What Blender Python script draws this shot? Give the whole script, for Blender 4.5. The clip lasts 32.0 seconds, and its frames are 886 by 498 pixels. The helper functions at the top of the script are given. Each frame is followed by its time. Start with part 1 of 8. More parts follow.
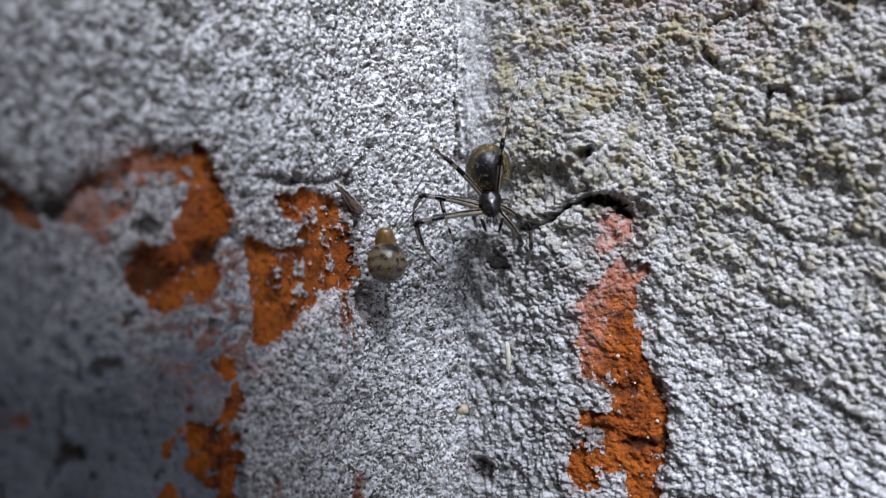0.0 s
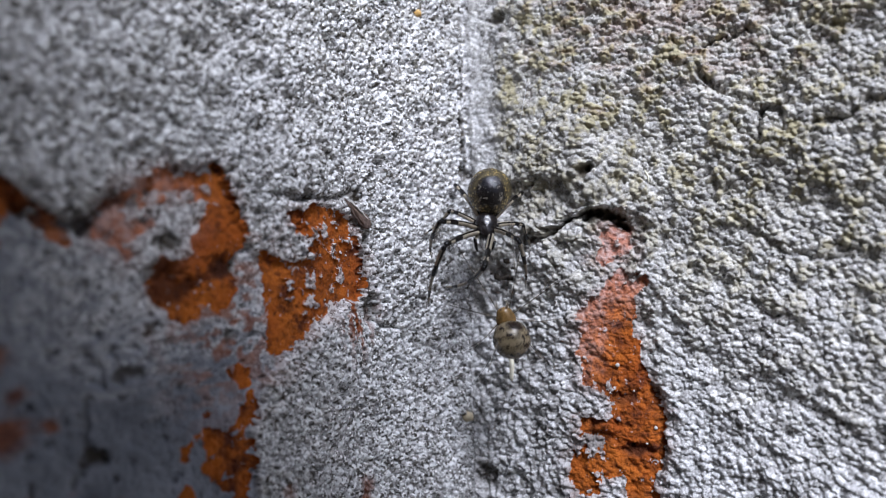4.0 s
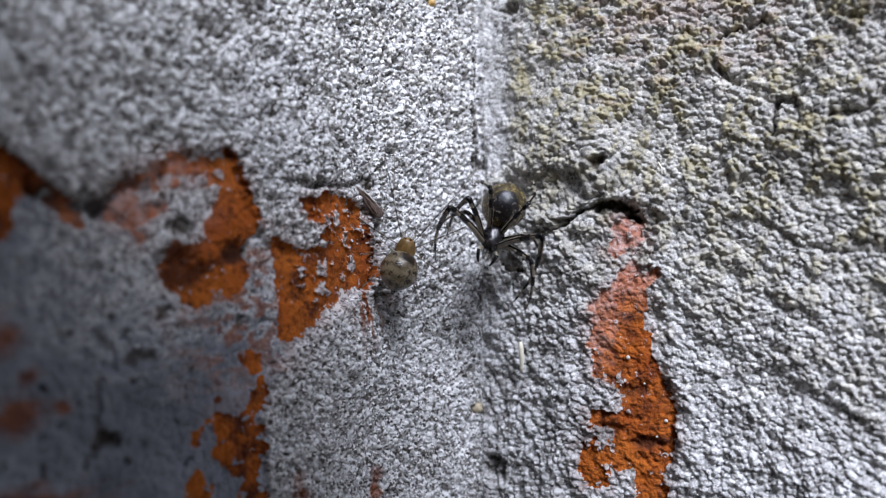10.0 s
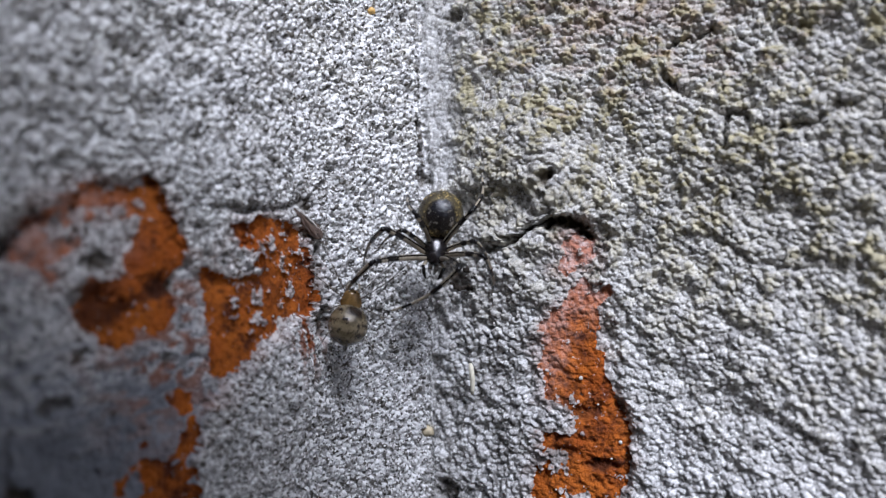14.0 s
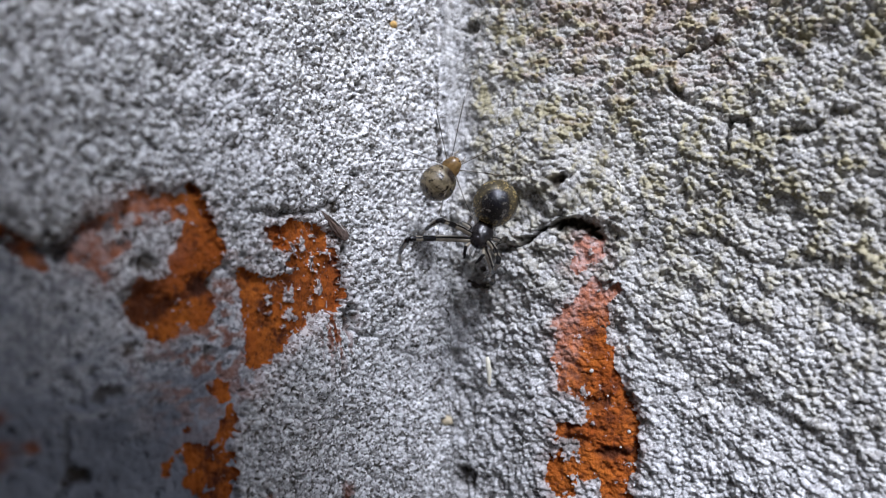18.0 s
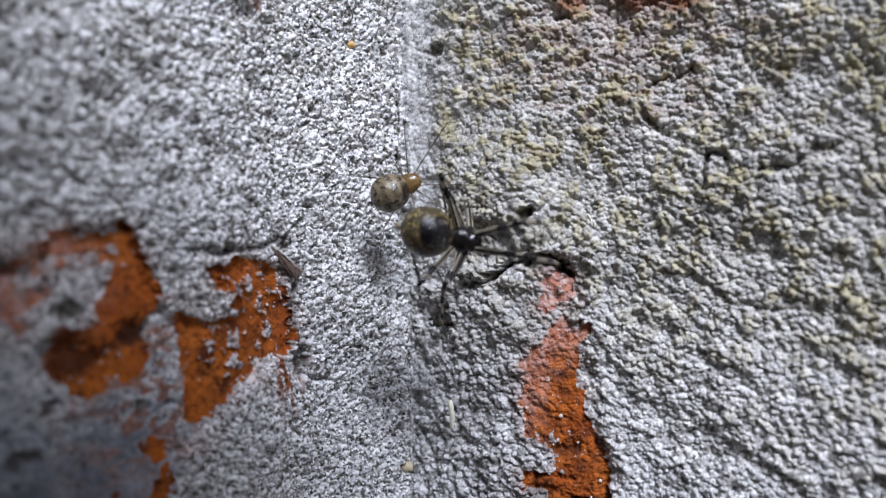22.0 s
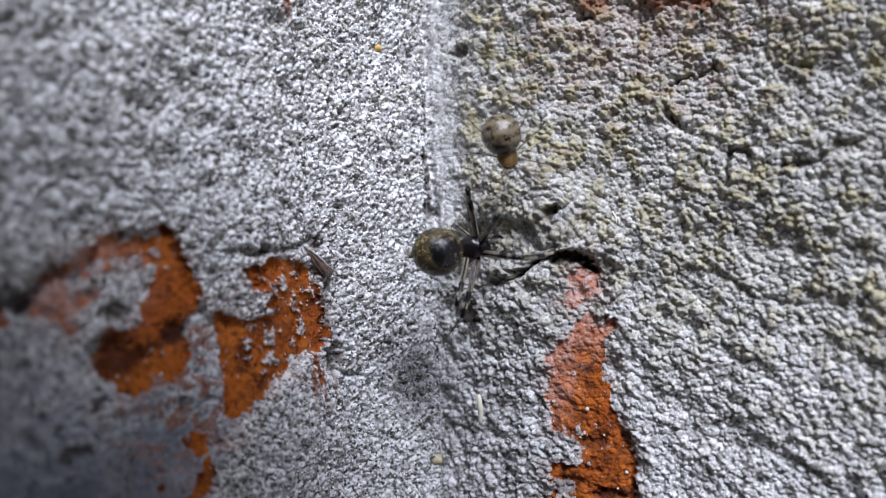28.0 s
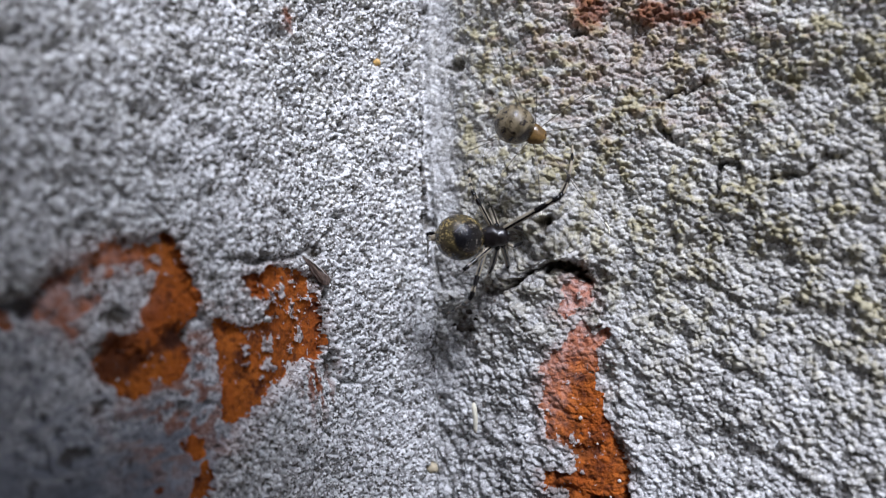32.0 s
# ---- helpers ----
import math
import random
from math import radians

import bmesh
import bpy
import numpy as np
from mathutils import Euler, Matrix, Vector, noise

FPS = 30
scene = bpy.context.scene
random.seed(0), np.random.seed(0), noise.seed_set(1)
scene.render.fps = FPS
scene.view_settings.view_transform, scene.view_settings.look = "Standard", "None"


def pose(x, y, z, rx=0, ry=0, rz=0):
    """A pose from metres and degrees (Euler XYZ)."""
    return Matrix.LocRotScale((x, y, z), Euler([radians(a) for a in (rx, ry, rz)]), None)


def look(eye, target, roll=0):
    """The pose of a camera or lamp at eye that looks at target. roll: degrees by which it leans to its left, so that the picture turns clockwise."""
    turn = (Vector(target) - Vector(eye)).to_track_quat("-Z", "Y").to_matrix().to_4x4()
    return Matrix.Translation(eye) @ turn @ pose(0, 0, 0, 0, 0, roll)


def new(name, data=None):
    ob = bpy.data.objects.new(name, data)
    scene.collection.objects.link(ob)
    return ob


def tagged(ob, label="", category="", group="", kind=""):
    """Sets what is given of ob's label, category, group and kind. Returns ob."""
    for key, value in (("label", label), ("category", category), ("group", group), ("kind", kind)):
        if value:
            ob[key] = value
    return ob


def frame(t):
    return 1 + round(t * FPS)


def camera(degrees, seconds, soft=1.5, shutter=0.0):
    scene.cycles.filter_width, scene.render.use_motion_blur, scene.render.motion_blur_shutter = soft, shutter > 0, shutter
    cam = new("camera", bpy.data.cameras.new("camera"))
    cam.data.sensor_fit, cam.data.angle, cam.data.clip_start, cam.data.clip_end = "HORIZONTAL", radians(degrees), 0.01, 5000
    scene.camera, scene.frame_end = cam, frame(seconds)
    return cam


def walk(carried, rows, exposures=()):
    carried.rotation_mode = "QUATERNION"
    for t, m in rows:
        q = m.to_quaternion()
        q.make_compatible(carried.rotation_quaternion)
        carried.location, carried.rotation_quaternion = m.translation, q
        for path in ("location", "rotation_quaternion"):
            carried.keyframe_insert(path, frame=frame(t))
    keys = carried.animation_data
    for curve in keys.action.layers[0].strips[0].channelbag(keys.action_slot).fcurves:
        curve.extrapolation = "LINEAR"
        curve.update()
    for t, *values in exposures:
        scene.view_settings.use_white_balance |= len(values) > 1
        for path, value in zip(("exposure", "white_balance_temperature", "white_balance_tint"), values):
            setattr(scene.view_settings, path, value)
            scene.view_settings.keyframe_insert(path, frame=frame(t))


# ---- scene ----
cam = camera(60, 32.0, soft=1.1, shutter=0.5)
cam.data.dof.use_dof = True
cam.data.dof.focus_distance = 0.0585
cam.data.dof.aperture_fstop = 24
PATH = [
    (0, pose(0.00006, -0.05662, 0.00033, 89.685, 0.579, -1.387)),
    (0.5, pose(0.00018, -0.05709, -0.00002, 89.716, 0.466, -1.236)),
    (1, pose(0.00015, -0.05778, 0.00005, 89.788, 0.616, -0.997)),
    (1.5, pose(0.00017, -0.05853, 0.00053, 89.883, 0.916, -0.808)),
    (2, pose(0.00009, -0.05882, 0.00064, 89.899, 0.897, -0.712)),
    (2.5, pose(0.00033, -0.05871, 0.00102, 89.949, 0.999, -0.637)),
    (3, pose(0.00019, -0.05893, 0.00112, 90.255, 1.071, -0.689)),
    (3.5, pose(0.00022, -0.05872, 0.00093, 90.331, 0.875, -0.771)),
    (5.5, pose(0.00007, -0.05980, -0.00007, 90.285, 0.238, -0.529)),
    (6, pose(-0.00021, -0.05984, -0.00022, 90.421, 0.191, -0.440)),
    (6.5, pose(-0.00034, -0.06016, 0.00005, 90.300, 0.134, -0.427)),
    (7, pose(0.00000, -0.06001, -0.00020, 90.331, -0.053, -0.115)),
    (7.5, pose(0.00003, -0.06031, -0.00058, 90.248, -0.166, 0.059)),
    (8, pose(0.00016, -0.06005, -0.00068, 90.236, -0.256, 0.103)),
    (8.5, pose(0.00021, -0.06004, -0.00030, 90.174, -0.078, 0.030)),
    (9, pose(-0.00000, -0.06062, -0.00000, 90.000, 0.000, -0.000)),
    (9.5, pose(0.00005, -0.06005, -0.00010, 90.330, 0.028, 0.064)),
    (10, pose(-0.00011, -0.05875, 0.00006, 90.143, -0.032, -0.251)),
    (10.5, pose(0.00019, -0.05727, 0.00010, 89.928, -0.119, -0.261)),
    (11, pose(0.00007, -0.05583, 0.00073, 89.982, 0.044, -0.910)),
    (11.5, pose(0.00045, -0.05668, 0.00025, 89.858, -0.142, -1.067)),
    (12, pose(0.00079, -0.05733, 0.00128, 89.749, 0.584, -1.365)),
    (12.5, pose(0.00151, -0.05642, 0.00155, 89.898, 0.592, -1.698)),
    (13, pose(0.00199, -0.05644, 0.00297, 89.454, 1.442, -2.013)),
    (13.5, pose(0.00180, -0.05696, 0.00391, 89.562, 2.008, -2.797)),
    (14, pose(0.00143, -0.05631, 0.00231, 89.402, 1.092, -2.906)),
    (14.5, pose(0.00119, -0.05777, 0.00207, 89.276, 0.885, -2.645)),
    (16.5, pose(0.00126, -0.05995, 0.00265, 88.738, 1.148, -1.602)),
    (17, pose(0.00130, -0.06022, 0.00330, 88.782, 1.526, -1.558)),
    (17.5, pose(0.00123, -0.06015, 0.00295, 89.023, 1.333, -1.426)),
    (18, pose(0.00133, -0.05990, 0.00275, 89.060, 1.163, -1.479)),
    (18.5, pose(0.00145, -0.05854, 0.00298, 89.047, 0.934, -1.781)),
    (19, pose(0.00174, -0.05738, 0.00265, 89.151, 0.555, -2.044)),
    (19.5, pose(0.00201, -0.05590, 0.00244, 89.009, 0.305, -2.549)),
    (20, pose(0.00226, -0.05454, 0.00254, 89.132, 0.107, -3.041)),
    (20.5, pose(0.00207, -0.05345, 0.00340, 89.128, 0.113, -3.513)),
    (21, pose(0.00213, -0.05202, 0.00383, 89.489, -0.170, -4.012)),
    (21.5, pose(0.00216, -0.05333, 0.00498, 89.697, 0.434, -4.368)),
    (22, pose(0.00189, -0.05594, 0.00471, 89.743, 0.951, -4.036)),
    (22.5, pose(0.00171, -0.05580, 0.00446, 89.538, 0.877, -4.081)),
    (23, pose(0.00126, -0.05583, 0.00457, 89.412, 0.898, -3.709)),
    (23.5, pose(0.00109, -0.05574, 0.00505, 89.505, 1.092, -3.592)),
    (24, pose(0.00084, -0.05608, 0.00507, 89.409, 0.886, -3.285)),
    (24.5, pose(0.00072, -0.05552, 0.00447, 89.378, 0.508, -3.264)),
    (25, pose(0.00044, -0.05611, 0.00478, 89.030, 0.952, -3.285)),
    (25.5, pose(0.00089, -0.05647, 0.00497, 89.023, 1.284, -2.912)),
    (27.5, pose(0.00094, -0.05681, 0.00510, 88.999, 1.341, -2.836)),
    (28, pose(0.00111, -0.05726, 0.00516, 89.220, 1.565, -2.688)),
    (28.5, pose(0.00109, -0.05752, 0.00533, 89.281, 1.719, -2.696)),
    (29, pose(0.00116, -0.05762, 0.00515, 89.445, 1.710, -2.669)),
    (29.5, pose(0.00132, -0.05740, 0.00513, 89.628, 1.593, -2.615)),
    (30, pose(0.00116, -0.05730, 0.00570, 89.875, 1.749, -2.747)),
    (30.5, pose(0.00119, -0.05759, 0.00543, 90.120, 1.568, -2.574)),
    (31, pose(0.00128, -0.05796, 0.00552, 90.209, 1.788, -2.610)),
    (31.5, pose(0.00117, -0.05820, 0.00561, 90.218, 1.800, -2.567)),
    (32, pose(0.00155, -0.05830, 0.00475, 90.365, 1.258, -2.496)),
]
walk(cam, PATH, exposures=[(0, 0.18, 5480, 16), (1, 0.18, 5480, 16), (3, 0.24, 5480, 16), (7, 0.33, 5480, 16), (9, 0.28, 5480, 16), (14, 0.20, 5480, 16), (17, 0.28, 5480, 16), (19, 0.23, 5480, 16), (20, 0.11, 5480, 16), (21, 0.02, 5480, 16), (22, 0.17, 5480, 16), (25, 0.18, 5480, 16), (32, 0.20, 5480, 16)])

# ---- light: a bright overcast sky, stronger from above and from the open side ----
SUN_TURN, SUN_HEIGHT = 14.5, 47.0
world = bpy.data.worlds.new("sky")
scene.world = world
world.use_nodes = True
wn = world.node_tree
sky = wn.nodes.new("ShaderNodeTexSky")
sky.sky_type = "NISHITA"
sky.sun_disc = False
sky.sun_elevation = radians(SUN_HEIGHT)
sky.sun_rotation = radians(180 - SUN_TURN)
sky.dust_density = 3.0
wn.nodes["Background"].inputs["Strength"].default_value = 0.062
wn.links.new(sky.outputs["Color"], wn.nodes["Background"].inputs["Color"])
sun = new("sun", bpy.data.lights.new("sun", "SUN"))
sun.data.energy = 4.3
sun.data.angle = radians(18)
sun.data.color = (1.0, 0.97, 0.92)
e, a = radians(SUN_HEIGHT), radians(SUN_TURN)
sun.matrix_world = look((0.3 * math.cos(e) * math.sin(a), -0.3 * math.cos(e) * math.cos(a), 0.3 * math.sin(e)), (0, 0, 0))


# ---- materials ----
class Nodes:
    """Short hand for a node material."""

    def __init__(self, name, rough=0.9, specular=0.3):
        self.mat = bpy.data.materials.new(name)
        self.mat.use_nodes = True
        self.t = self.mat.node_tree
        self.b = self.t.nodes["Principled BSDF"]
        self.b.inputs["Roughness"].default_value = rough
        self.b.inputs["Specular IOR Level"].default_value = specular
        self.coord = self.t.nodes.new("ShaderNodeTexCoord").outputs["Object"]

    def put(self, socket, value):
        if hasattr(value, "is_output"):
            self.t.links.new(value, socket)
        else:
            socket.default_value = value

    def noise(self, size, detail=4.0, rough=0.6, warp=0.0):
        n = self.t.nodes.new("ShaderNodeTexNoise")
        n.inputs["Scale"].default_value = 1.0 / size
        n.inputs["Detail"].default_value = detail
        n.inputs["Roughness"].default_value = rough
        n.inputs["Distortion"].default_value = warp
        self.t.links.new(self.coord, n.inputs["Vector"])
        return n.outputs["Fac"]

    def cells(self, size, feature="F1"):
        n = self.t.nodes.new("ShaderNodeTexVoronoi")
        n.feature = feature
        n.inputs["Scale"].default_value = 1.0 / size
        self.t.links.new(self.coord, n.inputs["Vector"])
        return n.outputs["Distance"]

    def lots(self, size, warp=0.0):
        """A random number for each grain."""
        n = self.t.nodes.new("ShaderNodeTexVoronoi")
        n.inputs["Scale"].default_value = 1.0 / size
        self.t.links.new(self.coord, n.inputs["Vector"])
        sep = self.t.nodes.new("ShaderNodeSeparateColor")
        self.t.links.new(n.outputs["Color"], sep.inputs[0])
        return sep.outputs[0], sep.outputs[1]

    def near(self, at, low, high):
        """One close to a place on the thing, none beyond; in millimetres."""
        n = self.t.nodes.new("ShaderNodeVectorMath")
        n.operation = "DISTANCE"
        self.t.links.new(self.coord, n.inputs[0])
        n.inputs[1].default_value = [0.001 * v for v in at]
        wobble = self.math("MULTIPLY", self.noise(0.0007, 3), 0.0012)
        return self.ramp(self.math("ADD", n.outputs["Value"], wobble), 0.001 * high + 0.0006, 0.001 * low + 0.0006)

    def attribute(self, name):
        n = self.t.nodes.new("ShaderNodeAttribute")
        n.attribute_name = name
        return n.outputs["Fac"]

    def ramp(self, fac, low, high, a=0.0, b=1.0):
        n = self.t.nodes.new("ShaderNodeMapRange")
        for i, v in enumerate((fac, low, high, a, b)):
            self.put(n.inputs[i], v)
        return n.outputs["Result"]

    def mix(self, fac, a, b, mode="MIX"):
        n = self.t.nodes.new("ShaderNodeMix")
        n.data_type, n.blend_type = "RGBA", mode
        self.put(n.inputs[0], fac)
        for i, v in ((6, a), (7, b)):
            self.put(n.inputs[i], (*v, 1) if isinstance(v, tuple) else v)
        return n.outputs[2]

    def math(self, op, a, b):
        n = self.t.nodes.new("ShaderNodeMath")
        n.operation = op
        self.put(n.inputs[0], a)
        self.put(n.inputs[1], b)
        return n.outputs[0]

    def done(self, color, bump=None, depth=0.0001, strength=1.0):
        self.put(self.b.inputs["Base Color"], (*color, 1) if isinstance(color, tuple) else color)
        if bump is not None:
            n = self.t.nodes.new("ShaderNodeBump")
            n.inputs["Strength"].default_value = strength
            n.inputs["Distance"].default_value = depth
            self.t.links.new(bump, n.inputs["Height"])
            self.t.links.new(n.outputs["Normal"], self.b.inputs["Normal"])
        return self.mat


def limewash_material():
    m = Nodes("limewash", 0.95, 0.15)
    grain = m.noise(0.00018, 3)
    cloud = m.noise(0.006, 5, 0.65)
    tone = m.attribute("tone")
    loose = m.ramp(m.attribute("coarse"), 0.0, 1.0, 1.0, 0.5)
    base = m.mix(m.ramp(cloud, 0.35, 0.7), (0.46, 0.45, 0.44), (0.66, 0.665, 0.67))
    base = m.mix(m.ramp(grain, 0.32, 0.60), (0.36, 0.352, 0.34), base)
    base = m.mix(m.math("MULTIPLY", loose, m.ramp(tone, 0.60, 0.72)), base, (0.82, 0.82, 0.81))
    base = m.mix(m.math("MULTIPLY", loose, m.ramp(tone, 0.34, 0.24, 0.0, 0.75)), base, (0.27, 0.26, 0.25))
    base = m.mix(m.math("MULTIPLY", loose, m.ramp(tone, 0.14, 0.10)), base, (0.10, 0.092, 0.08))
    lot, lot2 = m.lots(0.00015)
    base = m.mix(m.math("MULTIPLY", loose, m.ramp(lot, 0.20, 0.15)), base, (0.12, 0.112, 0.10))
    base = m.mix(m.math("MULTIPLY", loose, m.ramp(lot2, 0.78, 0.84)), base, (0.85, 0.85, 0.84))
    # grey-blue lime film; its tone is also darkened for shade low on the left
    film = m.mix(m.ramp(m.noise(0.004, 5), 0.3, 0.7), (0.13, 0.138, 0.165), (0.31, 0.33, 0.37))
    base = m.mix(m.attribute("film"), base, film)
    olive = m.math("MULTIPLY", m.attribute("olive"), m.ramp(tone, 0.2, 0.6, 0.45, 1.0))
    base = m.mix(olive, base, m.mix(m.ramp(tone, 0.3, 0.9), (0.25, 0.225, 0.135), (0.43, 0.39, 0.25)))
    rust = m.mix(m.ramp(m.noise(0.0012, 4), 0.35, 0.65), (0.14, 0.042, 0.018), (0.28, 0.090, 0.030))
    base = m.mix(m.attribute("bare"), base, rust)
    # brown dirt, plus shade painted dark into cracks and hollows
    base = m.mix(m.attribute("dirt_shade"), base, (0.050, 0.038, 0.024))
    relief = m.math("ADD", grain, m.math("MULTIPLY", m.noise(0.00008, 2, 0.6), 0.9))
    return m.done(base, relief, 0.00006, 1.0)


def brick_material():
    m = Nodes("fired_brick", 0.92, 0.2)
    cloud = m.noise(0.0035, 5, 0.6)
    fine = m.noise(0.0005, 4, 0.65)
    base = m.mix(m.ramp(cloud, 0.3, 0.7), (0.29, 0.066, 0.008), (0.48, 0.138, 0.015))
    base = m.mix(m.ramp(fine, 0.30, 0.50), (0.10, 0.024, 0.006), base)
    base = m.mix(m.ramp(m.noise(0.0022, 4, 0.7), 0.50, 0.66), base, (0.085, 0.024, 0.010))
    base = m.mix(m.attribute("film"), base, (0.46, 0.225, 0.165))
    veil = m.math("MULTIPLY", m.attribute("film"), m.ramp(m.noise(0.0009, 5, 0.7), 0.44, 0.60))
    base = m.mix(veil, base, (0.58, 0.47, 0.44))
    base = m.mix(m.ramp(m.noise(0.0007, 5, 0.7), 0.63, 0.68), base, (0.60, 0.56, 0.55))
    # dark brown for dirt and for the painted shade inside pits
    base = m.mix(m.attribute("dirt_shade"), base, (0.05, 0.018, 0.010))
    return m.done(base, m.math("ADD", fine, m.noise(0.00016, 2)), 0.00016, 0.8)


def plain(name, color, rough=0.5, specular=0.5, spread=0.35, size=0.0006, depth=0.00002):
    m = Nodes(name, rough, specular)
    dark = tuple(c * (1 - spread) for c in color)
    light = tuple(min(1, c * (1 + spread)) for c in color)
    n = m.noise(size, 4)
    return m.done(m.mix(m.ramp(n, 0.3, 0.7), dark, light), n, depth, 0.6)


def dark_abdomen_material():
    """Olive-brown skin netted with fine yellow flecks, a blue-black patch on top and pale dots before it."""
    m = Nodes("dark_abdomen_skin", 0.24, 0.5)
    base = m.mix(m.ramp(m.noise(0.0010, 4), 0.35, 0.65), (0.030, 0.024, 0.013), (0.105, 0.084, 0.040))
    fleck = m.math("MULTIPLY", m.ramp(m.cells(0.00019), 0.50, 0.34), m.ramp(m.noise(0.0009, 3), 0.44, 0.56))
    base = m.mix(fleck, base, (0.36, 0.27, 0.10))
    wide = m.near((0, -1.9, 1.7), 1.0, 1.35)
    dots = m.math("MULTIPLY", wide, m.ramp(m.noise(0.00035, 3), 0.58, 0.64))
    base = m.mix(wide, base, (0.012, 0.010, 0.009))
    base = m.mix(m.math("MULTIPLY", dots, 0.55), base, (0.30, 0.27, 0.22))
    base = m.mix(m.near((0.15, -2.5, 1.7), 0.55, 0.85), base, (0.006, 0.006, 0.008))
    return m.done(base, m.math("ADD", m.noise(0.00012, 3), m.math("MULTIPLY", m.noise(0.0006, 2), 2.0)), 0.00006, 0.6)


def pale_abdomen_material():
    """Tan skin with cream cross bands, dark dots beside them and a dark mark over the waist."""
    m = Nodes("pale_abdomen_skin", 0.22, 0.6)
    wave = m.t.nodes.new("ShaderNodeTexWave")
    wave.bands_direction = "Y"
    wave.inputs["Scale"].default_value = 460
    wave.inputs["Distortion"].default_value = 5.0
    wave.inputs["Detail"].default_value = 2.0
    m.t.links.new(m.coord, wave.inputs["Vector"])
    base = m.mix(m.ramp(wave.outputs["Fac"], 0.2, 0.9), (0.105, 0.083, 0.046), (0.180, 0.146, 0.088))
    base = m.mix(m.ramp(m.noise(0.00022, 3), 0.45, 0.62, 0.0, 0.6), base, (0.24, 0.195, 0.12))
    bars = m.math("ADD", m.noise(0.00040, 3, 0.6, 0.8), m.math("MULTIPLY", wave.outputs["Fac"], -0.10))
    base = m.mix(m.math("MULTIPLY", m.ramp(bars, 0.51, 0.56), m.near((0, -1.5, 1.5), 1.3, 2.2)), base, (0.018, 0.012, 0.008))
    base = m.mix(m.near((0.5, -0.55, 1.0), 0.35, 0.75), base, (0.016, 0.010, 0.007))
    base = m.mix(m.near((0, -1.6, -0.7), 0.9, 1.7), base, (0.040, 0.027, 0.013))
    return m.done(base, m.math("ADD", m.noise(0.00010, 3), m.math("MULTIPLY", m.noise(0.0005, 2), 1.5)), 0.00005, 0.6)


LIME, BRICK = limewash_material(), brick_material()
STRAW = plain("straw", (0.82, 0.78, 0.62), 0.5, 0.5, 0.12)
HUSK = plain("husk", (0.115, 0.082, 0.066), 0.75, 0.3, 0.6, 0.0003, 0.00012)
HUSK_DARK = plain("husk_inside", (0.13, 0.09, 0.07), 0.8, 0.2)
GRAIN = plain("sand_grain", (0.58, 0.50, 0.34), 0.45, 0.5, 0.2)
GRAIN_WHITE = plain("quartz_grain", (0.66, 0.64, 0.60), 0.6, 0.5, 0.1)
GRAIN_YELLOW = plain("yellow_grain", (0.60, 0.38, 0.12), 0.5, 0.5, 0.3)
SILK = plain("silk", (0.50, 0.51, 0.53), 0.5, 0.4, 0.2)
DEBRIS = plain("dark_debris", (0.035, 0.028, 0.022), 0.9, 0.2, 0.5)
DARK_SKIN = dark_abdomen_material()
SHELL = plain("glossy_black_shell", (0.010, 0.008, 0.008), 0.22, 0.5, 0.5, 0.0004, 0.00008)
LEG_DARK = plain("black_leg_shell", (0.006, 0.005, 0.005), 0.25, 0.4, 0.5)
LEG_PALE = plain("smoky_leg_shell", (0.30, 0.26, 0.19), 0.28, 0.45, 0.4)
PALE_SKIN = pale_abdomen_material()
AMBER = plain("amber_shell", (0.15, 0.09, 0.030), 0.25, 0.4, 0.7, 0.0006, 0.00005)
LEG_AMBER = plain("translucent_amber_leg", (0.26, 0.22, 0.16), 0.35, 0.5, 0.3)
LEG_BROWN = plain("brown_leg_band", (0.040, 0.028, 0.018), 0.35, 0.5, 0.3)
for clear in (LEG_AMBER, LEG_BROWN):
    clear.node_tree.nodes["Principled BSDF"].inputs["Alpha"].default_value = 0.5
EARTH = plain("trodden_earth", (0.09, 0.075, 0.055), 0.95, 0.2, 0.5, 0.05, 0.004)


# ---- the corner of the two walls, as a section in centimetres ----
SECTION = [(-30, -31), (-1.55, -1.36), (-0.80, -0.54), (-0.60, -0.10), (0, 0.47), (0.35, 0.74),
           (0.65, 0.55), (1.2, 0.1), (1.7, 0), (2.4, -0.33), (3.0, -0.75), (40, -23.3)]


def hashed(ix, iy, seed):
    h = (ix.astype(np.int64) * 374761393 + iy.astype(np.int64) * 668265263 + seed * 1274126177) & 0xFFFFFFFF
    h = ((h ^ (h >> 13)) * 1103515245) & 0xFFFFFFFF
    h = ((h ^ (h >> 16)) * 2246822519) & 0xFFFFFFFF
    return ((h ^ (h >> 15)) & 0xFFFFFF) / float(0xFFFFFF)


def smooth(x, y, seed):
    ix, iy = np.floor(x), np.floor(y)
    u, v = x - ix, y - iy
    u, v = u * u * (3 - 2 * u), v * v * (3 - 2 * v)
    a, b = hashed(ix, iy, seed), hashed(ix + 1, iy, seed)
    c, d = hashed(ix, iy + 1, seed), hashed(ix + 1, iy + 1, seed)
    return (a + (b - a) * u) * (1 - v) + (c + (d - c) * u) * v - 0.5


def fbm(x, y, octaves, seed):
    total, k = np.zeros_like(x), 1.0
    for i in range(octaves):
        total += k * smooth(x + 17.3 * i, y - 9.1 * i, seed + i)
        x, y, k = x * 2.03, y * 2.03, k * 0.5
    return total


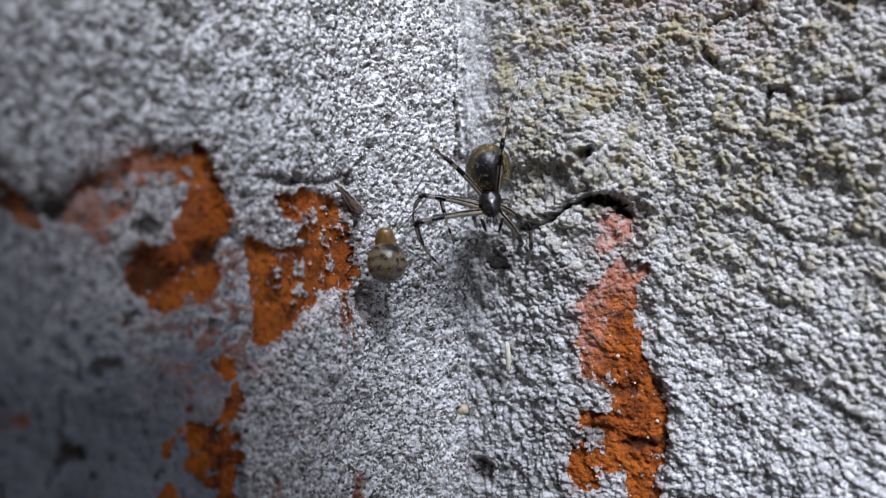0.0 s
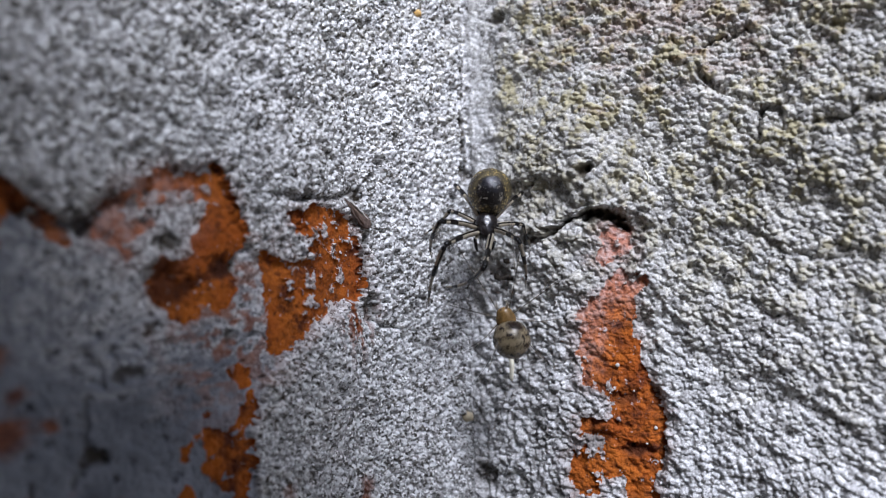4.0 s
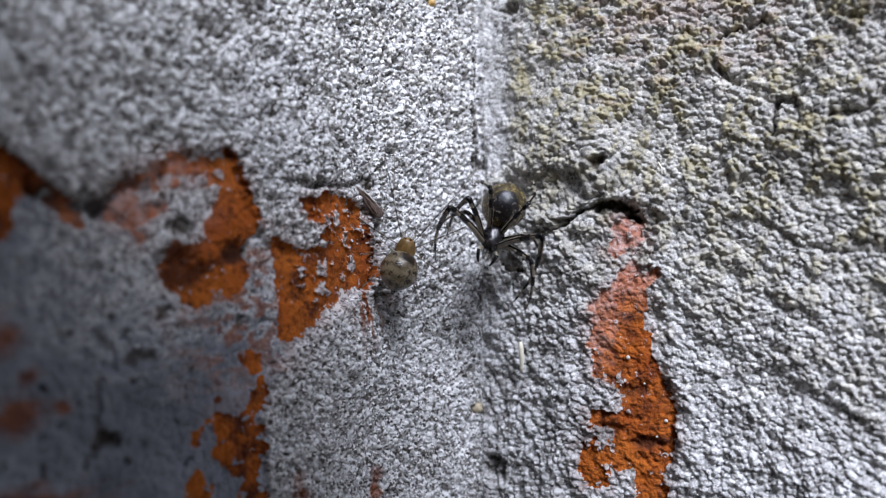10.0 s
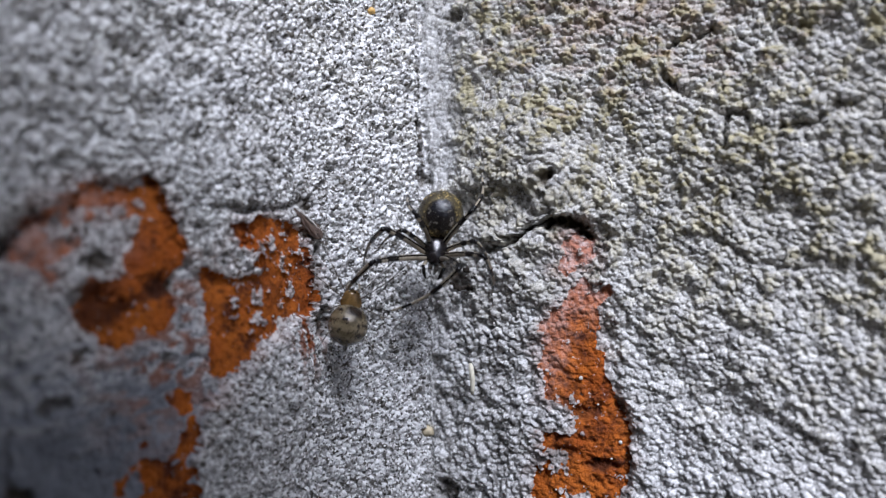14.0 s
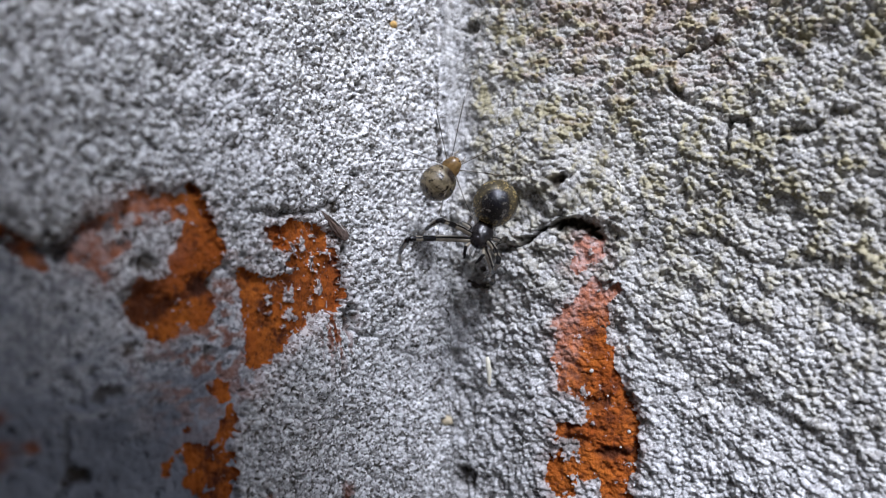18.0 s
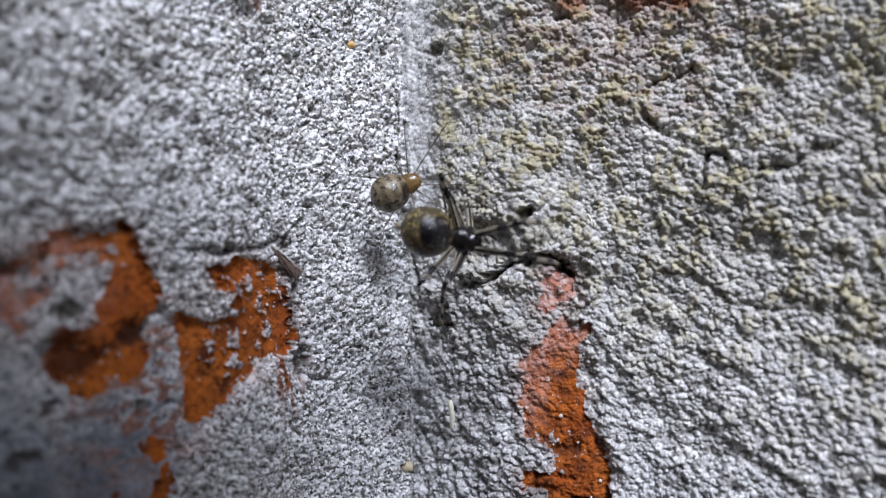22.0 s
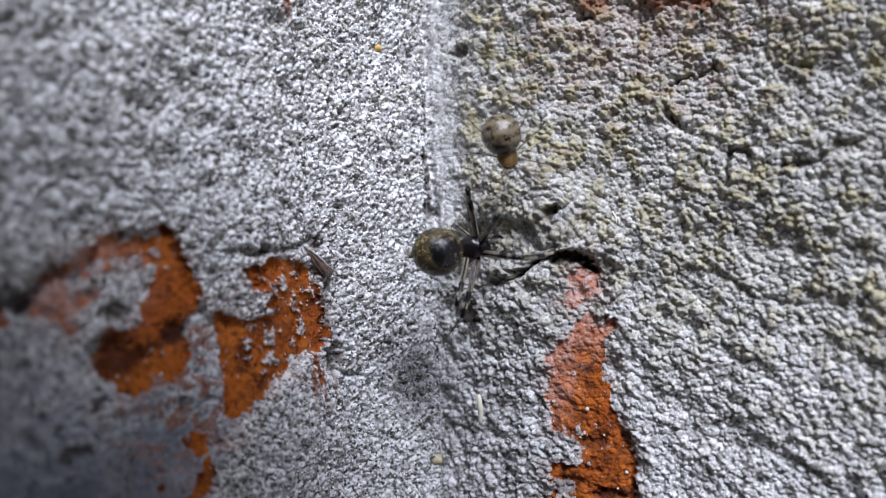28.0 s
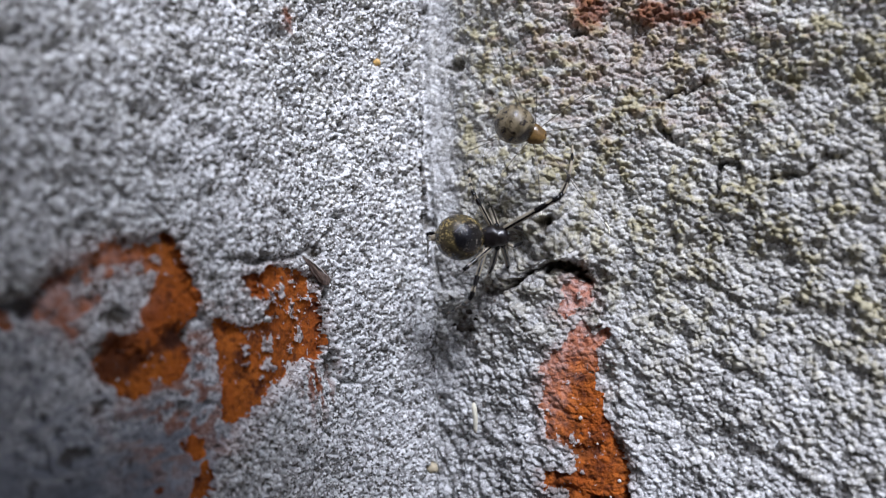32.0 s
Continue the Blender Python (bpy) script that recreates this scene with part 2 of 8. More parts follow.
def grains(x, y, seed, numbered=False):
    """Rounded sand grains, one in each unit cell, of uneven height; numbered: also a random number for each grain."""
    ix, iy = np.floor(x), np.floor(y)
    best, number = np.zeros_like(x), np.full_like(x, 0.5)
    for dx in (-1, 0, 1):
        for dy in (-1, 0, 1):
            cx, cy = ix + dx, iy + dy
            px, py = cx + hashed(cx, cy, seed), cy + hashed(cx, cy, seed + 1)
            size = 0.45 + 0.45 * hashed(cx, cy, seed + 2)
            d2 = ((x - px) ** 2 + (y - py) ** 2) / (size * size)
            high = np.sqrt(np.maximum(0, 1 - d2)) * size
            if numbered:
                number = np.where(high > best, hashed(cx, cy, seed + 3), number)
            best = np.maximum(best, high)
    return (best, number) if numbered else best


def inside(x, y, outline):
    """Distance to an outline in millimetres, positive within it."""
    pts = np.array(outline, float)
    dist, within = np.full(x.shape, 1e9), np.zeros(x.shape, bool)
    for (x0, y0), (x1, y1) in zip(pts, np.roll(pts, -1, axis=0)):
        ex, ey = x1 - x0, y1 - y0
        k = np.clip(((x - x0) * ex + (y - y0) * ey) / (ex * ex + ey * ey + 1e-12), 0, 1)
        dist = np.minimum(dist, (x - x0 - k * ex) ** 2 + (y - y0 - k * ey) ** 2)
        if y0 != y1:
            within ^= ((y0 > y) != (y1 > y)) & (x < ex * (y - y0) / ey + x0)
    return np.where(within, 1, -1) * np.sqrt(dist)


def step(d, width):
    k = np.clip(d / width * 0.5 + 0.5, 0, 1)
    return k * k * (3 - 2 * k)


def spot(s, z, at, rx, rz=None):
    return 1 - np.sqrt(((s - at[0]) / rx) ** 2 + ((z - at[1]) / (rz or rx)) ** 2)


def groove(s, z, line, width):
    d = np.full(s.shape, 1e9)
    for (x0, y0), (x1, y1) in zip(line, line[1:]):
        ex, ey = x1 - x0, y1 - y0
        k = np.clip(((s - x0) * ex + (z - y0) * ey) / (ex * ex + ey * ey), 0, 1)
        d = np.minimum(d, np.hypot(s - x0 - k * ex, z - y0 - k * ey))
    return np.exp(-(d / width) ** 2)


# bare brick and the edges of the layers, in millimetres along the wall from the corner and up
BRICK_FACE = [(-48.0, 4.8), (-39.2, 5.4), (-37.6, 4.5), (-35.6, 2.4), (-32.9, 2.9), (-31.3, 4.3), (-28.1, 5.9), (-25.7, 6.4), (-24.5, 4.6), (-22.7, 0.8), (-18.9, 0.0), (-16.6, 0.9), (-18.4, 3.7), (-15.8, 4.2), (-12.6, 3.3), (-11.7, 0.9), (-11.7, -2.6), (-16.6, -4.1), (-21.8, -7.6), (-22.7, -10.6), (-22.3, -13.7), (-21.8, -27.2), (-48.0, -17.2)]
RECESS = [(4.3, 1.0), (6.0, 1.9), (8.7, 2.6), (11.0, 3.9), (12.5, 4.0), (14.2, 1.8), (15.3, -2.6), (16.8, -11.5), (16.5, -15.9), (15.8, -19.6), (16.0, -24.9), (6.0, -26.6), (8.1, -19.0), (8.7, -12.0), (8.1, -5.5), (6.0, -1.4)]
LUMP = [(0.6, 10.5), (2.6, 12.3), (6.0, 12.9), (9.7, 11.0), (11.8, 8.2), (12.3, 5.0), (10.7, 4.1), (8.1, 2.9), (5.4, 2.2), (2.6, 2.5), (0.9, 5.5)]
BARE_L2A = [(-25.5, 6.2), (-25.2, 5.5), (-24.7, 4.7), (-24.2, 4.0), (-23.7, 3.4), (-23.3, 2.5), (-23.1, 1.8), (-23.5, 1.3), (-23.9, 0.8), (-24.1, -0.4), (-23.8, -1.4), (-24.2, -2.3), (-25.0, -2.7), (-26.0, -2.5), (-26.5, -2.9), (-27.3, -3.1), (-28.1, -3.0), (-28.2, -2.5), (-29.0, -2.1), (-29.4, -1.4), (-29.0, -0.6), (-28.9, 0.0), (-28.6, 0.3), (-27.6, 0.0), (-27.0, 0.3), (-26.5, 0.8), (-26.8, 1.4), (-26.1, 2.1), (-25.7, 3.0), (-25.5, 3.9), (-25.4, 4.8), (-25.4, 5.6)]
BARE_L2B = [(-32.5, 1.6), (-32.4, 2.3), (-31.9, 3.3), (-31.6, 3.9), (-31.2, 4.4), (-30.7, 4.8), (-29.4, 5.5), (-28.2, 5.9), (-27.3, 5.6), (-26.1, 5.5), (-25.5, 5.2), (-25.6, 4.4), (-26.8, 4.2), (-28.0, 4.0), (-28.9, 3.9), (-29.6, 4.0), (-30.8, 3.8), (-31.2, 3.3), (-30.8, 2.9), (-29.8, 3.0), (-29.4, 2.6), (-30.2, 2.1), (-30.8, 1.8), (-31.1, 1.6), (-30.7, 0.9), (-30.8, 0.7), (-31.5, 1.2), (-32.0, 1.6)]
BARE_L1 = [(-40.4, 4.8), (-39.0, 5.1), (-38.4, 5.3), (-37.7, 4.9), (-37.1, 4.4), (-36.5, 3.8), (-35.4, 3.0), (-34.2, 2.1), (-34.2, 1.3), (-35.1, 1.6), (-35.9, 2.2), (-36.3, 3.0), (-36.9, 3.5), (-37.3, 2.9), (-37.6, 1.7), (-38.1, 0.9), (-39.0, 0.8), (-40.6, 0.7)]
BARE_L3 = [(-19.5, 3.5), (-18.5, 3.8), (-15.7, 3.8), (-13.8, 3.4), (-12.7, 2.5), (-12.1, 1.4), (-11.8, 0.0), (-11.4, -1.8), (-12.1, -2.6), (-12.9, -2.3), (-13.8, -2.5), (-15.1, -3.0), (-15.9, -3.5), (-17.3, -3.9), (-18.3, -4.7), (-19.1, -5.3), (-19.8, -5.8), (-20.5, -5.8), (-21.2, -5.5), (-21.3, -4.4), (-21.2, -2.3), (-21.3, -0.8), (-21.8, 0.0), (-21.8, 0.7), (-20.9, 0.5), (-20.0, 0.0), (-19.1, -0.1), (-18.2, 0.0), (-16.6, 0.3), (-15.3, 0.0), (-15.9, 0.7), (-17.7, 1.0), (-17.9, 1.7), (-18.7, 2.2), (-19.1, 2.6), (-19.5, 3.1)]
BARE_L4 = [(-26.0, -9.2), (-25.1, -10.1), (-23.8, -10.5), (-23.3, -9.4), (-22.8, -8.2), (-22.5, -9.5), (-22.8, -11.2), (-22.9, -12.1), (-22.5, -12.7), (-22.8, -13.6), (-23.1, -14.7), (-22.4, -16.0), (-22.9, -17.4), (-24.2, -17.2), (-23.8, -14.6), (-24.7, -13.8), (-25.4, -13.1), (-26.0, -12.6), (-25.7, -11.8), (-26.0, -11.2), (-27.3, -11.6), (-27.4, -11.0), (-26.5, -10.5)]
BARE_L5 = [(-27.7, -13.9), (-26.9, -13.4), (-26.4, -14.3), (-26.7, -16.5), (-28.2, -16.1)]
BARE_L6 = [(-24.2, -6.8), (-23.5, -6.5), (-22.6, -6.9), (-22.9, -7.5), (-23.5, -7.7)]
BARE_R1 = [(13.0, -1.3), (13.5, -1.0), (14.0, -1.6), (14.3, -3.6), (14.2, -5.5), (14.7, -7.1), (15.2, -9.0), (15.7, -9.9), (16.0, -11.2), (16.4, -12.5), (16.4, -14.3), (16.2, -16.1), (15.7, -16.4), (15.6, -16.9), (16.0, -18.3), (15.9, -19.9), (15.3, -21.6), (13.6, -21.8), (14.0, -18.6), (13.8, -16.8), (13.1, -16.4), (12.7, -17.0), (12.2, -16.8), (12.2, -16.0), (11.6, -16.4), (11.4, -18.1), (9.9, -18.2), (9.5, -17.2), (9.5, -15.2), (10.3, -14.8), (11.2, -15.7), (12.1, -14.9), (12.3, -13.9), (10.4, -13.6), (10.5, -12.6), (12.2, -12.7), (13.0, -12.2), (12.5, -10.4), (11.4, -9.7), (10.5, -9.6), (10.4, -8.2), (9.9, -6.5), (10.7, -3.4), (11.8, -3.1)]
BARE_R2 = [(12.2, 2.9), (13.3, 3.1), (14.1, 2.0), (14.2, 1.2), (13.8, 0.5), (12.7, 0.3), (12.3, -0.4), (11.8, 0.0), (12.3, 0.9)]
BARE_R3 = [(14.0, -1.6), (15.2, -1.3), (15.3, -2.2), (14.7, -2.7), (14.2, -2.7)]
PATCHES = [("bare orange brick with dark pits", BARE_L2A, 0.05),
           ("streaky pink-orange brick under worn limewash", BARE_L2B, 0.75),
           ("bare reddish brick under the plaster edge", BARE_L1, 0.15),
           ("bare orange brick with white lime flecks", BARE_L3, 0.1),
           ("patchy bare brick low on the wall", BARE_L4, 0.3),
           ("dark red brick chip low on the wall", BARE_L5, 0.2),
           ("small bare brick chip", BARE_L6, 0.3),
           ("long strip of bare rust-orange brick", BARE_R1, 0.1),
           ("pink brick under thin limewash", BARE_R2, 0.5),
           ("pinkish brick fringe beside the strip", BARE_R3, 0.6)]
FLECKS = [((-16.1, 2.3), 0.60), ((-17.6, 2.0), 0.45), ((-14.8, 0.9), 0.41), ((-17.8, -1.2), 0.68), ((-13.8, -1.0), 0.52), ((-17.6, -2.5), 0.56), ((-19.5, -1.8), 0.34), ((-12.7, 1.8), 0.26), ((11.4, -14.9), 0.68), ((12.5, -10.0), 0.45), ((12.1, -11.3), 0.52)]
STAINS = [((-38.1, -4.4), 0.8, 1.0), ((-36.7, -6.4), 0.6, 0.5), ((-37.2, -8.3), 1.0, 1.0), ((-35.0, -8.3), 0.5, 0.4), ((-37.3, -13.3), 3.6, 0.9), ((-19.7, -16.6), 0.7, 1.4), ((-11.3, -18.2), 0.5, 1.6), ((-15.3, 21.6), 0.8, 0.7), ((14.6, 23.1), 1.4, 1.2), ((19.4, 22.3), 2.2, 1.0), ((22.4, 21.7), 1.2, 0.6)]
# last number: how dark the pit is coloured, dirt and painted shade together
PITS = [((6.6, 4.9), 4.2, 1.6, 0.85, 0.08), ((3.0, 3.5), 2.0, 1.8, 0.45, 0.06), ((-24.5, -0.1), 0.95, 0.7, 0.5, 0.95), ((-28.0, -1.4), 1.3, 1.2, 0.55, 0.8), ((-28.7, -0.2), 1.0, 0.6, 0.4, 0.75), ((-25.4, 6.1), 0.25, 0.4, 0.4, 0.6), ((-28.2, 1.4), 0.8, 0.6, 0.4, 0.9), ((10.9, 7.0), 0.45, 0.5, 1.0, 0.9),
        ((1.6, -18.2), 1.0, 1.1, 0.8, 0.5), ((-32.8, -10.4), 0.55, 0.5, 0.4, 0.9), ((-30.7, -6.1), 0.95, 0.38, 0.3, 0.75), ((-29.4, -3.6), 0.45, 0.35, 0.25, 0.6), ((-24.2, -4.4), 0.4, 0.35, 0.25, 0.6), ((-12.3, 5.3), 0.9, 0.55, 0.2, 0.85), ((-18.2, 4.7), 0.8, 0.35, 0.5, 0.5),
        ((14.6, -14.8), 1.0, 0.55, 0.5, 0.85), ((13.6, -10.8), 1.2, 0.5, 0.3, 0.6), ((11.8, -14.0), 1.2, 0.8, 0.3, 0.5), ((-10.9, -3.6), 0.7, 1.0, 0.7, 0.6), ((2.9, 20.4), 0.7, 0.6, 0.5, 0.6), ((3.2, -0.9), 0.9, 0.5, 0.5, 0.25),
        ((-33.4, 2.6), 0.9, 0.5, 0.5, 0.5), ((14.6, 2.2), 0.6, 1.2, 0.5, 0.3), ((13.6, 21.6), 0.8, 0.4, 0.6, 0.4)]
# last number: dark colour put into the crack in place of its shade
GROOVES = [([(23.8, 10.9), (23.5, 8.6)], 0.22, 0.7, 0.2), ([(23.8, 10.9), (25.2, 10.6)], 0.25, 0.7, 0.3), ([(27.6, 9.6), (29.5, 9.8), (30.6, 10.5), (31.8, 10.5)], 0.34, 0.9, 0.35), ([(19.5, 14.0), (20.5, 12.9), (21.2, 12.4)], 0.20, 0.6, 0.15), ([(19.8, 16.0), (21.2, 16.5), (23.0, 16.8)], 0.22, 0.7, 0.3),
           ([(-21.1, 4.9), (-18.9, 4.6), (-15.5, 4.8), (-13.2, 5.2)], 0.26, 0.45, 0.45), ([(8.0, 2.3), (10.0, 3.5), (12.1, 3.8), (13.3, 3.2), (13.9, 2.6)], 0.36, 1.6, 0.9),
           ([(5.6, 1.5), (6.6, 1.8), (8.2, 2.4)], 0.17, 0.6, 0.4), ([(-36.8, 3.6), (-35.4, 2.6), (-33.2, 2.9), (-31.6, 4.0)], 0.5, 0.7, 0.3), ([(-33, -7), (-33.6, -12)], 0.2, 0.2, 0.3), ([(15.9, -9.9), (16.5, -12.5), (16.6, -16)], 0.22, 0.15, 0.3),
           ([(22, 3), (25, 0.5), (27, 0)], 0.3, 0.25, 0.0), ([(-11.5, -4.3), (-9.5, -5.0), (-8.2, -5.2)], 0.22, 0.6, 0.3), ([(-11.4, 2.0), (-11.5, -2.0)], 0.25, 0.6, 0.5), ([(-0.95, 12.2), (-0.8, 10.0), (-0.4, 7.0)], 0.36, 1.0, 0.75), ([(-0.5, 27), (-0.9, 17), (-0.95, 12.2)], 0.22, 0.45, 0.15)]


def axis(low, high, pitch, far):
    core = np.arange(low, high + pitch / 2, pitch)
    out, w, k = [], 0.0, pitch
    while w < far:
        k *= 1.35
        w += k
        out.append(w)
    out = np.array(out)
    return np.r_[(low - out)[::-1], core, core[-1] + out]


def build_walls():
    sec = np.array(SECTION, float) * 10
    run = np.r_[0, np.cumsum(np.hypot(*np.diff(sec, axis=0).T))]
    run -= run[5]
    s1, z1 = axis(-42, 37, 0.065, 240), axis(-23, 27, 0.065, 240)
    s, z = (g.ravel() for g in np.meshgrid(s1, z1, indexing="ij"))
    ns, nz = len(s1), len(z1)
    # the section, rounded a little at its bends
    x0 = np.mean([np.interp(s + d, run, sec[:, 0]) for d in (-1.0, -0.5, 0, 0.5, 1.0)], axis=0)
    y0 = np.mean([np.interp(s + d, run, sec[:, 1]) for d in (-1.0, -0.5, 0, 0.5, 1.0)], axis=0)
    tx = np.interp(s + 0.7, run, sec[:, 0]) - np.interp(s - 0.7, run, sec[:, 0])
    ty = np.interp(s + 0.7, run, sec[:, 1]) - np.interp(s - 0.7, run, sec[:, 1])
    ln = np.hypot(tx, ty)
    nx, ny = ty / ln, -tx / ln
    # ragged edges
    ws = s + 0.34 * fbm(s / 1.1, z / 1.1, 4, 11) + 0.26 * fbm(s / 0.35, z / 0.35, 2, 12)
    wz = z + 0.34 * fbm(s / 1.1, z / 1.1, 4, 21) + 0.26 * fbm(s / 0.35, z / 0.35, 2, 22)
    right = step(s + 0.3 * fbm(z / 4, s * 0, 2, 31), 0.8)
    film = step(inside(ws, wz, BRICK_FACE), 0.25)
    recess = step(inside(ws, wz, RECESS), 0.55)
    lump = step(inside(ws, wz, LUMP) + 0.6, 2.6) * (1 - recess)
    streak = fbm(s / 1.2, z / 0.5, 4, 41)
    speckle = fbm(s / 0.6, z / 0.6, 3, 43)
    bare = np.zeros_like(s)
    fields = []
    for name, outline, loose in PATCHES:
        d = inside(ws, wz, outline)
        d = d + 0.25 - loose * np.maximum(0, speckle * 2.2 + streak * 1.6 - 0.05) * 2.2 - 2.0 * np.maximum(0, speckle - 0.33)
        fields.append(d)
        bare = np.maximum(bare, step(d, 0.12))
    # flecks of lime left on the brick
    fleck = np.zeros_like(s)
    for at, r in FLECKS:
        fleck = np.maximum(fleck, step(spot(ws, wz, at, r) * r + 1.1 * fbm(s / 0.4, z / 0.4, 3, 47) - 0.05, 0.2))
    crumbs = step(inside(s, z, BARE_L3), 1.0) * step(s + 18.8, 1.0) * step(fbm(s / 0.55, z / 0.42, 3, 48) - 0.46 + 0.008 * (z + 2), 0.05)
    fleck = np.maximum(fleck, crumbs)
    bare *= 1 - fleck
    # bare streaks too thin to stand as patches
    thin = np.maximum(step(spot(ws, wz, (-12.6, -4.0), 1.9, 2.6), 0.8) * step(fbm(s / 0.45, z / 2.4, 3, 45) - 0.05, 0.12),
                      step(spot(ws, wz, (-24.0, -3.5), 4.2, 5.0), 0.8) * step(speckle + streak - 0.14, 0.25) * 0.8)
    for outline, strength in ((BARE_R1, 0.34), (BARE_R2, 0.45), (BARE_L3, 0.30), (BARE_L2A, 0.28), (BARE_L2B, 0.40)):
        thin = np.maximum(thin, strength * step(inside(ws, wz, outline) + 0.55 + 0.9 * speckle, 1.1))
    for at, rx, rz in STAINS:
        thin = np.maximum(thin, step(spot(ws, wz, at, rx, rz) + 0.8 * streak, 0.7) * 0.85)
    thin = np.maximum(thin, step(spot(s, z, (18, 22.0), 8, 6.0) + 1.6 * streak, 0.8) * 0.3)
    # heights: grains on top of broad unevenness
    along, across = s * 0.86 - z * 0.5, s * 0.5 + z * 0.86
    gs, gz = s + 0.10 * fbm(s / 0.5, z / 0.5, 2, 13), z + 0.10 * fbm(s / 0.5, z / 0.5, 2, 23)
    round_fine, number_fine = grains(gs / 0.28, gz / 0.28, 51, True)
    fine = round_fine * 0.36 + grains(gs / 0.14, gz / 0.14, 53) * 0.10
    fine += 0.26 * fbm(s / 1.2, z / 1.2, 3, 55) + 0.8 * fbm(s / 7, z / 7, 3, 57) - 1.6 * np.maximum(0, fbm(s / 0.6, z / 0.6, 2, 58) - 0.26)
    # scattered brown pores, mostly away from the corner
    ps, pz = s + 0.5 * fbm(s / 0.8, z / 0.8, 3, 14), z + 0.4 * fbm(s / 0.8, z / 0.8, 3, 24)
    pore = step(grains(ps / 2.9, pz / 2.1, 91) - 0.76, 0.10) * step(-9 - s, 3.0) * step(z - 6, 2.0)
    fine -= 0.3 * pore
    ga, gc = gs * 0.92 - gz * 0.38, gs * 0.38 + gz * 0.92
    round_coarse, number_coarse = grains(ga / 0.40, gc / 0.32, 61, True)
    coarse = round_coarse * 0.36 + grains(gs / 0.17, gz / 0.17, 63) * 0.13
    clump = step(fbm(along / 1.5 + 0.4 * ws, across / 1.05, 4, 95) - 0.10, 0.22) * right
    coarse += clump * (0.10 + 0.34 * grains(gs / 0.50, gz / 0.50, 97))
    coarse += 0.30 * fbm(along / 1.7, across / 1.1, 3, 65) + 0.9 * fbm(s / 9, z / 9, 2, 67) + 0.5 * fbm(along / 5, across / 3.4, 2, 69) - 1.0 * np.maximum(0, fbm(s / 1.1, z / 0.9, 2, 68) - 0.30)
    plaster = fine * (1 - right) + coarse * right
    soft = grains(ws / 0.5, wz / 0.5, 71) * 0.12 + 0.25 * fbm(s / 2.2, z / 2.2, 4, 73)
    chips = -np.maximum(0, fbm(s / 0.9, z / 0.9, 3, 77) - 0.28) * 1.2
    height = plaster * (1 - film) + (soft + chips - 0.32) * film
    height += -0.45 * recess * np.clip((s - 7) / 4, 0.0, 1) + 1.0 * lump
    # the strip of smooth plaster beside the corner
    band = step(s + 0.5, 0.4) * step(2.9 - s + 0.8 * streak, 1.2) * step(z - 6.2, 1.0)
    height = height * (1 - 0.7 * band) - 0.2 * band
    worn = step(s - 2, 1.5) * step(10.5 - s, 2.0) * step(z - 9, 3.0)
    height = height * (1 - 0.4 * worn) + worn * 0.8 * np.maximum(0, fbm(s / 1.6, z / 1.3, 3, 81) - 0.05)
    height -= 0.55 * groove(ws * 0.6 + s * 0.4, z, [(-0.4, 30), (-0.3, 12), (0.3, 6), (0.8, 2)], 0.25)
    height = height * (1 - 0.55 * bare) - 0.20 * bare + bare * 0.16 * fbm(s / 0.8, z / 0.8, 4, 79)
    height += fleck * film * (0.08 + 0.2 * grains(s / 0.3, z / 0.3, 83))
    # brown pores first, then shade painted into pits and grooves
    dirt_shade = 0.22 * pore * (1 - film) * (1 - right)
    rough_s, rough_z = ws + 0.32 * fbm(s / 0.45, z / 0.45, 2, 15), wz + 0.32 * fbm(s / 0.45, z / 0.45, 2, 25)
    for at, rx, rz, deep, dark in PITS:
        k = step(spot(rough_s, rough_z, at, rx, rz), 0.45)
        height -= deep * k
        dirt_shade = np.maximum(dirt_shade, dark * k)
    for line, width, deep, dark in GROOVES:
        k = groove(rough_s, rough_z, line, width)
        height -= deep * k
        dirt_shade = np.maximum(dirt_shade, dark * step(k - 0.45, 0.4))
    # the lump hangs over the crack below it
    ledge = groove(s, z, [(8.0, 3.5), (8.9, 3.8), (11.0, 5.1), (12.6, 5.1)], 1.1) * lump
    olive = np.clip(0.35 + 0.05 * (z + 0.4 * s - 2), 0, 1) * np.where(right > 0.5, 0.34 + 0.66 * clump, 0.25 * step(streak - 0.05, 0.3)) * (1 - film) * (1 - 0.8 * band)
    height *= np.clip(1.0 - (np.abs(s) - 60) / 100, 0.2, 1)
    co = np.stack([x0 + nx * height, y0 + ny * height, z - 0.8 * ledge], 1) * 0.001
    index = np.arange(ns * nz).reshape(ns, nz)
    quads = np.stack([index[:-1, :-1], index[1:, :-1], index[1:, 1:], index[:-1, 1:]], -1).reshape(-1, 4)
    mid = quads[:, 0]
    owner = np.where(s[mid] < 0, 0, 1)
    best = np.argmax(np.stack(fields), axis=0)[mid]
    owner = np.where(bare[mid] > 0.5, best + 2, owner)
    # whiter lime around the upper brick; below it the film keeps its painted shade
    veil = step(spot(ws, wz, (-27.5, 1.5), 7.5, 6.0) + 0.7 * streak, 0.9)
    layers = {"film": film * step(-20.5 - s, 5.0) * (1 - 0.9 * veil), "tone": np.where(right > 0.5, number_coarse, number_fine), "olive": olive, "bare": thin, "dirt_shade": dirt_shade, "coarse": right}
    pink = np.clip(0.75 * step(spot(ws, wz, (13.2, 1), 3.2, 3.6), 0.8) + 0.5 * step(spot(ws, wz, (10.4, -5), 1.6, 3.4), 0.9)
                   + 0.5 * step(spot(ws, wz, (-31.2, 3.4), 3.8, 3.0), 0.8), 0, 1)

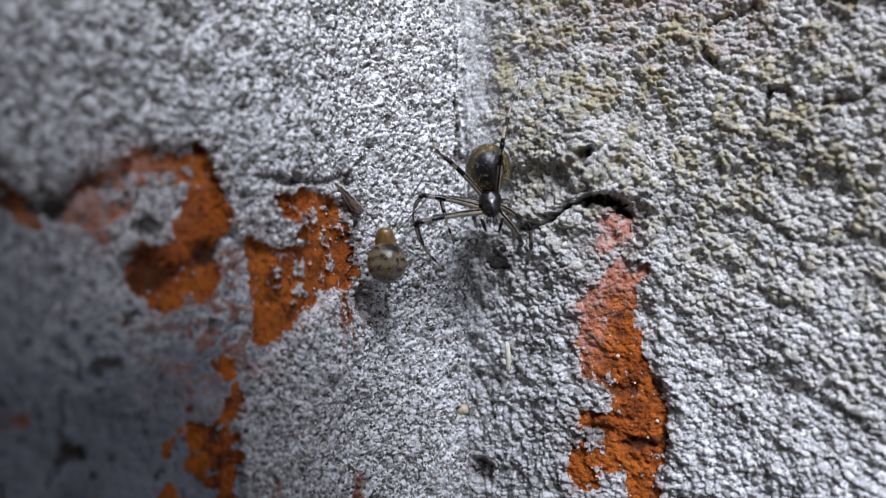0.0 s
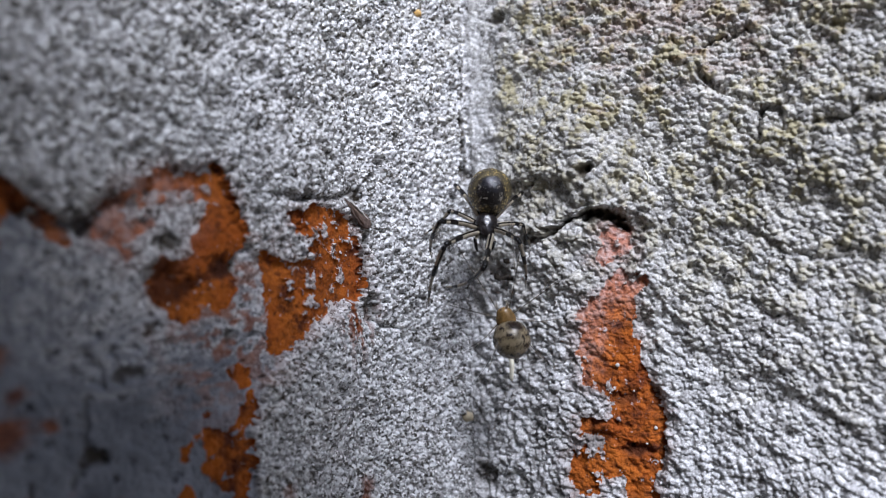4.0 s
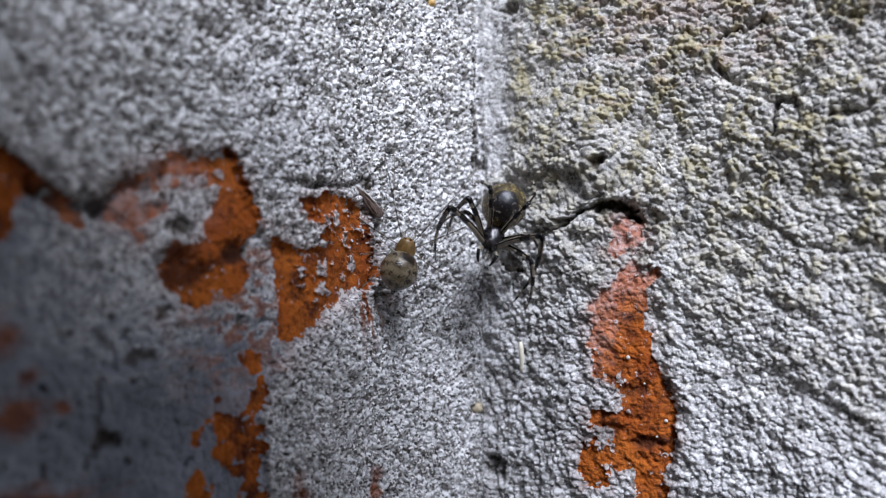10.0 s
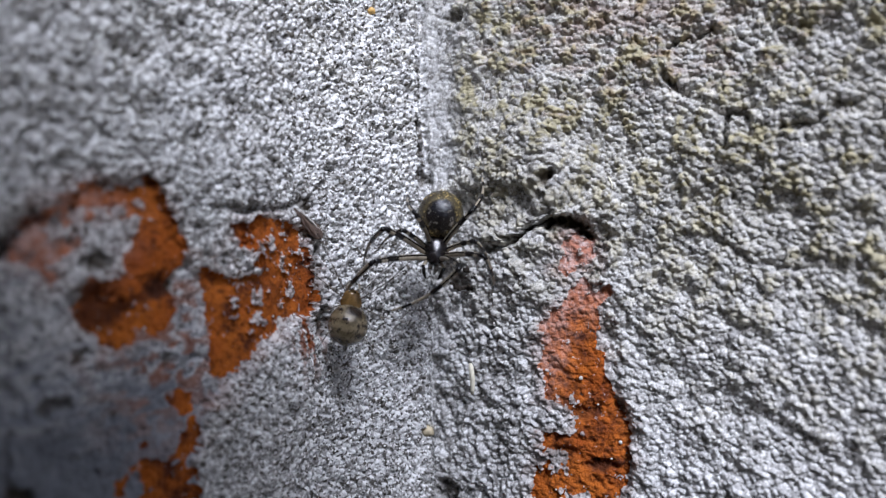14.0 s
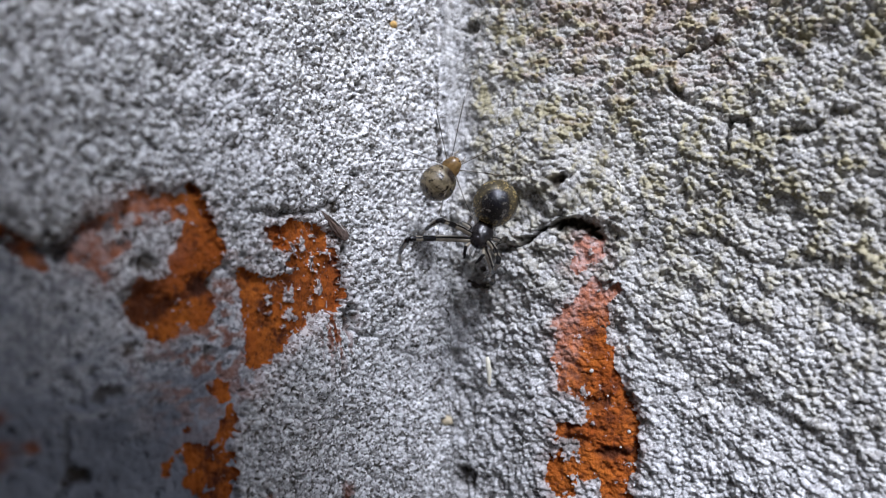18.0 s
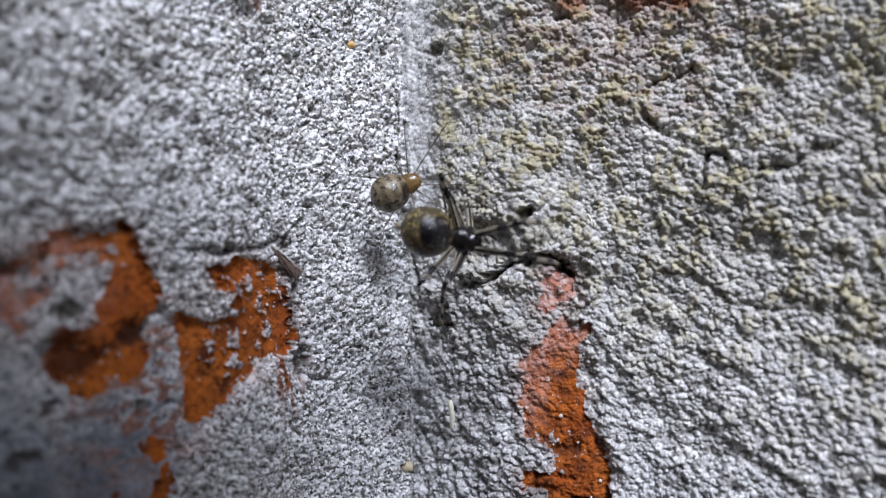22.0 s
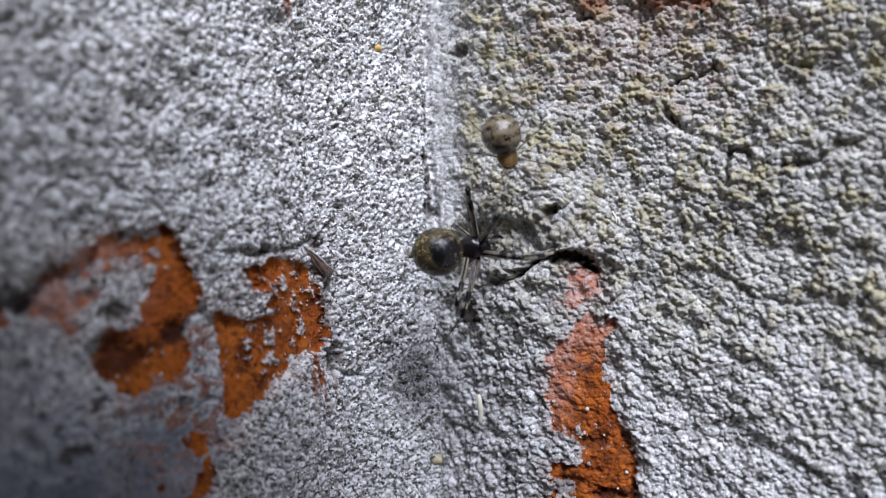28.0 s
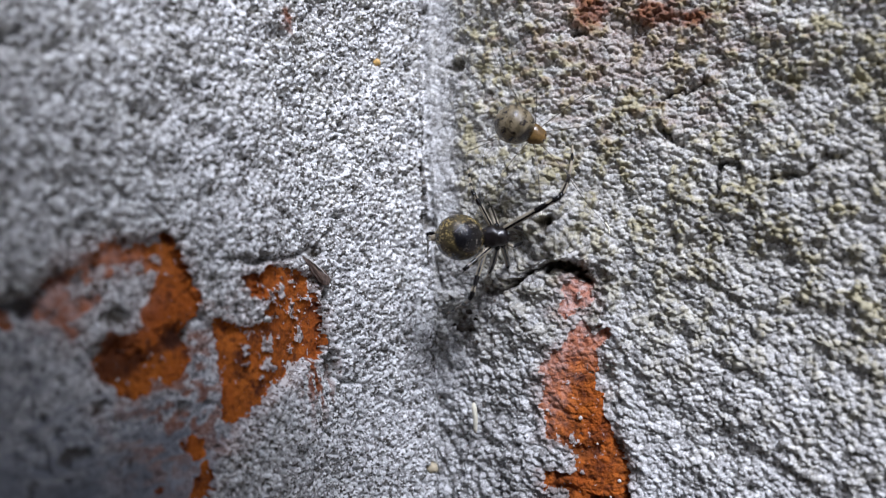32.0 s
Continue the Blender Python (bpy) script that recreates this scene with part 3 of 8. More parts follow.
    def piece(name, k, material):
        q = quads[owner == k]
        used, inverse = np.unique(q, return_inverse=True)
        me = bpy.data.meshes.new(name)
        me.vertices.add(len(used))
        me.vertices.foreach_set("co", co[used].astype(np.float32).ravel())
        me.loops.add(q.size)
        me.loops.foreach_set("vertex_index", inverse.ravel().astype(np.int32))
        me.polygons.add(len(q))
        me.polygons.foreach_set("loop_start", np.arange(0, q.size, 4, dtype=np.int32))
        me.polygons.foreach_set("use_smooth", np.ones(len(q), bool))
        me.update(calc_edges=True)
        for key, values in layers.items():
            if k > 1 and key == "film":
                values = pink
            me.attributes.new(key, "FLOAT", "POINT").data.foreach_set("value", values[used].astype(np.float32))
        me.materials.append(material)
        return new(name, me)

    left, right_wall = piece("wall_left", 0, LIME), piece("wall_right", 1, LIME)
    tagged(left, "rough limewashed brick wall with flaking grey-white coat", "wall", kind="structure")
    tagged(right_wall, "coarse limewashed plaster wall with sandy grain", "wall", kind="structure")
    for i, (name, outline, loose) in enumerate(PATCHES):
        ob = piece("brick", i + 2, BRICK)
        ob["label"] = name
        ob.parent = left if outline[0][0] < 0 else right_wall
    surface = (s1, z1, co.reshape(ns, nz, 3), np.stack([nx, ny], 1).reshape(ns, nz, 2))
    return left, right_wall, surface


wall_left, wall_right, SURFACE = build_walls()


def wall_core(parent, first, last):
    """The solid masonry behind the coat, a tenth of a metre thick."""
    s1, z1, co, nn = SURFACE
    sec = np.array(SECTION, float) * 0.01
    run = np.r_[0, np.cumsum(np.hypot(*np.diff(sec, axis=0).T))]
    run -= run[5]
    stops = [first] + [r for r in run if first < r < last] + [last]
    bm = bmesh.new()
    rings = []
    for r in stops:
        x, y = np.interp(r, run, sec[:, 0]), np.interp(r, run, sec[:, 1]) + 0.007
        rings.append([bm.verts.new(p) for p in ((x, y, z1[0] * 0.001), (x, y, z1[-1] * 0.001), (x, y + 0.1, z1[-1] * 0.001), (x, y + 0.1, z1[0] * 0.001))])
    for a, b in zip(rings, rings[1:]):
        for k in range(4):
            bm.faces.new((a[k], a[(k + 1) % 4], b[(k + 1) % 4], b[k]))
    bm.faces.new(rings[0])
    bm.faces.new(rings[-1])
    bmesh.ops.recalc_face_normals(bm, faces=bm.faces)
    me = bpy.data.meshes.new("masonry")
    bm.to_mesh(me)
    bm.free()
    me.materials.append(BRICK)
    ob = new("masonry", me)
    ob.parent = parent
    ob["label"] = "solid brick masonry behind the limewash"


wall_core(wall_left, SURFACE[0][0] * 0.001, 0.0)
wall_core(wall_right, 0.0, SURFACE[0][-1] * 0.001)
FOOT = SURFACE[1][0] * 0.001 + 0.004


def on_wall(s, z, lift=0.0):
    """A place on the walls, in metres, from millimetres along and up; lift: how far off the surface."""
    s1, z1, co, nn = SURFACE
    i, j = int(np.argmin(abs(s1 - s))), int(np.argmin(abs(z1 - z)))
    p, n = co[i, j], nn[i, j]
    return Vector((p[0] + n[0] * lift * 0.001, p[1] + n[1] * lift * 0.001, p[2]))


def mesh_of(bm, name, materials):
    me = bpy.data.meshes.new(name)
    bm.to_mesh(me)
    bm.free()
    for p in me.polygons:
        p.use_smooth = True
    for m in materials if isinstance(materials, (list, tuple)) else [materials]:
        me.materials.append(m)
    return me


def part(name, bm, material, parent, label=""):
    ob = new(name, mesh_of(bm, name, material))
    ob.parent = parent
    if label:
        ob["label"] = label
    return ob


def thing(name, label, category, group=""):
    return tagged(new(name), label, category, group)


def tube(bm, points, radii, sides=8, bands=None):
    """A round rod through the points; bands: a material number for each stretch."""
    rings, flat = [], Vector((0.3, 0.2, 0.93)).normalized()
    points = [Vector(p) for p in points]
    for i, p in enumerate(points):
        d = (points[min(i + 1, len(points) - 1)] - points[max(i - 1, 0)]).normalized()
        u = d.cross(flat)
        u = u.normalized() if u.length > 1e-6 else d.orthogonal().normalized()
        v = d.cross(u)
        rings.append([bm.verts.new(p + radii[i] * (math.cos(a) * u + math.sin(a) * v)) for a in (math.tau * k / sides for k in range(sides))])
    for i, (a, b) in enumerate(zip(rings, rings[1:])):
        for k in range(sides):
            f = bm.faces.new((a[k], a[(k + 1) % sides], b[(k + 1) % sides], b[k]))
            f.material_index = (bands[i] if bands[i] < 2 else int(k % 3 > 0)) if bands else 0
    for ring in (rings[0], rings[-1]):
        bm.faces.new(ring)
    bmesh.ops.recalc_face_normals(bm, faces=bm.faces)


def blob(bm, centre, size, segments=28, rings=18, shape=None):
    """A rounded body; shape(direction) scales its radius."""
    made = bmesh.ops.create_uvsphere(bm, u_segments=segments, v_segments=rings, radius=1.0)["verts"]
    for v in made:
        d = v.co.copy()
        k = shape(d) if shape else 1.0
        v.co = Vector(centre) + Vector((d.x * size[0], d.y * size[1], d.z * size[2])) * k
    return made


def hairs(bm, anchors, length, radius):
    for p, d in anchors:
        tube(bm, [p, p + d * length * 0.6, p + d * length], [radius, radius * 0.6, radius * 0.15], 3)


MM = 0.001
LEG_SIZES = {"1": (5.5, 7.2), "2": (4.5, 5.3), "3": (3.0, 3.6), "4": (4.4, 5.4)}
PALE_LEG_SIZES = {"1": (5.5, 7.2), "2": (4.5, 5.3), "3": (3.0, 3.6), "4": (4.4, 5.4)}
LEG_TURN = {"1": 40, "2": 72, "3": 105, "4": 140}


def hip_place(leg, ring):
    side, a = (1 if leg[0] == "a" else -1), radians(LEG_TURN[leg[1]])
    return Vector((side * math.sin(a) * ring, math.cos(a) * ring, -0.2))


def upper_leg(length, thick):
    """Thigh and knee along y, a little bowed, with dark rings at the joints."""
    bm = bmesh.new()
    ts = [0, 0.06, 0.18, 0.4, 0.62, 0.74, 0.80, 0.90, 0.97, 1.0]
    rs = [0.75, 1.0, 1.05, 1.0, 0.95, 0.95, 0.82, 0.95, 0.9, 0.6]
    tube(bm, [(0, length * t, 0.10 * length * math.sin(math.pi * t) * 0.5) for t in ts], [thick * r for r in rs], 9, [0, 2, 2, 2, 0, 0, 2, 0, 0])
    rng = random.Random(int(length * 1e6))
    hairs(bm, [(Vector((0, length * t, 0)), Vector((rng.uniform(-1, 1), 0.4, rng.uniform(-1, 1))).normalized()) for t in np.linspace(0.15, 0.95, 9)], thick * 2.6, thick * 0.10)
    return bm


def lower_leg(length, thick):
    """Shin and foot along y, tapering, ringed dark and pale."""
    bm = bmesh.new()
    ts = [0, 0.05, 0.14, 0.26, 0.38, 0.42, 0.52, 0.66, 0.74, 0.78, 0.9, 1.0]
    rs = [0.7, 0.92, 0.85, 0.78, 0.78, 0.6, 0.52, 0.46, 0.46, 0.36, 0.28, 0.12]
    tube(bm, [(0, length * t, -0.12 * length * math.sin(math.pi * t) * 0.6) for t in ts], [thick * r for r in rs], 8, [0, 2, 2, 0, 0, 1, 1, 0, 0, 1, 0])
    rng = random.Random(int(length * 1e6) + 1)
    hairs(bm, [(Vector((0, length * t, -0.07 * length * math.sin(math.pi * t))), Vector((rng.uniform(-1, 1), 0.6, rng.uniform(-1, 1))).normalized()) for t in np.linspace(0.08, 0.9, 12)], thick * 2.2, thick * 0.08)
    return bm


def dark_spider_body():
    root = thing("spider", "dark brown long-legged spider with glossy mottled round abdomen", "spider")
    bm = bmesh.new()
    blob(bm, (0, -2.75 * MM, 0.40 * MM), (1.72 * MM, 1.82 * MM, 1.62 * MM), 40, 28, lambda d: 1 + 0.05 * d.y - 0.06 * d.z * d.y + 0.018 * math.sin(5 * d.x + 2) * math.sin(4 * d.y) + 0.03 * max(0, d.z) ** 2)
    rng = random.Random(5)
    for _ in range(90):
        d = Vector((rng.gauss(0, 1), rng.gauss(0, 1), rng.gauss(0, 1))).normalized()
        p = Vector((d.x * 1.66, d.y * 1.78 - 2.75, d.z * 1.58 + 0.40)) * MM
        tube(bm, [p, p + (d + Vector((0, -0.7, 0))).normalized() * 0.34 * MM], [0.014 * MM, 0.004 * MM], 3)
    part("abdomen", bm, DARK_SKIN, root, "round dark abdomen mottled with yellow-brown flecks")
    bm = bmesh.new()
    blob(bm, (0, -2.75 * MM - 1.75 * MM, 0.1 * MM), (0.28 * MM, 0.34 * MM, 0.28 * MM), 12, 8)
    for x in (-0.13, 0.13):
        blob(bm, (x * MM, -4.8 * MM, 0.1 * MM), (0.09 * MM, 0.2 * MM, 0.09 * MM), 8, 6)
    part("spinneret", bm, LEG_PALE, root)
    bm = bmesh.new()
    blob(bm, (0, 0, 0), (0.88 * MM, 1.25 * MM, 0.62 * MM), 32, 22, lambda d: 1 - 0.10 * max(0, d.y) + 0.22 * max(0, d.z) * max(0, d.y) - 0.20 * math.exp(-((d.y - 0.25) / 0.16) ** 2) * abs(d.x) - 0.05 * math.exp(-((d.x ** 2 + (d.y + 0.25) ** 2) / 0.03)) * max(0, d.z))
    part("cephalothorax", bm, SHELL, root, "glossy black head and chest shell")
    bm = bmesh.new()
    tube(bm, [(0, -0.9 * MM, 0), (0, -1.25 * MM, 0.1 * MM), (0, -1.6 * MM, 0.2 * MM)], [0.26 * MM, 0.2 * MM, 0.3 * MM], 8)
    part("waist", bm, SHELL, root)
    for k, (x, y, z, r) in enumerate([(-0.18, 1.0, 0.42, 0.10), (0.18, 1.0, 0.42, 0.10), (-0.36, 0.86, 0.42, 0.08), (0.36, 0.86, 0.42, 0.08)]):
        bm = bmesh.new()
        blob(bm, (x * MM, y * MM, z * MM), (r * MM, r * MM, r * MM), 10, 8)
        part("eye", bm, SHELL, root)
    for side in (-1, 1):
        bm = bmesh.new()
        tube(bm, [(side * 0.2 * MM, 0.95 * MM, -0.1 * MM), (side * 0.24 * MM, 1.4 * MM, -0.25 * MM), (side * 0.14 * MM, 1.75 * MM, -0.4 * MM)], [0.2 * MM, 0.17 * MM, 0.05 * MM], 8)
        part("fang", bm, LEG_BROWN, root)
        bm = bmesh.new()
        tube(bm, [(side * 0.5 * MM, 0.8 * MM, -0.1 * MM), (side * 0.75 * MM, 1.35 * MM, 0.15 * MM), (side * 0.6 * MM, 1.85 * MM, -0.1 * MM), (side * 0.45 * MM, 2.15 * MM, -0.3 * MM)],
             [0.13 * MM, 0.14 * MM, 0.13 * MM, 0.07 * MM], 8, [1, 0, 0])
        part("feeler", bm, [LEG_DARK, LEG_PALE], root)
    legs = {}
    for leg in ("a1", "a2", "a3", "a4", "b1", "b2", "b3", "b4"):
        upper, lower = LEG_SIZES[leg[1]]
        thick = {"1": 0.235, "2": 0.215, "3": 0.185, "4": 0.20}[leg[1]] * MM
        u = part("leg", upper_leg(upper * MM, thick), [LEG_DARK, LEG_PALE], root, "dark jointed leg with paler rings")
        low = part("lower_leg", lower_leg(lower * MM, thick), [LEG_DARK, LEG_PALE], u)
        u.location = hip_place(leg, 0.75) * MM
        low.location = (0, upper * MM, 0)
        legs[leg] = (u, low)
    return root, legs


def pale_spider_body():
    root = thing("spider", "small tan spider with dark-barred round abdomen and amber head", "spider")
    bm = bmesh.new()
    blob(bm, (0, -1.7 * MM, 0.3 * MM), (1.42 * MM, 1.48 * MM, 1.34 * MM), 36, 24, lambda d: 1 + 0.05 * d.y + 0.02 * math.sin(4 * d.x + 1) * math.sin(5 * d.y))
    part("abdomen", bm, PALE_SKIN, root, "round tan abdomen with dark bars")
    bm = bmesh.new()
    blob(bm, (0, -3.28 * MM, 0.05 * MM), (0.18 * MM, 0.24 * MM, 0.18 * MM), 10, 8)
    part("spinneret", bm, LEG_BROWN, root)
    bm = bmesh.new()
    blob(bm, (0, 0, 0), (0.78 * MM, 0.95 * MM, 0.54 * MM), 28, 20, lambda d: 1 - 0.06 * max(0, d.y) + 0.2 * max(0, d.z) * max(0, d.y) - 0.10 * math.exp(-((d.y - 0.35) / 0.16) ** 2) * abs(d.x))
    part("cephalothorax", bm, AMBER, root, "amber translucent head and chest shell")
    for side in (-1, 1):
        bm = bmesh.new()
        blob(bm, (side * 0.2 * MM, 0.74 * MM, 0.3 * MM), (0.09 * MM, 0.09 * MM, 0.09 * MM), 8, 6)
        part("eye", bm, SHELL, root)
        bm = bmesh.new()
        tube(bm, [(side * 0.25 * MM, 0.65 * MM, 0), (side * 0.45 * MM, 1.05 * MM, 0.1 * MM), (side * 0.35 * MM, 1.4 * MM, -0.1 * MM)], [0.09 * MM, 0.1 * MM, 0.05 * MM], 7)
        part("feeler", bm, LEG_AMBER, root)
    legs = {}
    for leg in ("a1", "a2", "a3", "a4", "b1", "b2", "b3", "b4"):
        upper, lower = PALE_LEG_SIZES[leg[1]]
        u = part("leg", upper_leg(upper * MM, 0.05 * MM), [LEG_BROWN, LEG_AMBER], root, "thin amber leg with brown rings")
        low = part("lower_leg", lower_leg(lower * MM, 0.042 * MM), [LEG_BROWN, LEG_AMBER], u)
        side = 1 if leg[0] == "a" else -1
        u.location = hip_place(leg, 0.5) * MM
        turn = {"1": 28, "2": 60, "3": 112, "4": 146}[leg[1]]
        u.rotation_euler = Euler((radians(30), 0, -side * radians(turn)))
        low.location = (0, upper * MM, 0)
        low.rotation_euler = Euler((radians(-64), 0, side * radians(14)))
        legs[leg] = (u, low)
    return root, legs


dark_spider, dark_legs = dark_spider_body()
pale_spider, pale_legs = pale_spider_body()


# ---- small things stuck to the walls ----
def straw(s0, z0, s1, z1, lift, k=1.0):
    a, b = on_wall(s0, z0, lift), on_wall(s1, z1, lift)
    bm = bmesh.new()
    mid = (a + b) / 2 + Vector((0.00008, -0.0001, 0))
    tube(bm, [a, a * 0.7 + mid * 0.3, mid, b * 0.7 + mid * 0.3, b], [k * w for w in (0.00010, 0.00017, 0.00017, 0.00014, 0.00010)], 8)
    return tagged(new("straw", mesh_of(bm, "straw", STRAW)), "short cream straw splinter stuck to the plaster", "straw")


def husk():
    """A split seed coat: a wedge-shaped shell with a pale ridge and a hollow open side."""
    root = thing("seed_husk", "dry grey-brown seed husk with pale ridge lodged beside the bare brick", "husk")
    a, b = on_wall(-13.5, 4.9, 0.15), on_wall(-11.2, 2.7, 0.30)
    d = (b - a).normalized()
    side = d.cross(Vector((0.75, -0.6, 0))).normalized()
    out = side.cross(d)
    half, mid = (b - a).length / 2, (a + b) / 2
    for name, mat, wide, shift, high in (("shell", HUSK, 0.68, 0.0, 0.24), ("hollow", HUSK_DARK, 0.22, 0.16, 0.27)):
        bm = bmesh.new()
        for v in blob(bm, (0, 0, 0), (1, 1, 1), 26, 18):
            c = v.co.copy()
            rough = 1 + 0.14 * math.sin(6 * c.x + 2) * math.sin(7 * c.y) + 0.08 * math.sin(13 * c.x + 9 * c.z)
            w = wide * (0.62 + 0.5 * c.x) * rough
            v.co = mid + d * c.x * half * (1 if wide > 0.4 else 0.62) + side * (c.y * w + shift * (1 + c.x)) * MM + out * (c.z * high * (0.7 + 0.3 * c.x) * rough + (0.10 if wide < 0.4 else 0)) * MM
        part(name, bm, mat, root)
    bm = bmesh.new()
    n = 12
    tube(bm, [a + (b - a) * (0.04 + 0.8 * i / n) + side * (-0.10 - 0.16 * i / n + 0.03 * math.sin(2.1 * i)) * MM + out * (0.12 + 0.12 * math.sin(math.pi * i / n)) * MM for i in range(n + 1)],
         [(0.02 + 0.045 * math.sin(math.pi * i / n)) * MM for i in range(n + 1)], 7)
    part("ridge", bm, GRAIN_WHITE, root, "thin whitish ridge")
    return root


def pebble(name, s, z, r, mat, label, category="grain"):
    bm = bmesh.new()
    rng = random.Random(int(s * 100 + z))
    k = [rng.uniform(0.8, 1.2) for _ in range(3)]
    blob(bm, on_wall(s, z, r * 0.5), (r * MM * k[0], r * MM * k[1], r * MM * k[2]), 14, 10, lambda d: 1 + 0.12 * math.sin(5 * d.x + 3 * d.z))
    return tagged(new(name, mesh_of(bm, name, mat)), label, category)


def thread(points, r=0.018, label="fine grey silk thread stretched over the plaster"):
    bm = bmesh.new()
    tube(bm, points, [r * MM] * len(points), 5)
    return tagged(new("silk_thread", mesh_of(bm, "silk_thread", SILK)), label, "thread", "silk threads of the web")


def debris(s, z, n, seed):
    """A curl of dark crumbs and fibres caught in silk."""
    root = thing("debris_tangle", "dark curl of crumbs and fibres caught in old silk", "debris")
    rng = random.Random(seed)
    base = on_wall(s, z, 0.8)
    for i in range(n):
        a = radians(-150 + 215 * i / (n - 1))
        p = base + Vector((1.05 * math.cos(a) + rng.gauss(0, 0.10), rng.uniform(-0.2, 0.1), 0.75 * math.sin(a) + rng.gauss(0, 0.08))) * MM
        bm = bmesh.new()
        r = rng.uniform(0.18, 0.32) * MM * (1.15 if i > n // 3 else 0.8)
        blob(bm, p, (r, r * rng.uniform(0.6, 1), r * rng.uniform(0.6, 1.1)), 9, 7, lambda d: 1 + 0.25 * math.sin(7 * d.x + 4 * d.y))
        part("crumb", bm, DEBRIS, root)
    bm = bmesh.new()
    for k in range(7):
        a = radians(-140 + 30 * k)
        p = base + Vector((1.0 * math.cos(a), -0.1, 0.7 * math.sin(a))) * MM
        q = p + Vector((rng.gauss(0, 0.5), rng.uniform(-0.3, 0.0), rng.gauss(0, 0.5))) * MM
        tube(bm, [p, (p + q) / 2 + Vector((0.1, 0, 0.1)) * MM, q], [0.04 * MM, 0.035 * MM, 0.015 * MM], 5)
    part("fibre", bm, DEBRIS, root)
    return root


straw(4.75, -7.31, 4.60, -9.79, 0.85, 1.25)
husk()
pebble("sand_grain", -0.58, -13.3, 0.55, GRAIN, "pale yellow sand grain on the plaster")
pebble("sand_grain", 13.16, -8.15, 0.15, GRAIN_WHITE, "white lime crumb on bare brick")
pebble("sand_grain", 16.0, -13.0, 0.17, GRAIN_WHITE, "white lime crumb on bare brick")
pebble("sand_grain", -5.21, 20.5, 0.30, GRAIN_YELLOW, "yellow-brown crumb on the plaster")
debris(3.8, -0.7, 16, 4)
for crumb_s, crumb_z, crumb_r in ((12.6, -6.6, 0.10), (14.4, -10.2, 0.16), (15.3, -14.2, 0.14), (11.2, -16.6, 0.13),
                                  (-14.2, 2.6, 0.13), (-12.9, 0.6, 0.12), (-15.6, -2.6, 0.12), (-18.2, 2.9, 0.11), (-19.6, -1.6, 0.13), (-26.0, 3.2, 0.14), (-25.6, -2.4, 0.13), (-28.0, -2.2, 0.13)):
    tagged(pebble("lime_crumb", crumb_s, crumb_z, 0.62 * crumb_r, GRAIN_WHITE, "tiny white lime crumb stuck on bare orange brick", "crumb"), group="lime crumbs on the bare brick")
straw(15.42, 6.9, 15.72, 5.9, 0.25, 0.3)
thread([on_wall(4.1, -9.7, 0.5), on_wall(3.4, -10.4, 0.35), on_wall(2.9, -11.2, 0.1)], 0.010)
thread([on_wall(4.2, -7.3, 0.5), on_wall(3.6, -4.5, 0.9), on_wall(3.2, -1.3, 0.5)], 0.008)
thread([on_wall(-8, -3.5, 0.2), Vector((0.0035, 0.002, 0.0030)), on_wall(9.5, 5.0, 0.2)], 0.006)
thread([on_wall(-2, 12, 0.2), Vector((0.0045, 0.0025, 0.0050)), on_wall(6.0, -3.5, 0.2)], 0.006)
thread([on_wall(-1.0, 9.0, 0.1), on_wall(-1.6, 6.5, 0.7), on_wall(-2.2, 4.0, 0.1)], 0.006)
thread([on_wall(6.1, 14.5, 0.3), on_wall(6.3, 10.0, 1.3), on_wall(6.4, 7.2, 0.3)], 0.013)
thread([on_wall(8.5, 11.0, 0.2), Vector((0.0068, 0.0012, 0.0085)), on_wall(4.0, 3.0, 0.3)], 0.006)


def ground():
    bm = bmesh.new()
    bmesh.ops.create_grid(bm, x_segments=8, y_segments=8, size=60)
    ob = tagged(new("ground", mesh_of(bm, "ground", EARTH)), "dark trodden earth at the foot of the wall", "ground", kind="structure")
    ob.location = (0, 0, FOOT)


ground()


def add_shade_block():
    """A plain unseen block, added behind the eye to shade the low side of the corner."""
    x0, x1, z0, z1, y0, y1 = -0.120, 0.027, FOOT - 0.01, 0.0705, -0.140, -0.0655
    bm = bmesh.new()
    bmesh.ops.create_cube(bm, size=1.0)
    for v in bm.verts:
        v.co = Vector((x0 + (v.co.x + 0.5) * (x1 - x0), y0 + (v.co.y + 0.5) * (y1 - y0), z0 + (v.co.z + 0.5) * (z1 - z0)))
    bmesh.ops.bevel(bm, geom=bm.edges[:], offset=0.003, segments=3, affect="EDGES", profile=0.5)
    return tagged(new("shade_block", mesh_of(bm, "shade_block", EARTH)), "plain dark unseen block added to shade the corner", "wall", kind="structure")


add_shade_block()


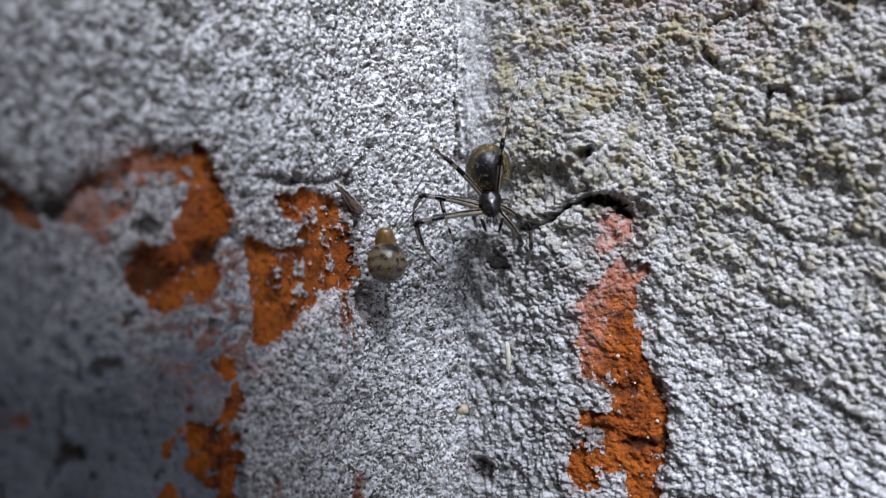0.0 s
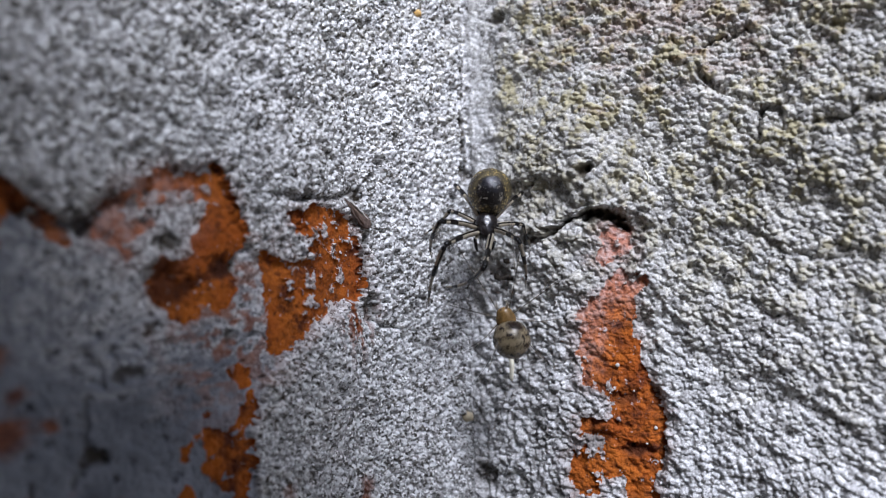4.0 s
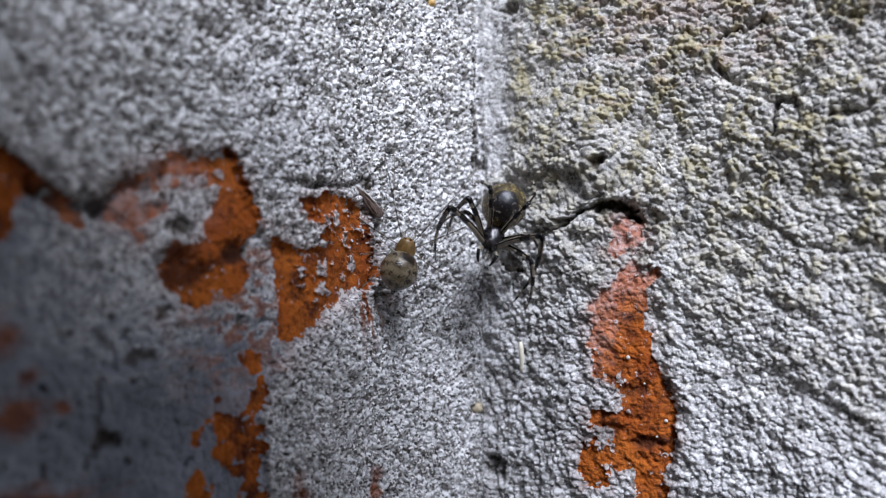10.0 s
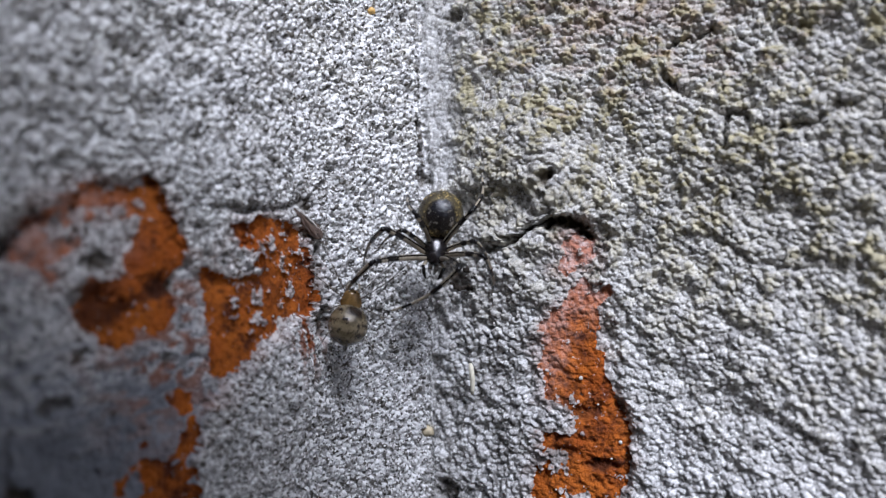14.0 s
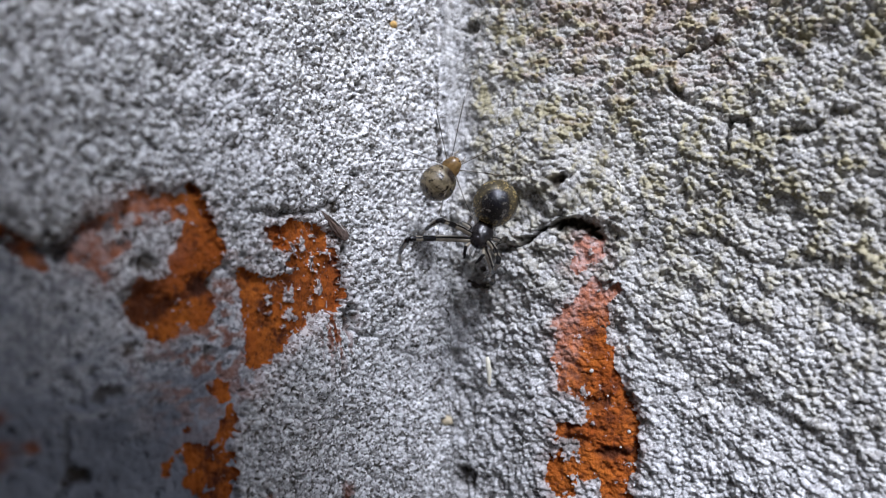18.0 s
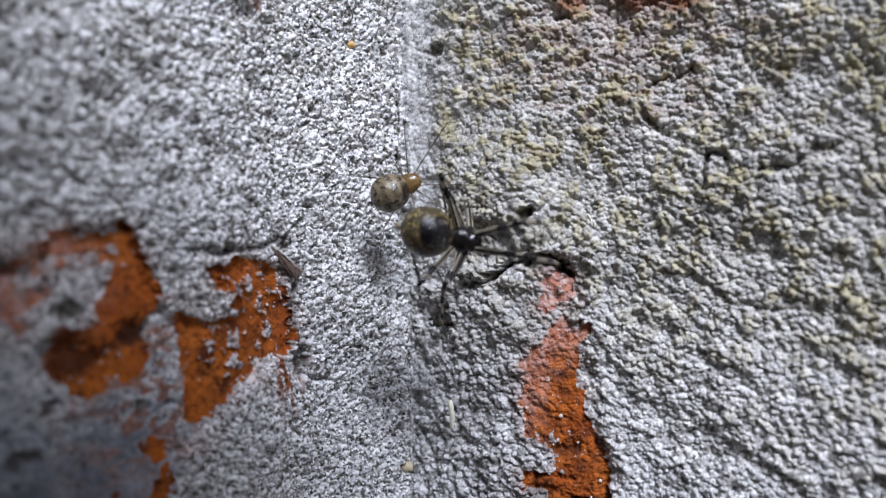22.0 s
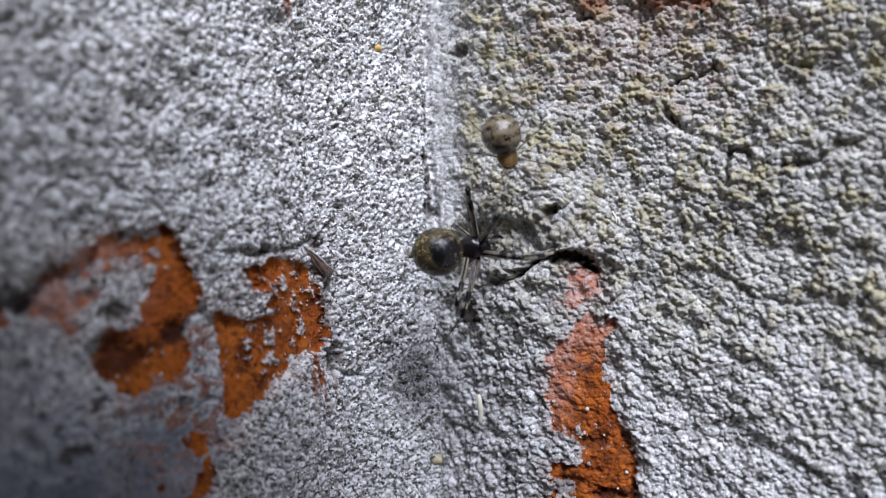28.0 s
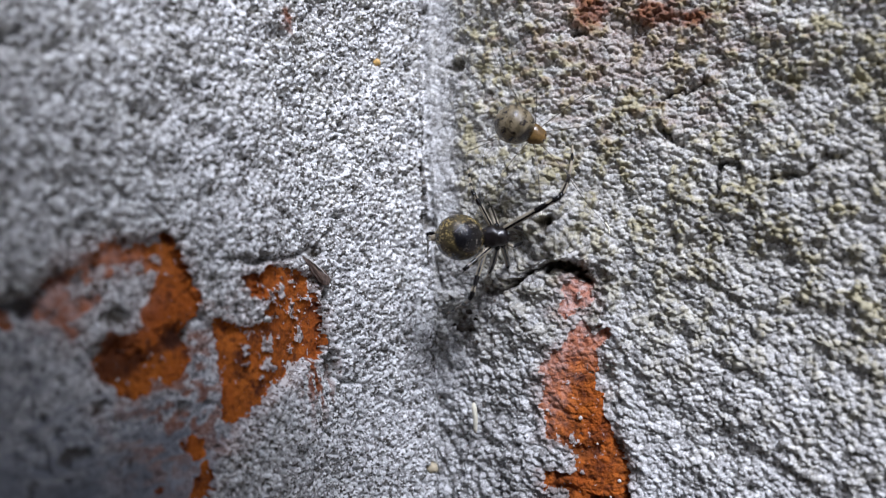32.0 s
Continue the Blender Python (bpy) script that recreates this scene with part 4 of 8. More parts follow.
def motions():
    walk(dark_spider, [
        (0, pose(0.00496, -0.00020, 0.00337, 112, 177.8, 0)), (0.3, pose(0.00553, -0.00044, 0.00262, 112, 176.9, 0)), (0.6, pose(0.00616, -0.00092, 0.00308, 112, 175.9, 0)),
        (0.9, pose(0.00665, -0.00128, 0.00337, 112, 175.0, 0)), (1, pose(0.00700, -0.00156, 0.00289, 112, 174.7, 0)), (1.3, pose(0.00559, -0.00042, 0.00249, 112, 174.9, 0)),
        (1.6, pose(0.00540, -0.00027, 0.00257, 112, 175.2, 0)), (1.9, pose(0.00509, -0.00020, 0.00348, 112, 175.5, 0)), (2, pose(0.00461, -0.00020, 0.00420, 112, 175.6, 0)),
        (2.3, pose(0.00482, -0.00020, 0.00329, 112, 176.9, 0)), (2.6, pose(0.00330, -0.00020, 0.00322, 112, 178.2, 0)), (2.8, pose(0.00370, -0.00020, 0.00338, 112, 179.1, 0)),
        (3, pose(0.00611, -0.00106, 0.00286, 112, 180.0, 0)), (3.2, pose(0.00483, -0.00020, 0.00275, 112, 182.5, 0)), (3.5, pose(0.00434, -0.00020, 0.00298, 112, 186.2, 0)),
        (5.5, pose(0.00483, -0.00033, 0.00171, 112, 188.5, 0)), (6, pose(0.00513, -0.00049, 0.00262, 112, 185.9, 0)), (6.5, pose(0.00400, -0.00020, 0.00110, 112, 184.4, 0)),
        (7, pose(0.00671, -0.00147, 0.00354, 112, 178.4, 0)), (7.5, pose(0.00627, -0.00183, 0.00065, 112, 196.3, 0)), (8, pose(0.00563, -0.00075, 0.00413, 112, 182.1, 0)),
        (8.5, pose(0.00481, -0.00052, 0.00076, 112, 194.0, 0)), (9, pose(0.00510, -0.00077, 0.00199, 112, 194.0, 0)), (9.4, pose(0.00321, -0.00020, 0.00100, 112, 196.6, 0)),
        (9.8, pose(0.00409, -0.00020, 0.00093, 112, 199.1, 0)), (10, pose(0.00395, -0.00020, 0.00105, 112, 200.4, 0)), (10.2, pose(0.00263, -0.00020, 0.00230, 112, 203.0, 0)),
        (10.6, pose(0.00295, -0.00020, 0.00126, 112, 208.2, 0)), (11, pose(0.00200, -0.00020, 0.00245, 112, 213.4, 0)), (11.4, pose(0.00404, -0.00033, 0.00143, 112, 205.1, 0)),
        (11.8, pose(0.00362, -0.00020, 0.00375, 112, 196.9, 0)), (12, pose(0.00274, -0.00020, 0.00176, 112, 192.7, 0)), (12.2, pose(0.00258, -0.00020, 0.00211, 112, 194.1, 0)),
        (12.6, pose(0.00289, -0.00020, 0.00169, 112, 196.8, 0)), (13, pose(0.00400, -0.00020, 0.00104, 112, 199.5, 0)), (13.4, pose(0.00340, -0.00020, 0.00229, 112, 195.6, 0)),
        (13.8, pose(0.00256, -0.00020, 0.00428, 112, 191.7, 0)), (14, pose(0.00372, -0.00020, 0.00163, 112, 189.7, 0)), (14.5, pose(0.00349, -0.00020, 0.00163, 112, 187.7, 0)),
        (16.5, pose(0.00631, -0.00213, 0.00252, 112, 204.4, 0)), (17, pose(0.00687, -0.00150, 0.00211, 112, 174.7, 0)), (17.4, pose(0.00535, -0.00071, 0.00243, 112, 187.0, 0)),
        (18, pose(0.00573, -0.00178, 0.00279, 106, 205.5, 0)), (18.4, pose(0.00738, -0.00321, 0.00226, 102, 186.2, 0)), (19, pose(0.00735, -0.00336, 0.00316, 95.5, 157.4, 0)),
        (19.5, pose(0.00790, -0.00446, 0.00372, 90, 135.0, 0)), (20, pose(0.00662, -0.00470, 0.00607, 90, 81.3, 0)), (20.4, pose(0.00833, -0.00537, 0.00632, 90, 99.9, 0)),
        (21, pose(0.00835, -0.00612, 0.00659, 90, 128.0, 0)), (21.4, pose(0.00724, -0.00450, 0.00501, 90, 94.8, 0)), (22, pose(0.00705, -0.00420, 0.00505, 90, 103.0, 0)),
        (22.4, pose(0.00459, -0.00400, 0.00496, 90, 90.0, 0)), (23, pose(0.00459, -0.00370, 0.00637, 90, 71.6, 0)), (23.5, pose(0.00440, -0.00357, 0.00715, 90, 76.9, 0)),
        (24, pose(0.00519, -0.00345, 0.00706, 90, 75.1, 0)), (24.5, pose(0.00539, -0.00333, 0.00721, 90, 79.9, 0)), (25, pose(0.00584, -0.00320, 0.00646, 90, 81.5, 0)),
        (25.5, pose(0.00648, -0.00312, 0.00518, 90, 83.2, 0)), (27.5, pose(0.00633, -0.00278, 0.00557, 90, 83.9, 0)), (28, pose(0.00590, -0.00270, 0.00445, 90, 85.2, 0)),
        (28.5, pose(0.00775, -0.00263, 0.00521, 90, 90.0, 0)), (29, pose(0.00815, -0.00275, 0.00560, 90, 85.0, 0)), (29.5, pose(0.00860, -0.00290, 0.00602, 90, 87.9, 0)),
        (30, pose(0.00810, -0.00228, 0.00518, 90, 100.9, 0)), (30.5, pose(0.00830, -0.00211, 0.00546, 90, 98.3, 0)), (31, pose(0.00759, -0.00120, 0.00567, 90, 104.0, 0)),
        (31.5, pose(0.00763, -0.00100, 0.00617, 90, 104.7, 0)), (32, pose(0.00796, -0.00098, 0.00595, 90, 90.0, 0)),
    ])
    walk(pale_spider, [
        (0, pose(-0.00275, -0.00141, 0.00073, 90, -3.8, 0)), (0.3, pose(-0.00364, -0.00242, -0.00003, 90, 1.8, 0)), (0.6, pose(-0.00152, -0.00057, -0.00079, 90, 7.4, 0)),
        (0.9, pose(-0.00071, 0.00003, 0.00168, 90, 13.1, 0)), (1, pose(-0.00001, 0.00061, 0.00175, 90, 14.9, 0)), (1.3, pose(-0.00043, 0.00029, 0.00050, 90, 13.1, 0)),
        (1.6, pose(-0.00186, -0.00101, 0.00001, 90, 11.3, 0)), (1.9, pose(-0.00156, -0.00067, 0.00109, 90, 9.5, 0)), (2, pose(-0.00058, 0.00025, 0.00097, 90, 8.8, 0)),
        (2.3, pose(-0.00040, 0.00049, 0.00314, 90, 7.3, 0)), (2.6, pose(0.00109, 0.00100, -0.00155, 90, 5.8, 0)), (2.8, pose(0.00185, 0.00100, -0.00176, 90, 4.8, 0)),
        (3, pose(0.00441, 0.00086, -0.00113, 90, 3.8, 0)), (3.2, pose(0.00261, 0.00100, 0.00034, 90, -3.6, 0)), (3.5, pose(0.00610, -0.00101, -0.00111, 90, -14.7, 0)),
        (5.5, pose(0.00266, 0.00100, -0.00900, 90, -7.6, 0)), (6, pose(0.00221, 0.00100, -0.00586, 90, -5.1, 0)), (6.5, pose(0.00543, -0.00050, -0.00452, 90, -15.3, 0)),
        (7, pose(0.00108, 0.00100, -0.00505, 90, 0.0, 0)), (7.5, pose(0.00168, 0.00100, -0.00422, 90, 7.8, 0)), (8, pose(-0.00049, -0.00013, -0.00220, 90, 25.4, 0)),
        (8.5, pose(-0.00224, -0.00171, -0.00011, 90, 22.5, 0)), (9, pose(-0.00239, -0.00174, 0.00153, 90, 17.4, 0)), (9.4, pose(-0.00277, -0.00204, 0.00093, 90, 16.9, 0)),
        (9.8, pose(-0.00313, -0.00236, 0.00048, 90, 16.4, 0)), (10, pose(-0.00264, -0.00190, 0.00019, 90, 16.1, 0)), (10.2, pose(-0.00277, -0.00184, 0.00067, 90, 10.1, 0)),
        (10.6, pose(-0.00404, -0.00268, 0.00105, 90, -2.0, 0)), (11, pose(-0.00026, 0.00100, -0.00024, 90, -14.0, 0)), (11.4, pose(-0.00430, -0.00280, 0.00163, 90, -5.9, 0)),
        (11.8, pose(-0.00480, -0.00353, 0.00220, 90, 2.3, 0)), (12, pose(-0.00341, -0.00235, 0.00094, 90, 6.3, 0)), (12.2, pose(-0.00337, -0.00234, 0.00153, 90, 7.6, 0)),
        (12.6, pose(-0.00321, -0.00225, 0.00086, 90, 10.1, 0)), (13, pose(-0.00241, -0.00159, -0.00077, 90, 12.5, 0)), (13.4, pose(-0.00249, -0.00160, 0.00051, 90, 11.1, 0)),
        (13.8, pose(-0.00208, -0.00117, -0.00081, 90, 9.6, 0)), (14, pose(-0.00241, -0.00148, -0.00190, 90, 8.8, 0)), (14.5, pose(-0.00201, -0.00125, 0.00083, 90, 13.7, 0)),
        (15.5, pose(0.00292, -0.00102, 0.00302, 90, 66.7, 0)), (16.5, pose(0.00785, -0.00080, 0.00521, 90, 119.7, 0)), (17, pose(0.00707, 0.00003, 0.00597, 90, 104.0, 0)),
        (17.4, pose(0.00368, 0.00100, 0.00784, 90, 66.8, 0)), (18, pose(0.00365, 0.00100, 0.00821, 90, 40.6, 0)), (18.4, pose(0.00446, 0.00100, 0.00868, 90, 55.0, 0)),
        (19, pose(0.00411, 0.00100, 0.00677, 90, 76.6, 0)), (19.5, pose(0.00446, 0.00100, 0.00675, 90, 78.7, 0)), (20, pose(0.00401, 0.00100, 0.00592, 90, 80.1, 0)),
        (20.4, pose(0.00451, 0.00100, 0.00910, 90, 76.0, 0)), (21, pose(0.00416, 0.00100, 0.01000, 90, 66.0, 0)), (21.4, pose(0.00358, 0.00100, 0.00916, 90, 65.0, 0)),
        (22, pose(0.00349, 0.00100, 0.00936, 90, 63.4, 0)), (22.4, pose(0.00377, 0.00100, 0.00921, 90, 55.4, 0)), (23, pose(0.00250, 0.00100, 0.00987, 90, 43.3, 0)),
        (23.5, pose(0.00187, 0.00100, 0.01064, 90, 38.1, 0)), (24, pose(0.00065, 0.00065, 0.01026, 90, 32.8, 0)), (24.5, pose(0.00074, 0.00079, 0.01108, 90, 32.7, 0)),
        (25, pose(0.00077, 0.00082, 0.01005, 90, 33.0, 0)), (25.5, pose(0.00084, 0.00078, 0.01127, 90, 36.6, 0)), (27.5, pose(0.00337, 0.00100, 0.01119, 90, 67.7, 0)),
        (27.75, pose(0.00593, -0.00060, 0.01105, 90, 116.1, 0)), (28, pose(0.00849, -0.00221, 0.01090, 90, 164.4, 0)), (28.5, pose(0.00968, -0.00260, 0.01168, 90, 137.0, 0)),
        (29, pose(0.01019, -0.00258, 0.01201, 90, 109.7, 0)), (29.5, pose(0.00992, -0.00234, 0.01281, 90, 105.9, 0)), (30, pose(0.00928, -0.00178, 0.01247, 90, 108.8, 0)),
        (30.5, pose(0.00952, -0.00198, 0.01328, 90, 105.6, 0)), (31, pose(0.00970, -0.00207, 0.01328, 90, 96.3, 0)), (31.5, pose(0.00985, -0.00230, 0.01384, 90, 105.4, 0)),
        (32, pose(0.01083, -0.00273, 0.01333, 90, 114.2, 0)),
    ])
    walk(dark_legs['a1'][0], [
        (0, pose(0.00048, 0.00057, -0.00020, 17.7, 0.0, -74.7)), (1, pose(0.00048, 0.00057, -0.00020, 34.3, 0.0, -31.2)), (1.5, pose(0.00048, 0.00057, -0.00020, -13.8, 7.6, -48.1)), (2, pose(0.00048, 0.00057, -0.00020, -62.0, 0.0, -65.0)),
        (2.5, pose(0.00048, 0.00057, -0.00020, -7.7, 7.0, -51.3)), (3, pose(0.00048, 0.00057, -0.00020, 46.5, 0.0, -37.6)), (6, pose(0.00048, 0.00057, -0.00020, 30.7, 0.0, -51.3)), (7, pose(0.00048, 0.00057, -0.00020, 24.9, 0.0, -54.9)),
        (8, pose(0.00048, 0.00057, -0.00020, 43.0, 0.0, -40.3)), (9, pose(0.00048, 0.00057, -0.00020, 42.7, 0.0, -78.0)), (10, pose(0.00048, 0.00057, -0.00020, 52.1, 0.0, -87.1)), (11, pose(0.00048, 0.00057, -0.00020, 53.2, 0.0, -63.2)),
        (12, pose(0.00048, 0.00057, -0.00020, 65.9, 0.0, -72.1)), (13, pose(0.00048, 0.00057, -0.00020, 54.3, 0.0, -54.2)), (14, pose(0.00048, 0.00057, -0.00020, 38.0, 0.0, -59.6)), (15.5, pose(0.00048, 0.00057, -0.00020, 47.6, 2.6, -29.4)),
        (17, pose(0.00048, 0.00057, -0.00020, 57.3, 0.0, 0.8)), (17.5, pose(0.00048, 0.00057, -0.00020, 39.5, 4.8, -29.4)), (18, pose(0.00048, 0.00057, -0.00020, 21.8, 0.0, -59.6)), (18.5, pose(0.00048, 0.00057, -0.00020, -20.1, 1.0, -62.3)),
        (19, pose(0.00048, 0.00057, -0.00020, -62.0, 0.0, -65.0)), (19.5, pose(0.00048, 0.00057, -0.00020, -9.6, 10.9, -43.1)), (20, pose(0.00048, 0.00057, -0.00020, 42.9, 0.0, -21.2)), (21, pose(0.00048, 0.00057, -0.00020, 25.2, 0.0, -75.7)),
        (21.5, pose(0.00048, 0.00057, -0.00020, 38.7, 4.8, -36.3)), (22, pose(0.00048, 0.00057, -0.00020, 52.1, 0.0, 3.0)), (23, pose(0.00048, 0.00057, -0.00020, 59.3, 0.0, -47.0)), (24, pose(0.00048, 0.00057, -0.00020, 63.1, 0.0, -88.9)),
        (25, pose(0.00048, 0.00057, -0.00020, 66.1, 0.0, -92.5)), (26.5, pose(0.00048, 0.00057, -0.00020, 68.4, 0.8, -52.7)), (28, pose(0.00048, 0.00057, -0.00020, 70.7, 0.0, -12.9)), (29, pose(0.00048, 0.00057, -0.00020, 60.0, 0.0, 15.9)),
        (29.33, pose(0.00048, 0.00057, -0.00020, 22.1, 21.3, -7.7)), (29.67, pose(0.00048, 0.00057, -0.00020, -24.0, 21.3, -41.4)), (30, pose(0.00048, 0.00057, -0.00020, -62.0, 0.0, -65.0)), (31, pose(0.00048, 0.00057, -0.00020, -62.0, 0.0, -65.0)),
        (32, pose(0.00048, 0.00057, -0.00020, -62.0, 0.0, -65.0)),
    ])
    walk(dark_legs['a1'][1], [
        (0, pose(0, 0.0055, 0, -55.6, 0.0, 154.6)), (0.33, pose(0, 0.0055, 0, -60.5, 8.6, 95.2)), (0.67, pose(0, 0.0055, 0, -70.6, 8.6, 34.6)), (1, pose(0, 0.0055, 0, -75.5, 0.0, -24.8)),
        (2, pose(0, 0.0055, 0, -25.0, 0.0, 0.0)), (2.33, pose(0, 0.0055, 0, -37.2, 14.0, -47.4)), (2.67, pose(0, 0.0055, 0, -56.2, 14.0, -98.0)), (3, pose(0, 0.0055, 0, -68.4, 0.0, -145.4)),
        (4.5, pose(0, 0.0055, 0, -61.8, -3.2, 163.9)), (6, pose(0, 0.0055, 0, -55.1, 0.0, 113.2)), (7, pose(0, 0.0055, 0, -74.9, 0.0, 99.7)), (7.5, pose(0, 0.0055, 0, -68.1, 3.8, 157.9)),
        (8, pose(0, 0.0055, 0, -61.4, 0.0, -143.9)), (9, pose(0, 0.0055, 0, -49.6, 0.0, 158.8)), (10, pose(0, 0.0055, 0, -33.5, 0.0, 163.0)), (11, pose(0, 0.0055, 0, -31.8, 0.0, 151.9)),
        (12, pose(0, 0.0055, 0, -38.3, 0.0, 169.0)), (13, pose(0, 0.0055, 0, -50.9, 0.0, -162.6)), (14, pose(0, 0.0055, 0, -73.0, 0.0, 175.0)), (17, pose(0, 0.0055, 0, -22.7, 0.0, -169.2)),
        (18, pose(0, 0.0055, 0, -64.6, 0.0, 159.4)), (18.33, pose(0, 0.0055, 0, -54.0, -14.4, 107.3)), (18.67, pose(0, 0.0055, 0, -35.6, -14.4, 52.0)), (19, pose(0, 0.0055, 0, -25.0, 0.0, 0.0)),
        (19.33, pose(0, 0.0055, 0, -35.2, 13.2, -51.0)), (19.67, pose(0, 0.0055, 0, -52.3, 13.2, -104.7)), (20, pose(0, 0.0055, 0, -62.5, 0.0, -155.7)), (20.5, pose(0, 0.0055, 0, -53.8, 3.7, -110.0)),
        (21, pose(0, 0.0055, 0, -45.1, 0.0, -64.2)), (21.5, pose(0, 0.0055, 0, -54.8, 5.3, -121.4)), (22, pose(0, 0.0055, 0, -64.6, 0.0, -178.6)), (23, pose(0, 0.0055, 0, -63.3, 0.0, 133.6)),
        (24, pose(0, 0.0055, 0, -31.3, 0.0, 133.4)), (25, pose(0, 0.0055, 0, -27.1, 0.0, 132.0)), (28, pose(0, 0.0055, 0, -51.0, 0.0, 166.5)), (29, pose(0, 0.0055, 0, -57.5, 0.0, 142.1)),
        (29.33, pose(0, 0.0055, 0, -48.3, -10.2, 95.3)), (29.67, pose(0, 0.0055, 0, -34.3, -10.2, 46.8)), (30, pose(0, 0.0055, 0, -25.0, 0.0, 0.0)), (31, pose(0, 0.0055, 0, -25.0, 0.0, 0.0)),
        (32, pose(0, 0.0055, 0, -25.0, 0.0, 0.0)),
    ])
    walk(dark_legs['a2'][0], [
        (0, pose(0.00071, 0.00023, -0.00020, 16.1, 0.0, -98.2)), (1, pose(0.00071, 0.00023, -0.00020, 34.3, 0.0, -105.2)), (2, pose(0.00071, 0.00023, -0.00020, 32.0, 0.0, -53.9)), (3, pose(0.00071, 0.00023, -0.00020, 49.1, 0.0, -58.7)),
        (6, pose(0.00071, 0.00023, -0.00020, 33.3, 0.0, -74.7)), (7, pose(0.00071, 0.00023, -0.00020, 31.6, 0.0, -75.3)), (8, pose(0.00071, 0.00023, -0.00020, 50.3, 0.0, -50.3)), (9, pose(0.00071, 0.00023, -0.00020, 44.4, 0.0, -92.3)),
        (10, pose(0.00071, 0.00023, -0.00020, 58.8, 0.0, -113.5)), (11, pose(0.00071, 0.00023, -0.00020, 32.4, 0.0, -62.0)), (12, pose(0.00071, 0.00023, -0.00020, 43.0, 0.0, -82.8)), (13, pose(0.00071, 0.00023, -0.00020, 45.8, 0.0, -79.3)),
        (14, pose(0.00071, 0.00023, -0.00020, 45.6, 0.0, -91.8)), (17, pose(0.00071, 0.00023, -0.00020, 45.2, 0.0, -83.6)), (18, pose(0.00071, 0.00023, -0.00020, 50.0, 0.0, -68.2)), (19, pose(0.00071, 0.00023, -0.00020, 23.5, 0.0, -110.8)),
        (20, pose(0.00071, 0.00023, -0.00020, 2.2, 0.0, -101.0)), (21, pose(0.00071, 0.00023, -0.00020, 32.6, 0.0, -98.6)), (21.5, pose(0.00071, 0.00023, -0.00020, -14.7, -0.4, -97.8)), (22, pose(0.00071, 0.00023, -0.00020, -62.0, 0.0, -97.0)),
        (22.5, pose(0.00071, 0.00023, -0.00020, -29.0, -1.6, -102.6)), (23, pose(0.00071, 0.00023, -0.00020, 3.9, 0.0, -108.1)), (24, pose(0.00071, 0.00023, -0.00020, 35.8, 0.0, -114.5)), (25, pose(0.00071, 0.00023, -0.00020, 23.0, 0.0, -111.4)),
        (28, pose(0.00071, 0.00023, -0.00020, 21.6, 0.0, -113.8)), (29, pose(0.00071, 0.00023, -0.00020, 2.2, 0.0, -117.4)), (30, pose(0.00071, 0.00023, -0.00020, 31.8, 0.0, -102.6)), (31, pose(0.00071, 0.00023, -0.00020, 34.0, 0.0, -108.8)),
        (31.5, pose(0.00071, 0.00023, -0.00020, -14.0, -2.6, -102.9)), (32, pose(0.00071, 0.00023, -0.00020, -62.0, 0.0, -97.0)),
    ])
